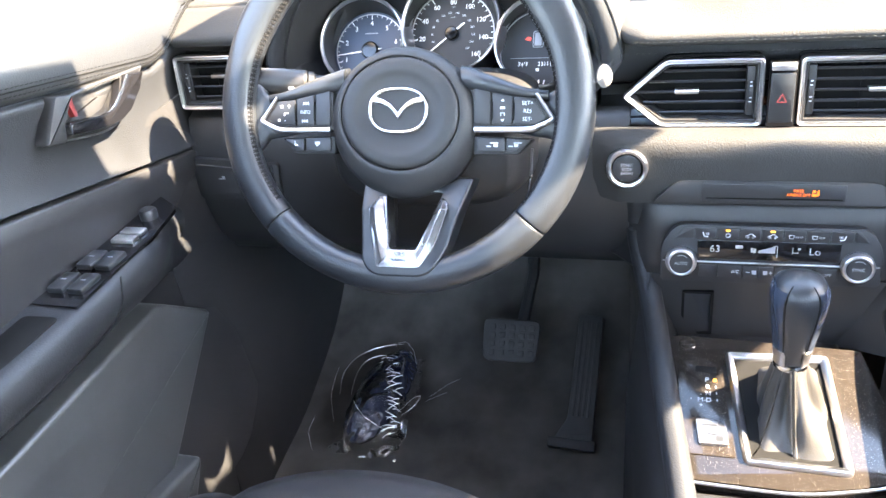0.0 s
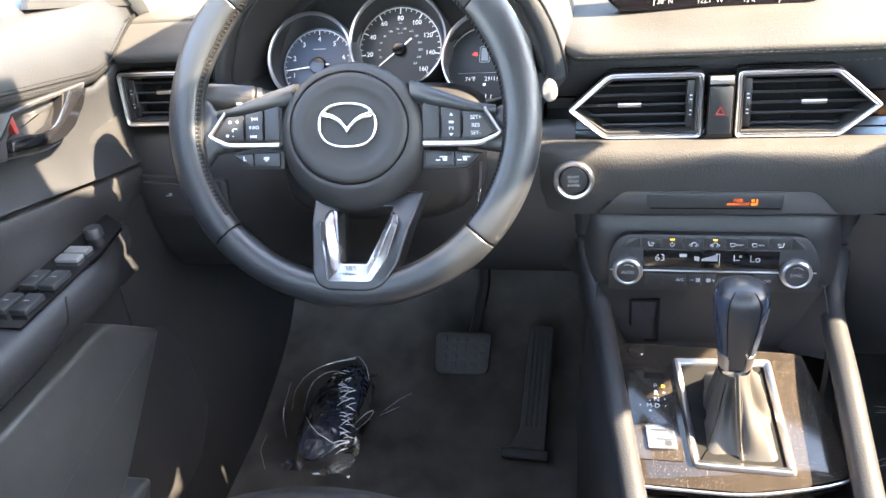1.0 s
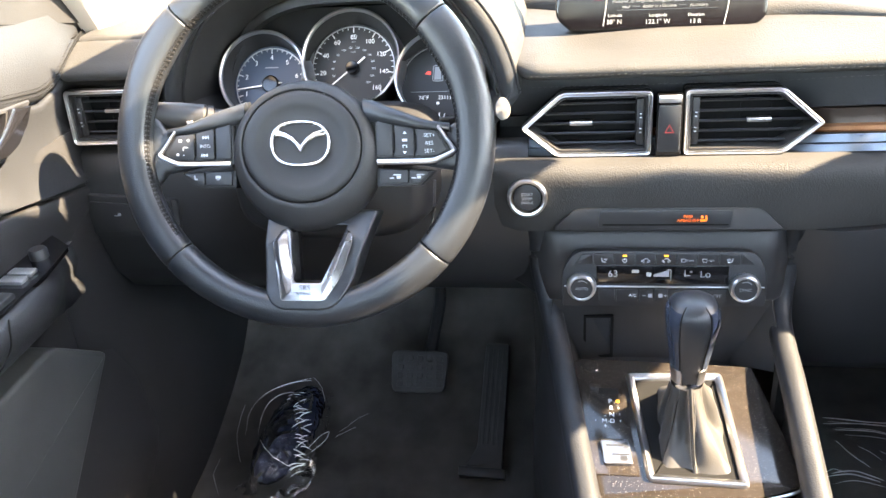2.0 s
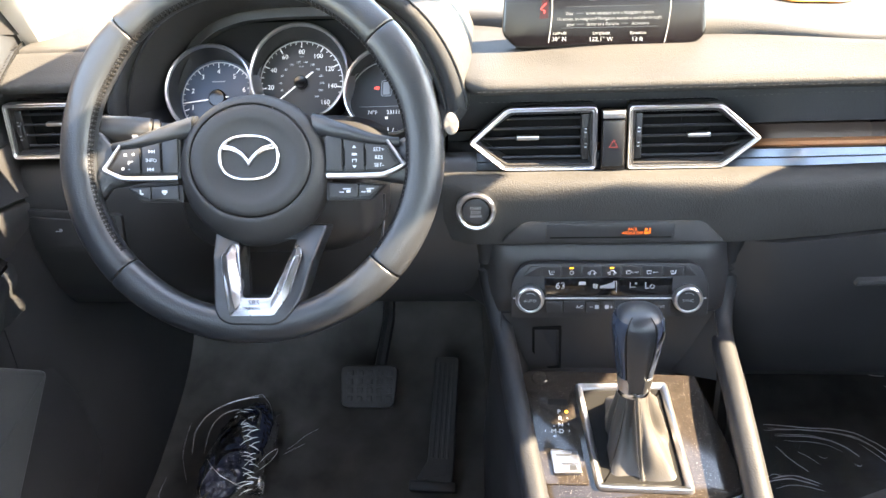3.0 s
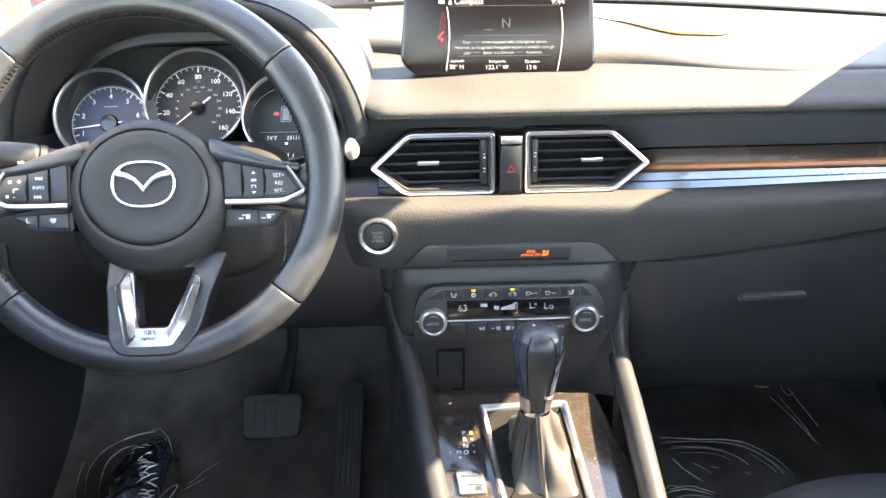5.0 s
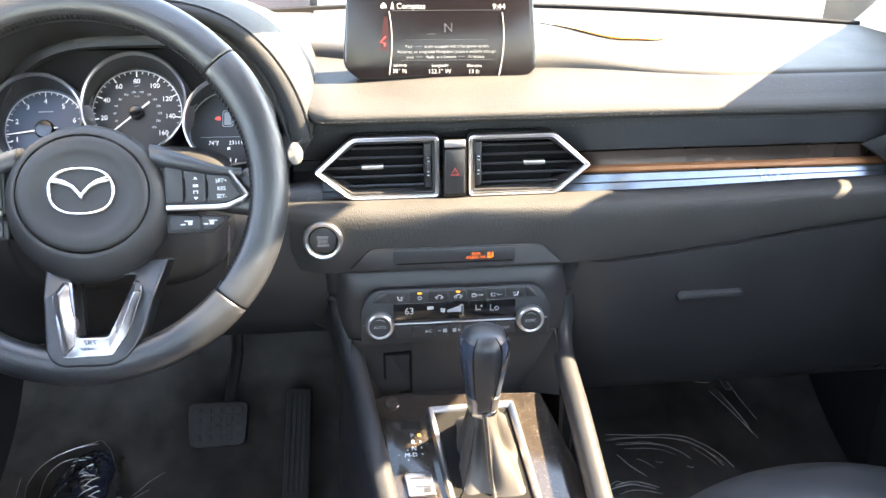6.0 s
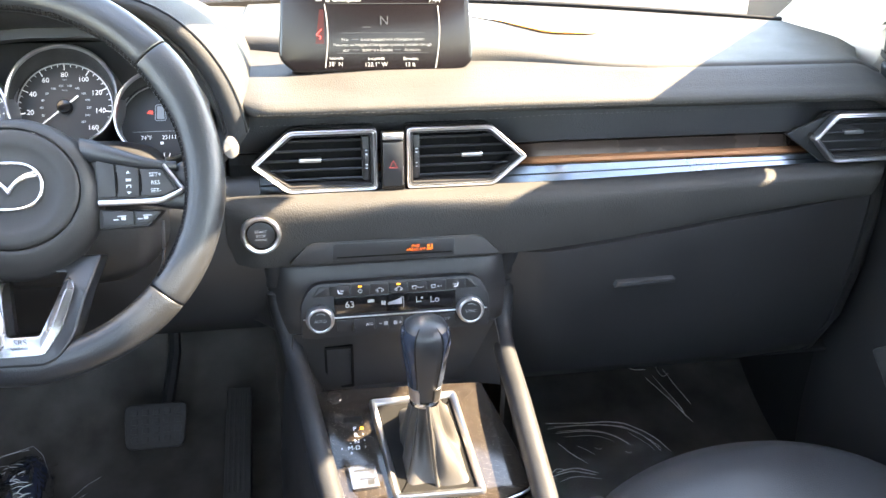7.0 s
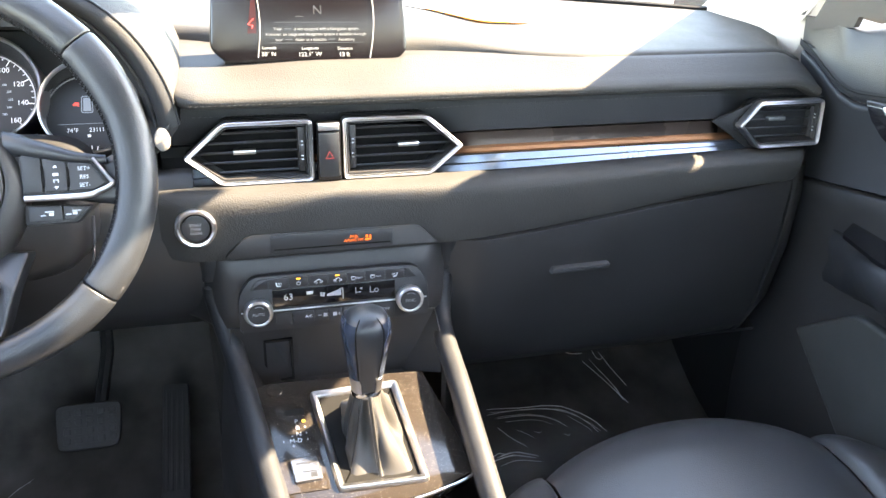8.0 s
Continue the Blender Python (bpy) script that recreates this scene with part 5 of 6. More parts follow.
part("knee_panel", sheet(rows, 0.008), HARD, dash, "dark grey knee panel", 60)
sp = thing("switch_panel", tilted(-0.638, 0.1195, 0.5315, 2), "dark switch panel with bonnet release beside the steering wheel", "switch panel")
local("plate", plate(rounded([(-0.056, -0.029), (0.060, -0.029), (0.064, 0.020), (-0.060, 0.028)], 0.006, 3), -0.006, 0.0025, 0.001), HARD, sp)
for k in range(4):
    local("blank", box((0.024, -0.026 + 0.0118 * k, 0.0), (0.056, -0.0155 + 0.0118 * k, 0.0040), 0.0008), BUTTON, sp)
local("release_lever", plate(rounded([(-0.050, -0.022), (0.016, -0.022), (0.018, 0.014), (-0.052, 0.020)], 0.004, 3), 0.001, 0.0050, 0.0015), HARD, sp)
bars([(-0.0180, 0.0005, 0.0080, 0.0012), (-0.0150, 0.0025, 0.0040, 0.0030)], 0.0050, PRINT_DIM, sp)
# underside closing panel
rows = [[(x, 0.20, 0.40 if x < 0.0 else 0.30), (x, 0.45, 0.42), (x, 0.62, 0.48)] for x in (-0.70, -0.4, -0.15)]
part("under_panel", sheet(rows, 0.006), PLASTIC, dash)
rows = [[(x, 0.19, 0.282), (x, 0.45, 0.33), (x, 0.62, 0.42)] for x in (0.15, 0.4, 0.70)]
part("under_panel", sheet(rows, 0.006), PLASTIC, dash)

# ---------------------------------------------------------------- centre console
CON = pose(0, 0.05, 0.362, 14, 0, 0)
con = thing("centre_console", CON, "black centre console with gloss gear panel and padded side rails", "centre console")
panel = rounded([(-0.100, 0.010), (-0.092, -0.168), (0.030, -0.170), (0.088, -0.159), (0.128, -0.145), (0.134, -0.130), (0.106, 0.0105), (-0.084, 0.018)], [0.004, 0.002, 0.01, 0.01, 0.006, 0.008, 0.003, 0.004], 3)
local("gear_panel", plate(panel, -0.02, 0.0, 0.0025), PIANO, con, "dusty piano-black gear panel")
sub = rounded([(-0.084, -0.140), (-0.026, -0.140), (-0.040, -0.0145), (-0.084, -0.0200)], 0.003, 3)
local("indicator_plate", plate(sub, -0.001, 0.0012, 0.0005), PIANO, con)
local("socket_lid", lathe([(0.0, 0.0015), (0.0085, 0.0015), (0.0095, 0.0008), (0.0100, -0.001)], 28, m=Matrix.Translation((-0.0745, 0.0045, 0))), PIANO, con)
local("release_slot", box((-0.066, -0.036, 0.0010), (-0.044, -0.0275, 0.0016), 0.0005), BLACK, con)
for tx, x, y in (("P", -0.0540, -0.0459), ("R", -0.0530, -0.0550), ("N", -0.0526, -0.0640), ("M-D", -0.0565, -0.0725), ("+", -0.0597, -0.0795), ("-", -0.0600, -0.0650)):
    words(tx, 0.0078, x, y, 0.0014, PRINT_SOFT, con)
local("lamp", box((-0.0475, -0.0475, 0.001), (-0.0440, -0.0440, 0.0018), 0.0004), AMBER, con, "lit amber lamp")
bars([(-0.0450, -0.0545, 0.0012, 0.0024), (-0.0440, -0.0630, 0.0012, 0.0024), (-0.0435, -0.0720, 0.0012, 0.0024), (-0.0700, -0.0720, 0.0012, 0.0024)], 0.0013, PRINT_DIM, con)
key = local("mode_switch", plate(rounded([(-0.0625, -0.1290), (-0.0325, -0.1280), (-0.0365, -0.0965), (-0.0660, -0.0985)], 0.003, 3), 0.0, 0.0048, 0.0014), SATIN, con, "silver-grey rocker switch")
bars([(-0.0520, -0.1060, 0.0160, 0.0022), (-0.0450, -0.1170, 0.0180, 0.0014), (-0.0420, -0.1215, 0.0070, 0.0060), (-0.0400, -0.1040, 0.0060, 0.0040)], 0.0048, BUTTON, key)
# chrome bezel round the gear lever
bez = rounded([(-0.0195, -0.1460), (0.0810, -0.1490), (0.0705, -0.0030), (-0.0355, -0.0065)], 0.007, 4)
bezel = local("gear_bezel", ring(bez, [(0.0, -0.001), (0.0006, 0.0045), (0.0030, 0.0062), (0.0070, 0.0050), (0.0095, 0.0), (0.0095, -0.01)]), CHROME, con, "satin chrome gear bezel", 50)
# black sheet laid in for the shade inside the bezel
local("well_shade", plate(inset(bez, 0.009), 0.0, 0.0008), BLACK, con)
# rear chrome edge and storage lid
edge = [(-0.092, -0.171, 0.001), (-0.03, -0.173, 0.001), (0.030, -0.173, 0.001), (0.088, -0.162, 0.001), (0.127, -0.149, 0.001), (0.137, -0.131, 0.001)]
local("chrome_edge", tube(spline(edge, 4), 0.0018, 6), CHROME, con, "thin chrome edge")
local("cup_holder_lid", box((-0.088, -0.40, -0.03), (0.118, -0.178, -0.004), 0.006), HARD, con, "grey cup holder lid")

# side rails: padded bars from the stack down along the console
def rail(pts, wide):
    line = [(x, y, z - 0.012) for x, y, z in spline(pts, 6)]
    return tube(line, wide, 16)


for side, pts in ((-1, [(-0.136, 0.128, 0.530), (-0.134, 0.134, 0.470), (-0.117, 0.096, 0.406), (-0.100, -0.010, 0.379), (-0.082, -0.119, 0.350), (-0.066, -0.23, 0.322), (-0.06, -0.35, 0.30)]), (1, [(0.152, 0.130, 0.530), (0.150, 0.140, 0.470), (0.142, 0.110, 0.410), (0.139, 0.0, 0.383), (0.136, -0.150, 0.343), (0.134, -0.26, 0.315), (0.134, -0.38, 0.29)])):
    part("side_rail", rail(pts, 0.0135), SOFT_FINE, con, "padded black leatherette rail")
    sp = spline(pts[2:], 5)
    rows = [[(x - side * 0.004, y, z - 0.006), (x + side * 0.014, y, z - 0.03), (x + side * 0.028, y, z - 0.16), (x + side * 0.034, y + 0.05, 0.0)] for x, y, z in sp]
    part("side_wall", sheet(rows, 0.006), HARD, con)
rows = [[(-0.13, 0.125, z), (-0.15, 0.25, z), (-0.17, 0.60, z)] for z in (0.0, 0.2, 0.41)]
part("tunnel_wall", sheet(rows, 0.006), CARPET, con)
rows = [[(0.155, 0.125, z), (0.16, 0.25, z), (0.18, 0.60, z)] for z in (0.0, 0.2, 0.41)]
part("tunnel_wall", sheet(rows, 0.006), CARPET, con)

# tray below the climate panel, with a covered socket
tray = thing("storage_tray", (0, 0.09, 0.36), "dark grey storage tray below the climate panel", "storage tray")
rows = [[(-0.118, 0.106, 0.424), (-0.04, 0.112, 0.424), (0.05, 0.112, 0.424), (0.130, 0.106, 0.426)], [(-0.100, 0.108, 0.375), (-0.04, 0.114, 0.375), (0.05, 0.114, 0.375), (0.108, 0.108, 0.375)], [(-0.084, 0.108, 0.336), (-0.04, 0.114, 0.336), (0.05, 0.114, 0.336), (0.086, 0.108, 0.336)]]
part("back", sheet(rows, 0.004), HARD, tray)
for s, a, b in ((-1, -0.118, -0.084), (1, 0.130, 0.086)):
    part("side", sheet([[(a, 0.106, 0.424), (b, 0.107, 0.336)], [(a + s * 0.004, 0.080, 0.394), (a + s * 0.002, 0.068, 0.352)]], 0.003), PLASTIC, tray)
part("tray_floor", box((-0.09, 0.050, 0.330), (0.092, 0.125, 0.339), 0.003), PLASTIC, tray)
lidm = tilted(-0.0645, 0.1085, 0.3710, -3)
part("socket_frame", ring(rounded([(-0.0180, -0.0310), (0.0175, -0.0310), (0.0175, 0.0310), (-0.0180, 0.0310)], 0.002, 2), [(0, -0.006), (0, 0.003), (0.0030, 0.003), (0.0036, -0.006)], m=lidm), BLACK, tray)
part("socket_lid", plate(rounded([(-0.0140, -0.0265), (0.0135, -0.0265), (0.0135, 0.0265), (-0.0140, 0.0265)], 0.002, 2), -0.004, 0.0005, 0.001, m=lidm), BUTTON, tray)

# ---------------------------------------------------------------- gear lever
gl = thing("gear_lever", (0.021, -0.03, 0.345), "black leather gear lever with pleated gaiter and chrome collar", "gear lever")
inv = CON.inverted()
top = Vector((0.0210, -0.030, 0.412))


def resample(poly, step):
    """Closed outline with extra points along its long edges."""
    out = []
    for (ax, ay), (bx, by) in zip(poly, poly[1:] + poly[:1]):
        n = max(1, int(math.hypot(bx - ax, by - ay) / step))
        out += [(ax + (bx - ax) * i / n, ay + (by - ay) * i / n) for i in range(n)]
    return out



base_poly = resample(rounded([(-0.0060, -0.1370), (0.0705, -0.1395), (0.0615, -0.0125), (-0.0040, -0.0155)], 0.010, 6), 0.0028)
random.seed(7)
rows = []
nb = len(base_poly)
for k in range(15):
    t = k / 14
    row = []
    for i, (px, py) in enumerate(base_poly):
        b = CON @ Vector((px, py, -0.004))
        a = math.atan2(py + 0.077, px - 0.022)
        c = top + Vector((0.0155 * math.cos(a), 0.0155 * math.sin(a), 0.0))
        s = t ** 0.62
        p = Vector((*b.xy.lerp(c.xy, s), b.z + (c.z - b.z) * t ** 0.85))
        w = math.sin(a * 5 + 0.5 * t + 0.9)
        fold = math.copysign(abs(w) ** 0.6, w) * 0.0070 + math.sin(a * 9 + 1.2 * t) * 0.0022 + 0.0030 * noise.noise(Vector((2.2 * a, 2.0 * t, 1)))
        env = math.sin(math.pi * min(1, t * 1.02)) ** 0.8
        out = Vector((math.cos(a), math.sin(a), 0.25))
        p += out * (fold * env * (1 - 0.45 * t) - 0.002 * env)
        row.append(tuple(p))
    rows.append(row)
part("gaiter", sheet(rows, 0.0015), GAITER, gl, "creased black leather gaiter", 70)
# centre seam of the gaiter
seam_pts = []
for k in range(12):
    t = k / 11
    b, c = CON @ Vector((0.030, -0.1360, -0.003)), top + Vector((0.002, -0.016, 0.0))
    p = Vector((*b.xy.lerp(c.xy, t ** 0.62), b.z + (c.z - b.z) * t ** 0.85))
    p.y -= 0.0030 * math.sin(math.pi * t)
    seam_pts.append(p)
part("gaiter_seam", tube([p + Vector((0, 0.0006, 0)) for p in seam_pts], 0.0024, 8), GAITER, gl)
part("seam_groove", tube([p + Vector((0, -0.0014, 0)) for p in seam_pts], 0.0006, 5), BLACK, gl)
bm = bmesh.new()
for off in (-0.0030, 0.0030):
    for k in range(34):
        t = k / 34
        i = min(10, int(t * 11))
        p = seam_pts[i].lerp(seam_pts[i + 1], t * 11 - i) + Vector((off, -0.0008, 0))
        q = p + (seam_pts[i + 1] - seam_pts[i]).normalized() * 0.0018
        tube([p, q], 0.0004, 4, bm=bm)
tagged(part("stitching", bm, THREAD, gl, "pale thread stitches"), kind="stuff")
part("collar", lathe([(0.0150, 0.0), (0.0165, 0.001), (0.0165, 0.0085), (0.0155, 0.010), (0.0, 0.010)], 32, m=Matrix.Translation((0.021, -0.030, 0.408))), BRIGHT, gl, "polished chrome collar")


def knob_sections(grow, z0, z1):
    secs = [(0.0, 0.0150, 0.0160), (0.012, 0.0160, 0.0180), (0.035, 0.0188, 0.0215), (0.060, 0.0222, 0.0255), (0.080, 0.0240, 0.0275), (0.092, 0.0235, 0.0265), (0.100, 0.0200, 0.0225), (0.1040, 0.0155, 0.0178), (0.1062, 0.0100, 0.0115), (0.1072, 0.0045, 0.0052), (0.1074, 0.0006, 0.0007)]
    rows = []
    for h, w, d in secs:
        if z0 <= h <= z1:
            rows.append([(0.021 + (w * 1.07 + grow) * math.copysign(abs(math.cos(a)) ** 0.8, math.cos(a)), -0.030 - 0.06 * h + (d + grow) * math.copysign(abs(math.sin(a)) ** 0.8, math.sin(a)), 0.417 + 0.91 * h) for a in [j / 40 * 2 * math.pi for j in range(40)]])
    return rows


knob = part("knob", loft(knob_sections(0.0, 0, 1), close_u=True, cap=True), LEATHER, gl, "smooth black leather knob", 60)
for s in (-1, 1):
    seam = []
    for h, w, d in [(0.010, 0.0160, 0.0176), (0.035, 0.0188, 0.0215), (0.060, 0.0222, 0.0255), (0.080, 0.0240, 0.0275), (0.092, 0.0235, 0.0265), (0.100, 0.0200, 0.0225), (0.1045, 0.0148, 0.0170)]:
        a = radians(-90 + s * 29)
        seam.append((0.021 + (w * 1.07 + 0.0001) * math.copysign(abs(math.cos(a)) ** 0.8, math.cos(a)), -0.030 - 0.06 * h - (d + 0.0001) * abs(math.sin(a)) ** 0.8, 0.417 + 0.91 * h))
    part("seam", tube(spline(seam, 4), 0.0006, 5), BLACK, knob)
    rows = []
    for h, w, d in [(0.008, 0.0157, 0.0172), (0.035, 0.0188, 0.0215), (0.060, 0.0222, 0.0255), (0.080, 0.0240, 0.0275), (0.092, 0.0235, 0.0265), (0.099, 0.0204, 0.0230)]:
        ca = radians(58)
        rows.append([(0.021 + s * (w * 1.07 + 0.0006) * abs(math.cos(a)) ** 0.8, -0.030 - 0.06 * h + (d + 0.0006) * math.copysign(abs(math.sin(a)) ** 0.8, math.sin(a)), 0.417 + 0.91 * h) for a in [-ca + 2 * ca * j / 10 for j in range(11)]])
    part("side_insert", sheet(rows, 0.0008), mat("gloss_blue_grey", (0.035, 0.045, 0.065), 0.15, 0.3), knob, "gloss blue-grey side insert")
    part("foot_insert", sheet([[(0.021 + s * (w + 0.0012) * abs(math.cos(a)) ** 0.8, -0.030 - 0.06 * h + (w + 0.003) * math.sin(a), 0.417 + 0.91 * h) for a in [-1.2 + 0.9 * j / 6 for j in range(7)]] for h, w in ((0.0, 0.0152), (0.010, 0.0160), (0.020, 0.0170))], 0.0012), CHROME, knob, "chrome foot insert")

# ---------------------------------------------------------------- doors
def door(side, label):
    """Inner side of a front door: pad, insert, armrest, handle, switches and pocket."""
    lift = 0.0 if side < 0 else -0.015
    d = thing("car_door", (side * 0.72, -0.2, 0.45), label, "car door", "front doors")
    inward = 0.0 if side < 0 else 0.030
    mx = Matrix.Translation((-inward, 0, 0)) @ Matrix.Diagonal((side, 1, 1, 1))
    ys = [0.36 - 1.40 * i / 40 for i in range(41)]

    def skin(knots, name, material, lab="", y0=0.36):
        rows = []
        for y in ys:
            if y > (y0 if side < 0 else 0.225):
                continue
            slope = -0.16 * max(-0.35, min(0.25, y))
            rise = 0.062 * smooth(0.07, 0.24, y)
            dz2 = -0.20 * max(-0.35, min(0.25, y))
            bow = 0.030 * smooth(0.05, 0.36, y)
            low = 0.016 * smooth(0.05, 0.11, y) if side > 0 else 0.0
            row = []
            for x, z, f in knots:
                shift = slope + rise * (1 - smooth(0.712, 0.775, z)) if f == 1 else dz2 if f == 2 else 0.0
                row.append((x + bow * (1.0 if z < 0.75 else 0.4), y, z + lift + shift - (low if z > 0.78 else 0.0)))
            rows.append(row)
        return part(name, sheet(rows, 0.006, m=mx), material, d, lab, 60)

    skin([(0.745, 0.792, 0), (0.722, 0.796, 0), (0.704, 0.789, 0), (0.693, 0.772, 0), (0.686, 0.745, 1), (0.682, 0.722, 1), (0.682, 0.710, 1), (0.686, 0.7055, 1), (0.697, 0.7035, 1)], "upper_pad", SOFT_FINE, "stitched black upper pad")
    skin([(0.697, 0.7022, 1), (0.689, 0.7005, 1), (0.687, 0.697, 1), (0.688, 0.692, 1), (0.694, 0.670, 1), (0.695, 0.64, 2), (0.689, 0.610, 2), (0.684, 0.600, 2), (0.697, 0.596, 2)], "insert", SOFT_FINE, "black leatherette insert")
    skin([(0.697, 0.5945, 2), (0.689, 0.5930, 2), (0.686, 0.590, 2), (0.688, 0.570, 2), (0.694, 0.53, 0), (0.697, 0.48, 0), (0.696, 0.40, 0), (0.692, 0.30, 0), (0.690, 0.18, 0), (0.700, 0.05, 0), (0.72, 0.02, 0)], "lower_panel", HARD, "dark grey lower panel")
    bm = bmesh.new()
    for y in [0.20 - 0.0062 * k for k in range(110)]:
        dz = -0.16 * max(-0.35, min(0.25, y)) + 0.062 * smooth(0.07, 0.24, y)
        bow = 0.030 * smooth(0.05, 0.36, y)
        for zz, xx in ((0.7125, 0.6815), (0.7205, 0.6818)):
            tube([(xx + bow, y, zz + lift + dz), (xx + bow - 0.0006, y - 0.002, zz + lift + dz), (xx + bow, y - 0.004, zz + lift + dz)], 0.0004, 4, bm=bm, m=mx)
    tagged(part("stitching", bm, DARK_THREAD, d, "dark thread stitches"), kind="stuff")
    path = []
    for y in [0.21 - 0.02 * k for k in range(36)]:
        dz = -0.16 * max(-0.35, min(0.25, y)) + 0.062 * smooth(0.07, 0.24, y)
        path.append((0.6814 + 0.030 * smooth(0.05, 0.36, y), y, 0.7165 + lift + dz))
    part("pad_seam", tube(path, 0.0008, 6, m=mx), BLACK, d)

    # armrest with the switch plate
    rows = []
    for k in range(23):
        y = 0.065 - 0.70 * k / 22
        t = smooth(0.065, -0.10, y)
        inn = 0.692 - 0.062 * t
        z = 0.520 + 0.022 * t + lift + 0.015 * smooth(-0.25, -0.6, y)
        rows.append([(0.697, y, z + 0.004), (inn + 0.02 * t, y, z + 0.002), (inn + 0.006, y, z), (inn, y, z - 0.008), (inn - 0.001, y, z - 0.022), (inn + 0.006, y, z - 0.042), (inn + 0.03 * t, y, z - 0.062), (0.699, y, z - 0.078)])
    part("armrest", sheet(rows, 0.006, m=mx), SOFT_FINE, d, "padded black armrest", 60)
    part("seam", tube(spline([(x - 0.0004, y, z + lift) for x, y, z in ((0.6345, -0.138, 0.5415), (0.6302, -0.146, 0.5350), (0.6290, -0.155, 0.5190), (0.6315, -0.175, 0.5070), (0.6355, -0.210, 0.4995), (0.6357, -0.300, 0.4990), (0.6357, -0.450, 0.5090))], 5), 0.0009, 6, m=mx), BLACK, d)
    sw = [(0.690, 0.030), (0.655, 0.005), (0.644, -0.06), (0.640, -0.200), (0.690, -0.200)]
    zt = 0.5440 + lift
    plate_ob = part("switch_plate", plate([(x, y) for x, y in sw][::-1], 0, 0.006, 0.0015, m=mx @ Matrix.Translation((0, 0, zt - 0.003))), GLOSS, d, "gloss black switch plate")
    spots = [(0.678, -0.165), (0.655, -0.165), (0.677, -0.120), (0.655, -0.120)] if side < 0 else [(0.668, -0.13)]
    for x, y in spots:
        part("window_switch", box((x - 0.0095, y - 0.017, zt + 0.002), (x + 0.0095, y + 0.015, zt + 0.0095), 0.0025, m=mx), BUTTON, plate_ob)
        part("switch_mark", box((x - 0.003, y - 0.001, zt + 0.0096), (x + 0.003, y + 0.0005, zt + 0.0099), m=mx), PRINT_DIM, plate_ob)
    if side < 0:
        # silver stands in for the sun's white glint on the lock switches
        for y in (-0.058, -0.075):
            part("lock_switch", box((0.655, y - 0.007, zt + 0.002), (0.683, y + 0.007, zt + 0.0075), 0.002, m=mx), SILVER, plate_ob, "lock switch coloured silver for its sun glint")
        part("mirror_knob", lathe([(0.010, 0.0), (0.010, 0.010), (0.0085, 0.0125), (0.0, 0.0128)], 28, m=mx @ Matrix.Translation((0.672, -0.022, zt + 0.002))), BUTTON, plate_ob)
    # grip cup behind the switches
    part("grip_cup", box((0.645, -0.36, zt - 0.014), (0.690, -0.215, zt + 0.003), 0.008, m=mx), BLACK, d)

    # door handle: a cup with a chrome-edged lever
    hm = Matrix(((0, 0, side * -1, side * (0.6835 - inward)), (1, 0, 0, 0), (0, 1, 0, lift), (0, 0, 0, 1)))
    cup = rounded([(-0.1265, 0.6789), (-0.0986, 0.6724), (-0.0148, 0.6571), (0.0209, 0.6776), (0.0542, 0.7024), (0.0088, 0.7064), (-0.0418, 0.7112), (-0.0721, 0.7119), (-0.0953, 0.7183)], 0.006, 3)
    hnd = part("handle_cup", ring(cup, [(0, -0.008), (0, 0.0035), (0.0015, 0.0050), (0.004, 0.0045), (0.006, -0.008)], m=hm), PLASTIC, d, "black handle cup")
    part("cup_floor", plate(inset(cup, 0.003), -0.012, -0.0055, m=hm), PLASTIC, hnd)
    part("cup_end", plate(rounded([(-0.1265, 0.6789), (-0.099, 0.6716), (-0.0945, 0.6887), (-0.0721, 0.7119), (-0.0953, 0.7183)], 0.003, 3), -0.008, 0.0085, 0.003, m=hm), PLASTIC, hnd)
    part("lever", plate(rounded([(-0.0981, 0.6789), (-0.0741, 0.6731), (-0.0423, 0.6666), (-0.0195, 0.6649), (0.0006, 0.6697), (0.0247, 0.685), (0.0383, 0.7006), (0.0112, 0.7042), (-0.0058, 0.6914), (-0.0251, 0.6805), (-0.0443, 0.6787), (-0.0656, 0.6835), (-0.0949, 0.6879)], 0.003, 3), -0.002, 0.0150, 0.0016, m=hm), GLOSS, hnd, "gloss black lever")
    part("chrome_edge", tube(spline([(a, b, 0.0125) for a, b in [(-0.0947, 0.6883), (-0.0655, 0.6838), (-0.0441, 0.679), (-0.0249, 0.6808), (-0.0057, 0.6918), (0.0114, 0.7045)]], 5), 0.0016, 8, m=hm), BRIGHT, hnd, "polished chrome edge of the lever")
    part("chrome_edge", tube(spline([(a, b, 0.0035) for a, b in [(-0.098, 0.6736), (-0.0658, 0.665), (-0.0361, 0.6592), (-0.0147, 0.6593)]], 5), 0.0012, 8, m=hm), CHROME, hnd)
    part("lock_tab", plate([(-0.0709, 0.6881), (-0.0659, 0.6876), (-0.0675, 0.7063), (-0.0755, 0.7082)], -0.006, 0.001, 0.0005, m=hm), RED, hnd, "small red lock mark")

    # map pocket: a flat face panel and the thicker bin below it
    pm = Matrix(((0, 0, side * -1, side * 0.694), (1, 0, 0, 0), (0, 1, 0, lift), (0, 0, 0, 1)))
    face = [(0.015, 0.397), (-0.071, 0.463), (-0.62, 0.455), (-0.62, 0.260), (-0.180, 0.235), (-0.116, 0.283)] if side < 0 else [(0.081, 0.364), (-0.019, 0.442), (-0.62, 0.45), (-0.62, 0.22), (-0.10, 0.205), (-0.048, 0.263)]
    face = rounded(face, [0.010, 0.016, 0.01, 0.01, 0.01, 0.012], 5)
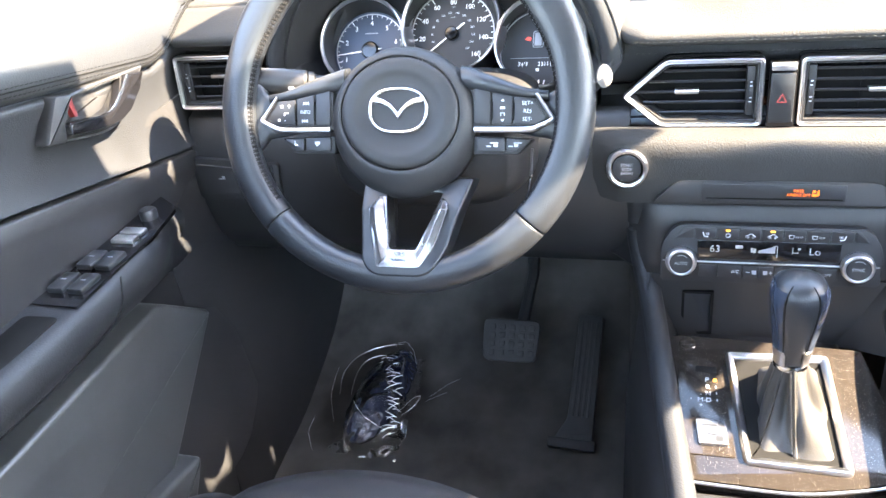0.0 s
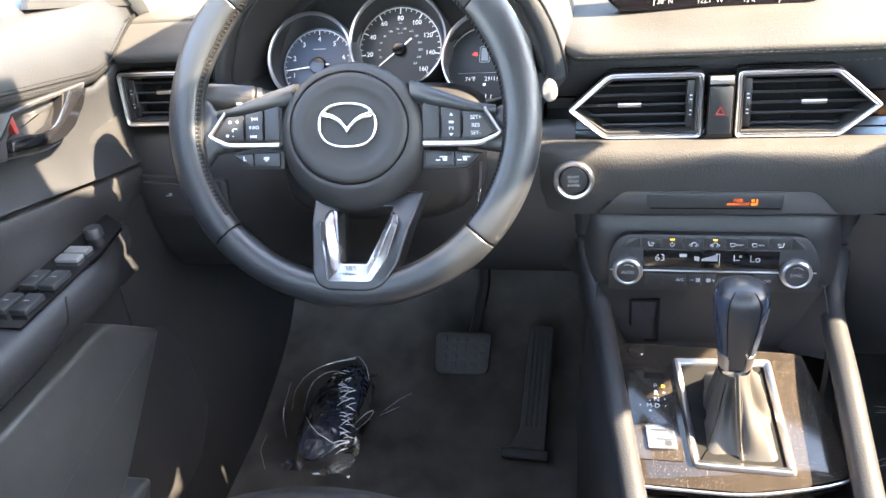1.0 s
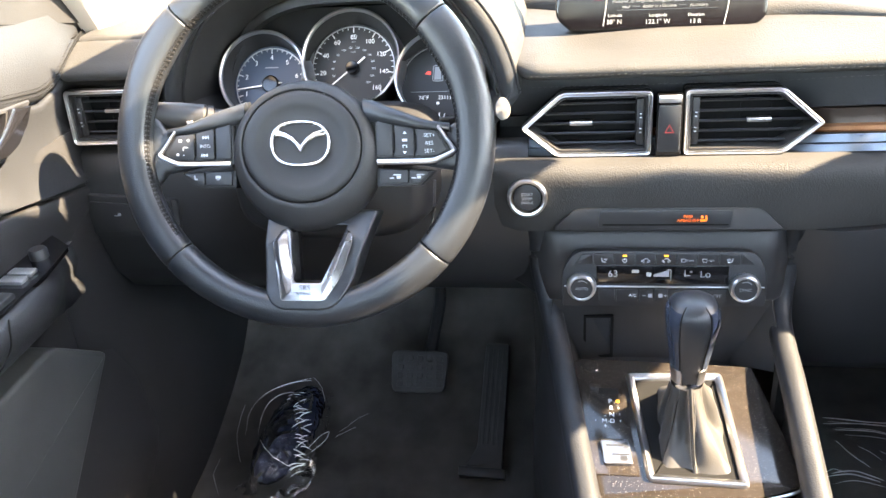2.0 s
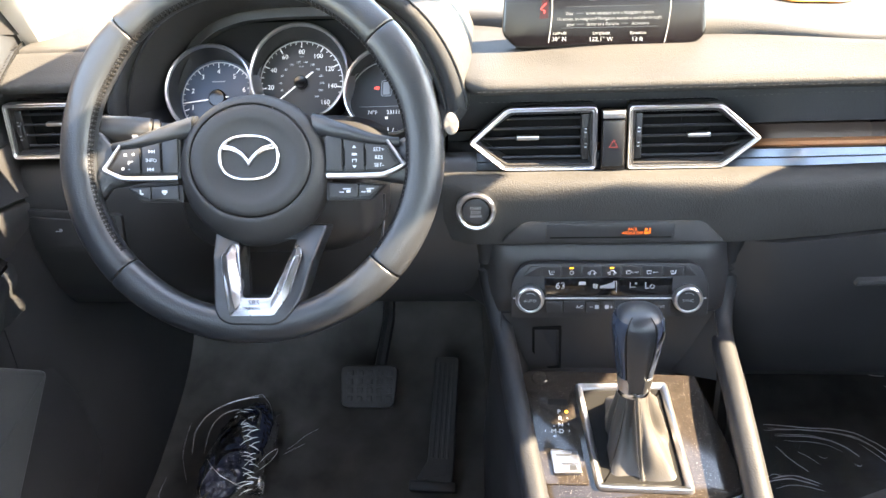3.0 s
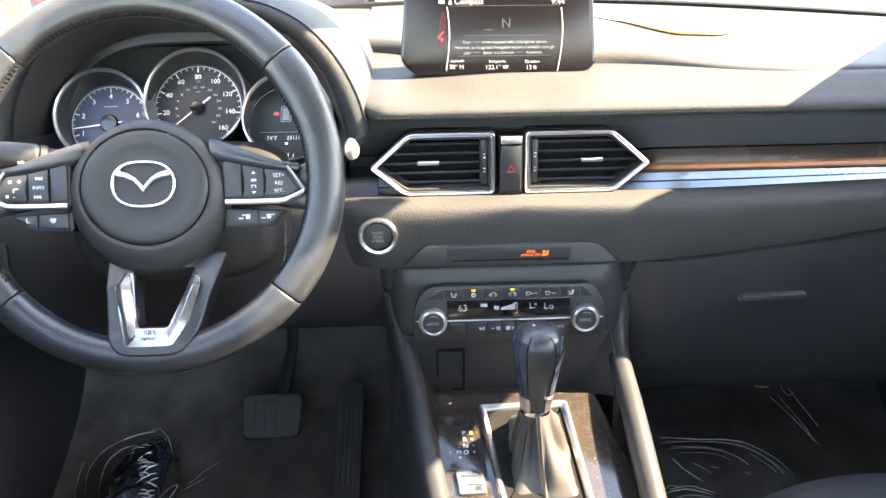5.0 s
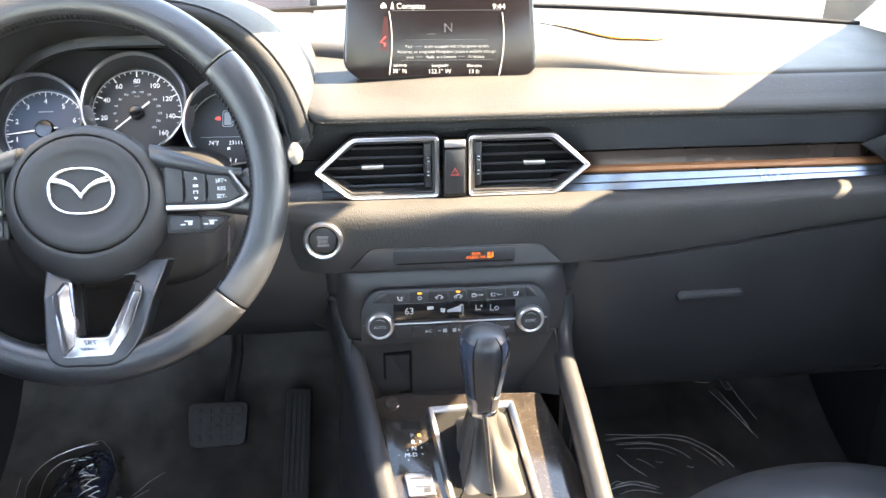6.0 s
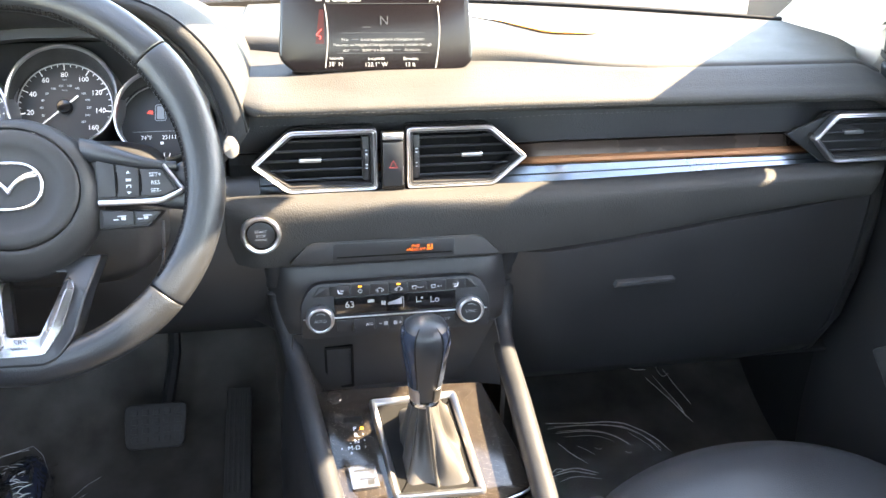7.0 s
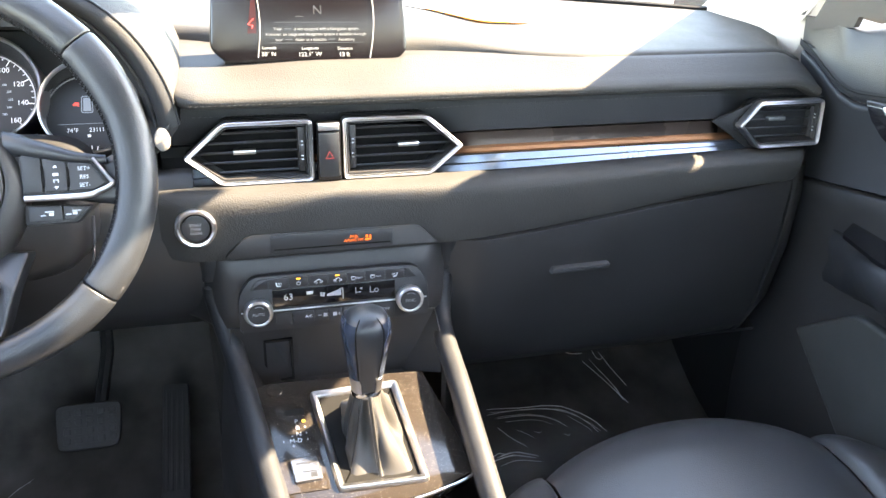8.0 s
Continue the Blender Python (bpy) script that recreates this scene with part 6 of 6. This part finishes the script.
    pocket = part("map_pocket", plate(face, -0.004, 0.041, 0.006, m=pm, steps=4), POCKET, d, "dark grey moulded map pocket", 50)
    bin_ = rounded([(-0.104, 0.268), (-0.205, 0.287), (-0.32, 0.345), (-0.46, 0.36), (-0.46, 0.07), (-0.19, 0.06), (-0.150, 0.205)], [0.012, 0.02, 0.03, 0.02, 0.02, 0.03, 0.02], 5)
    part("bin", plate(bin_, -0.004, 0.060, 0.007, m=pm, steps=4), POCKET, pocket, "", 50)
    # quarter trim in front of the window, and the window frame
    tri = [(0.285, 0.735), (0.02, 0.79), (0.06, 0.86), (0.12, 0.90)] if side < 0 else [(0.204, 0.742), (0.135, 0.757), (0.122, 0.760), (0.117, 0.774), (0.060, 0.778), (0.060, 0.93), (0.085, 0.93), (0.175, 0.80)]
    part("corner_trim", plate(tri if side < 0 else tri[::-1], -0.004, 0.004, 0.0, m=Matrix(((0, 0, side * -1, side * (0.700 - inward)), (1, 0, 0, 0), (0, 1, 0, 0), (0, 0, 0, 1)))), PLASTIC, d)
    part("window_frame", tube([(side * 0.715, 0.30, 0.755), (side * 0.700, 0.17, 0.93), (side * 0.655, 0.0, 1.09), (side * 0.620, -0.16, 1.19), (side * 0.605, -0.45, 1.225)], 0.016, 8), PLASTIC, d)
    return d


door(-1, "black leatherette car door with armrest and window switches, closed")
door(1, "black leatherette passenger door with chrome handle, closed")

# ---------------------------------------------------------------- seats
def seat(cx, front, z, label):
    s = thing("car_seat", (cx, front - 0.25, 0.0), label, "car seat", "front seats")

    def cushion(x0, x1, crown, lip):
        rows = []
        for i in range(21):
            u = i / 20
            x = x0 + (x1 - x0) * u
            w = math.sin(math.pi * u) ** 0.5 if 0 < u < 1 else 0.0
            g = abs((x - cx) / 0.27)
            yf = front - 0.085 * g ** 2.2
            row = []
            for y, dz in [(yf - 0.015, -0.16), (yf - 0.003, -0.09), (yf, -0.06), (yf - 0.006, -0.034), (yf - 0.020, -0.014), (yf - 0.045, -0.003), (yf - 0.09, 0.0), (yf - 0.2, -0.010), (yf - 0.35, -0.03), (yf - 0.50, -0.04)]:
                row.append((x, y, z + dz + crown * w - 0.010 * (1 - w) - lip * g ** 2))
            rows.append(row)
        return sheet(rows, 0.02)
    part("cushion", cushion(cx - 0.172, cx + 0.172, 0.008, 0.035), SEAT, s, "", 70)
    for e in (-1, 1):
        a, b = sorted((cx + e * 0.175, cx + e * 0.262))
        part("bolster", cushion(a, b, 0.010, 0.035), SEAT, s, "", 70)
    part("seat_base", box((cx - 0.22, front - 0.50, 0.03), (cx + 0.22, front - 0.06, z - 0.12), 0.02), PLASTIC, s)


seat(-0.385, -0.118, 0.314, "black leather driver seat cushion, empty")
seat(0.390, -0.040, 0.338, "black leather passenger seat cushion with seamed bolster, empty")

# ---------------------------------------------------------------- footwells
bp = thing("brake_pedal", pose(-0.345, 0.335, 0.143, 48, 0, 0) @ Matrix.Diagonal((1.25, 1.28, 1.0, 1)), "worn black rubber brake pedal with dimpled pad", "pedal", "pedals")
pad_shape = rounded([(-0.036, -0.028), (0.034, -0.028), (0.038, 0.026), (-0.038, 0.026)], 0.010, 4)
local("pad", plate(pad_shape, -0.010, 0.0, 0.003), RUBBER, bp)
for k in range(5):
    for j in range(4):
        local("stud", box((-0.029 + 0.013 * k, -0.021 + 0.011 * j, -0.001), (-0.021 + 0.013 * k, -0.0135 + 0.011 * j, 0.0016), 0.001), RUBBER, bp)
local("arm", tube([(0.012, 0.02, -0.012), (0.02, 0.09, -0.03), (0.02, 0.24, 0.0)], 0.008, 8), PLASTIC, bp)
gp = thing("accelerator_pedal", pose(-0.224, 0.285, 0.098, 38, 0, -3), "long black floor-hinged accelerator pedal with grooves", "pedal", "pedals")
shape = rounded([(-0.036, -0.086), (0.024, -0.086), (0.024, -0.070), (0.020, 0.118), (-0.018, 0.118), (-0.018, -0.052)], 0.005, 3)
local("pad", plate(shape, -0.012, 0.0, 0.003), RUBBER, gp)
for k in range(4):
    local("rib", box((-0.0125 + 0.0078 * k, -0.048, -0.001), (-0.0085 + 0.0078 * k, 0.108, 0.0020), 0.0008), RUBBER, gp)
local("hinge", box((-0.044, -0.099, -0.016), (0.030, -0.083, 0.003), 0.003), PLASTIC, gp)


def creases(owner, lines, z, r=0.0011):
    """Highlights along the film's folds, drawn as thin near-white rods."""
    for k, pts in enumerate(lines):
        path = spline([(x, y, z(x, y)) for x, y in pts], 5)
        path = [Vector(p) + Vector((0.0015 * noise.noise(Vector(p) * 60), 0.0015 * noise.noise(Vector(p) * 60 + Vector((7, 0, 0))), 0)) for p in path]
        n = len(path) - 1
        part("glint", tube(path, [r * (0.25 + 0.75 * math.sin(math.pi * i / n) ** 0.5) * (0.8 + 0.4 * noise.noise(Vector((i * 0.7, k, 3)))) for i in range(n + 1)], 6), FILM_GLINT, owner)


PX, PY, PZ = -0.545, 0.235, 0.088


def over_parcel(x, y):
    d = 1 - ((x - PX - 0.13 * (y - PY)) / 0.045) ** 2 - ((y - PY) / 0.108) ** 2
    return 0.056 + 0.25 * max(0.0, y - 0.25) + 0.062 * max(0.0, d) ** 0.5


wb = thing("wrapped_parcel", (PX, PY, 0.05), "dark blue parcel in crinkled clear film on the driver floor", "parcel")
rows = []
for i in range(33):
    v = i / 32 * 2 - 1
    row = []
    for j in range(40):
        a = j / 40 * 2 * math.pi
        r = max(0.02, (1 - abs(v) ** 2.6)) ** 0.5
        n = 0.0035 * noise.noise(Vector((math.cos(a) * 4, math.sin(a) * 4, v * 9))) + 0.002 * noise.noise(Vector((math.cos(a) * 11, math.sin(a) * 11, v * 26)))
        row.append((PX + (0.041 * r + n) * math.cos(a) + 0.013 * v, PY + 0.100 * v, PZ + (0.026 * r + n) * math.sin(a) + 0.012 * v))
    rows.append(row)
part("parcel", loft(rows, close_u=True, cap=True), mat("dark_blue_packing", (0.020, 0.024, 0.040), 0.20, bump=1.0, scale=130, kind="leather"), wb, "dark blue crinkled packing", 120)
rows = []
for i in range(70):
    u = i / 69
    row = []
    for j in range(50):
        v = j / 49
        x = (-0.605 + 0.055 * u) * (1 - v) + (-0.490 - 0.010 * u) * v + 0.008 * noise.noise(Vector((u * 6, v * 6, 3)))
        y = 0.130 + 0.225 * u - 0.01 * v + 0.012 * noise.noise(Vector((u * 5, v * 5, 8)))
        row.append((x, y, over_parcel(x, y) + 0.008 * (1 - abs(noise.noise(Vector((x * 30, y * 30, 4)))) * 2) ** 2))
    rows.append(row)
part("film", loft(rows), WRAP_THIN, wb, "crinkled clear plastic film", 180)
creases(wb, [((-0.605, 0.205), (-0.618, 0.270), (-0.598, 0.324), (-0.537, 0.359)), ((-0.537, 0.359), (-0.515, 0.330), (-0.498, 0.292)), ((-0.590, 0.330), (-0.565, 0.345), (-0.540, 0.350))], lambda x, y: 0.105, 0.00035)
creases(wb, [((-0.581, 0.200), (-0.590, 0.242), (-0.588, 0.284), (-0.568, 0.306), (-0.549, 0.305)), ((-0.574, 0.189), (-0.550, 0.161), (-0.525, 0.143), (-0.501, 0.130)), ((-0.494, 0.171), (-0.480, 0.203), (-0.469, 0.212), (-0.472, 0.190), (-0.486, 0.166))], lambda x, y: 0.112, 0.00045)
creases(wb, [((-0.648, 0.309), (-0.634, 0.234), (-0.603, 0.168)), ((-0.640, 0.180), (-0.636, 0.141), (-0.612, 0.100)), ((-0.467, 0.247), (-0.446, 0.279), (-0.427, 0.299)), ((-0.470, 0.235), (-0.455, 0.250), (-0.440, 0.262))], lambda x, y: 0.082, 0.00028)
# band of short near-white rods for the glints down the parcel's side
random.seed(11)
glint_strokes = []
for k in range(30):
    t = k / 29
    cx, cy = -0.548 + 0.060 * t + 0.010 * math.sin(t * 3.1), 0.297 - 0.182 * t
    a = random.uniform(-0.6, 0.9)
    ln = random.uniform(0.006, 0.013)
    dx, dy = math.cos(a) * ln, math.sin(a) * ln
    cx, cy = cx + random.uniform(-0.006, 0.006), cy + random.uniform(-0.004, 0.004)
    glint_strokes.append(((cx - dx, cy - dy), (cx - dx * 0.2, cy + 0.003), (cx + dx, cy + dy)))
creases(wb, glint_strokes, lambda x, y: 0.119, 0.0007)

pf = thing("plastic_film", (0.40, 0.28, 0.06), "crumpled clear plastic film on the passenger floor", "plastic film")


def film_z(x, y):
    return 0.066 + 0.004 * noise.noise(Vector((x * 14, y * 14, 2)))


rows = []
for i in range(70):
    u = i / 69
    row = []
    for j in range(70):
        v = j / 69
        x, y = 0.215 + 0.275 * v, 0.14 + 0.20 * u * (1 - 0.5 * v * v)
        r = math.hypot(x - 0.33, (y - 0.02) * 1.5) + 0.02 * noise.noise(Vector((x * 8, y * 8, 5)))
        row.append((x, y, film_z(x, y) - 0.006 + 0.006 * math.sin(r * 120) ** 2))
    rows.append(row)
part("film", loft(rows), WRAP, pf, "", 180)
creases(pf, [((0.286, 0.332), (0.344, 0.325), (0.410, 0.317), (0.451, 0.281), (0.470, 0.231)), ((0.284, 0.317), (0.349, 0.319), (0.413, 0.305), (0.441, 0.273), (0.455, 0.235)), ((0.297, 0.304), (0.356, 0.301), (0.391, 0.284), (0.409, 0.257)), ((0.269, 0.207), (0.300, 0.215), (0.335, 0.198)), ((0.262, 0.200), (0.295, 0.208), (0.330, 0.194)), ((0.292, 0.279), (0.306, 0.251), (0.325, 0.222))], lambda x, y: 0.076, 0.0011)
creases(pf, [((0.488, 0.393), (0.503, 0.33), (0.516, 0.258)), ((0.503, 0.396), (0.513, 0.311), (0.511, 0.267)), ((0.531, 0.416), (0.531, 0.359), (0.536, 0.305)), ((0.469, 0.428), (0.482, 0.419), (0.499, 0.419)), ((0.52, 0.425), (0.521, 0.393), (0.536, 0.402))], lambda x, y: 0.109, 0.0010)
creases(pf, [((0.292, 0.326), (0.350, 0.322), (0.405, 0.311), (0.444, 0.277), (0.462, 0.238)), ((0.300, 0.311), (0.352, 0.309), (0.385, 0.296)), ((0.310, 0.296), (0.360, 0.292), (0.388, 0.272)), ((0.420, 0.292), (0.438, 0.262), (0.447, 0.240)), ((0.270, 0.190), (0.300, 0.199), (0.338, 0.186)), ((0.262, 0.212), (0.275, 0.220), (0.290, 0.214)), ((0.350, 0.262), (0.358, 0.256), (0.363, 0.259)), ((0.398, 0.246), (0.404, 0.240), (0.408, 0.244)), ((0.262, 0.356), (0.268, 0.360), (0.276, 0.358)), ((0.322, 0.270), (0.333, 0.262), (0.346, 0.243))], lambda x, y: 0.073, 0.0006)

# ---------------------------------------------------------------- loose paper on the dashboard
pp = thing("paper_sheet", (0.26, 0.40, 0.735), "white paper sheet with orange edge lying on the dashboard", "paper")
near = spline([(0.165, 0.530), (0.207, 0.462), (0.229, 0.415), (0.254, 0.375), (0.285, 0.368), (0.318, 0.366), (0.356, 0.409), (0.392, 0.455)], 4)
rows = []
for k, (x, y) in enumerate(near):
    u = k / (len(near) - 1)
    fx, fy = 0.165 + 0.235 * u, 0.545 - 0.03 * u
    rows.append([(x + (fx - x) * v, y + (fy - y) * v, 0.7272 + 0.0012 * math.sin(u * 6) * (1 - v)) for v in [j / 8 for j in range(9)]])
part("sheet", sheet(rows, 0.0006), PAPER, pp)
part("orange_edge", tube([Vector(r[0]) + Vector((0, -0.0008, 0.0004)) for r in rows[3:22]], [0.0007 + 0.0011 * math.sin(math.pi * k / 18) for k in range(19)], 5), ORANGE_CARD, pp, "orange printed edge")

# ---------------------------------------------------------------- parked cars beyond the windscreen
def parked(x, y, turn, paint, label):
    c = thing("parked_car", pose(x, y, -0.42, 0, 0, turn), label, "car", "parked cars")
    L = [(-2.2, 0.55), (-2.15, 0.80), (-1.9, 0.95), (-1.1, 1.00), (-0.45, 1.42), (0.2, 1.50), (1.1, 1.46), (1.75, 1.08), (2.15, 1.02), (2.22, 0.75), (2.2, 0.45)]

    def shell(w0, w1, lo):
        rows = []
        for yy, zz in L:
            w = w0 * (1 - 0.12 * (abs(yy) / 2.2) ** 3)
            up = w1 if zz > 1.1 else w * 0.97
            zm = min(zz, 0.98)
            rows.append([(-w * 0.98, yy, lo), (-w, yy, 0.6 if zz > 0.6 else zz * 0.9), (-w * 0.99, yy, zm - 0.02), (-up, yy, zz - 0.03), (-up * 0.85, yy, zz), (up * 0.85, yy, zz), (up, yy, zz - 0.03), (w * 0.99, yy, zm - 0.02), (w, yy, 0.6 if zz > 0.6 else zz * 0.9), (w * 0.98, yy, lo)])
        return loft(rows, close_u=True, cap=True)
    local("body", shell(0.90, 0.66, 0.22), paint, c, "", 40)
    for s in (-1, 1):
        for a, b in ((-0.55, 0.30), (0.36, 1.25)):
            q = [(a, 1.02), (b, 1.02), (b - 0.12, 1.40), (a + 0.25 if a < 0 else a, 1.40)]
            local("side_window", plate(q if s > 0 else q[::-1], 0.0, 0.02, m=Matrix(((0, 0, s, s * 0.80), (1, 0, 0, 0), (0, 1, 0, 0), (0, 0, 0, 1))) @ pose(0, 0, 0, -20, 0, 0) @ Matrix.Translation((0, -0.03, 0.31))), GLOSS, c)
        for yy in (-1.35, 1.35):
            tyre = local("wheel", lathe([(0.20, -0.1), (0.32, -0.1), (0.33, -0.07), (0.33, 0.07), (0.32, 0.1), (0.20, 0.1)], 28, m=Matrix.Translation((s * 0.80, yy, 0.33)) @ pose(0, 0, 0, 0, 90, 0)), RUBBER, c)
            local("rim", lathe([(0.0, s * 0.09), (0.08, s * 0.085), (0.20, s * 0.07), (0.21, s * 0.095)], 20, m=Matrix.Translation((s * 0.80, yy, 0.33)) @ pose(0, 0, 0, 0, 90, 0)), SILVER, tyre)
        local("headlight", box((s * 0.55 - 0.2, -2.2, 0.66), (s * 0.55 + 0.2, -2.05, 0.80), 0.04), BRIGHT, c)
    local("windscreen", sheet([[(-0.68, -1.08, 1.03), (0.68, -1.08, 1.03)], [(-0.60, -0.48, 1.44), (0.60, -0.48, 1.44)]], 0.02), GLOSS, c)


parked(-2.6, 8.5, 4, mat("red_car_paint", (0.35, 0.02, 0.02), 0.25, coat=0.8), "red car parked facing the windscreen")
parked(0.4, 8.6, -2, mat("white_car_paint", (0.7, 0.7, 0.7), 0.25, coat=0.8), "white car parked facing the windscreen")
parked(3.2, 11.3, 3, mat("dark_car_paint", (0.03, 0.035, 0.045), 0.2, coat=0.8), "dark grey car parked facing the windscreen")
parked(6.2, 11.5, 0, mat("silver_car_paint", (0.4, 0.41, 0.42), 0.25, 0.6, coat=0.8), "silver car parked facing the windscreen")
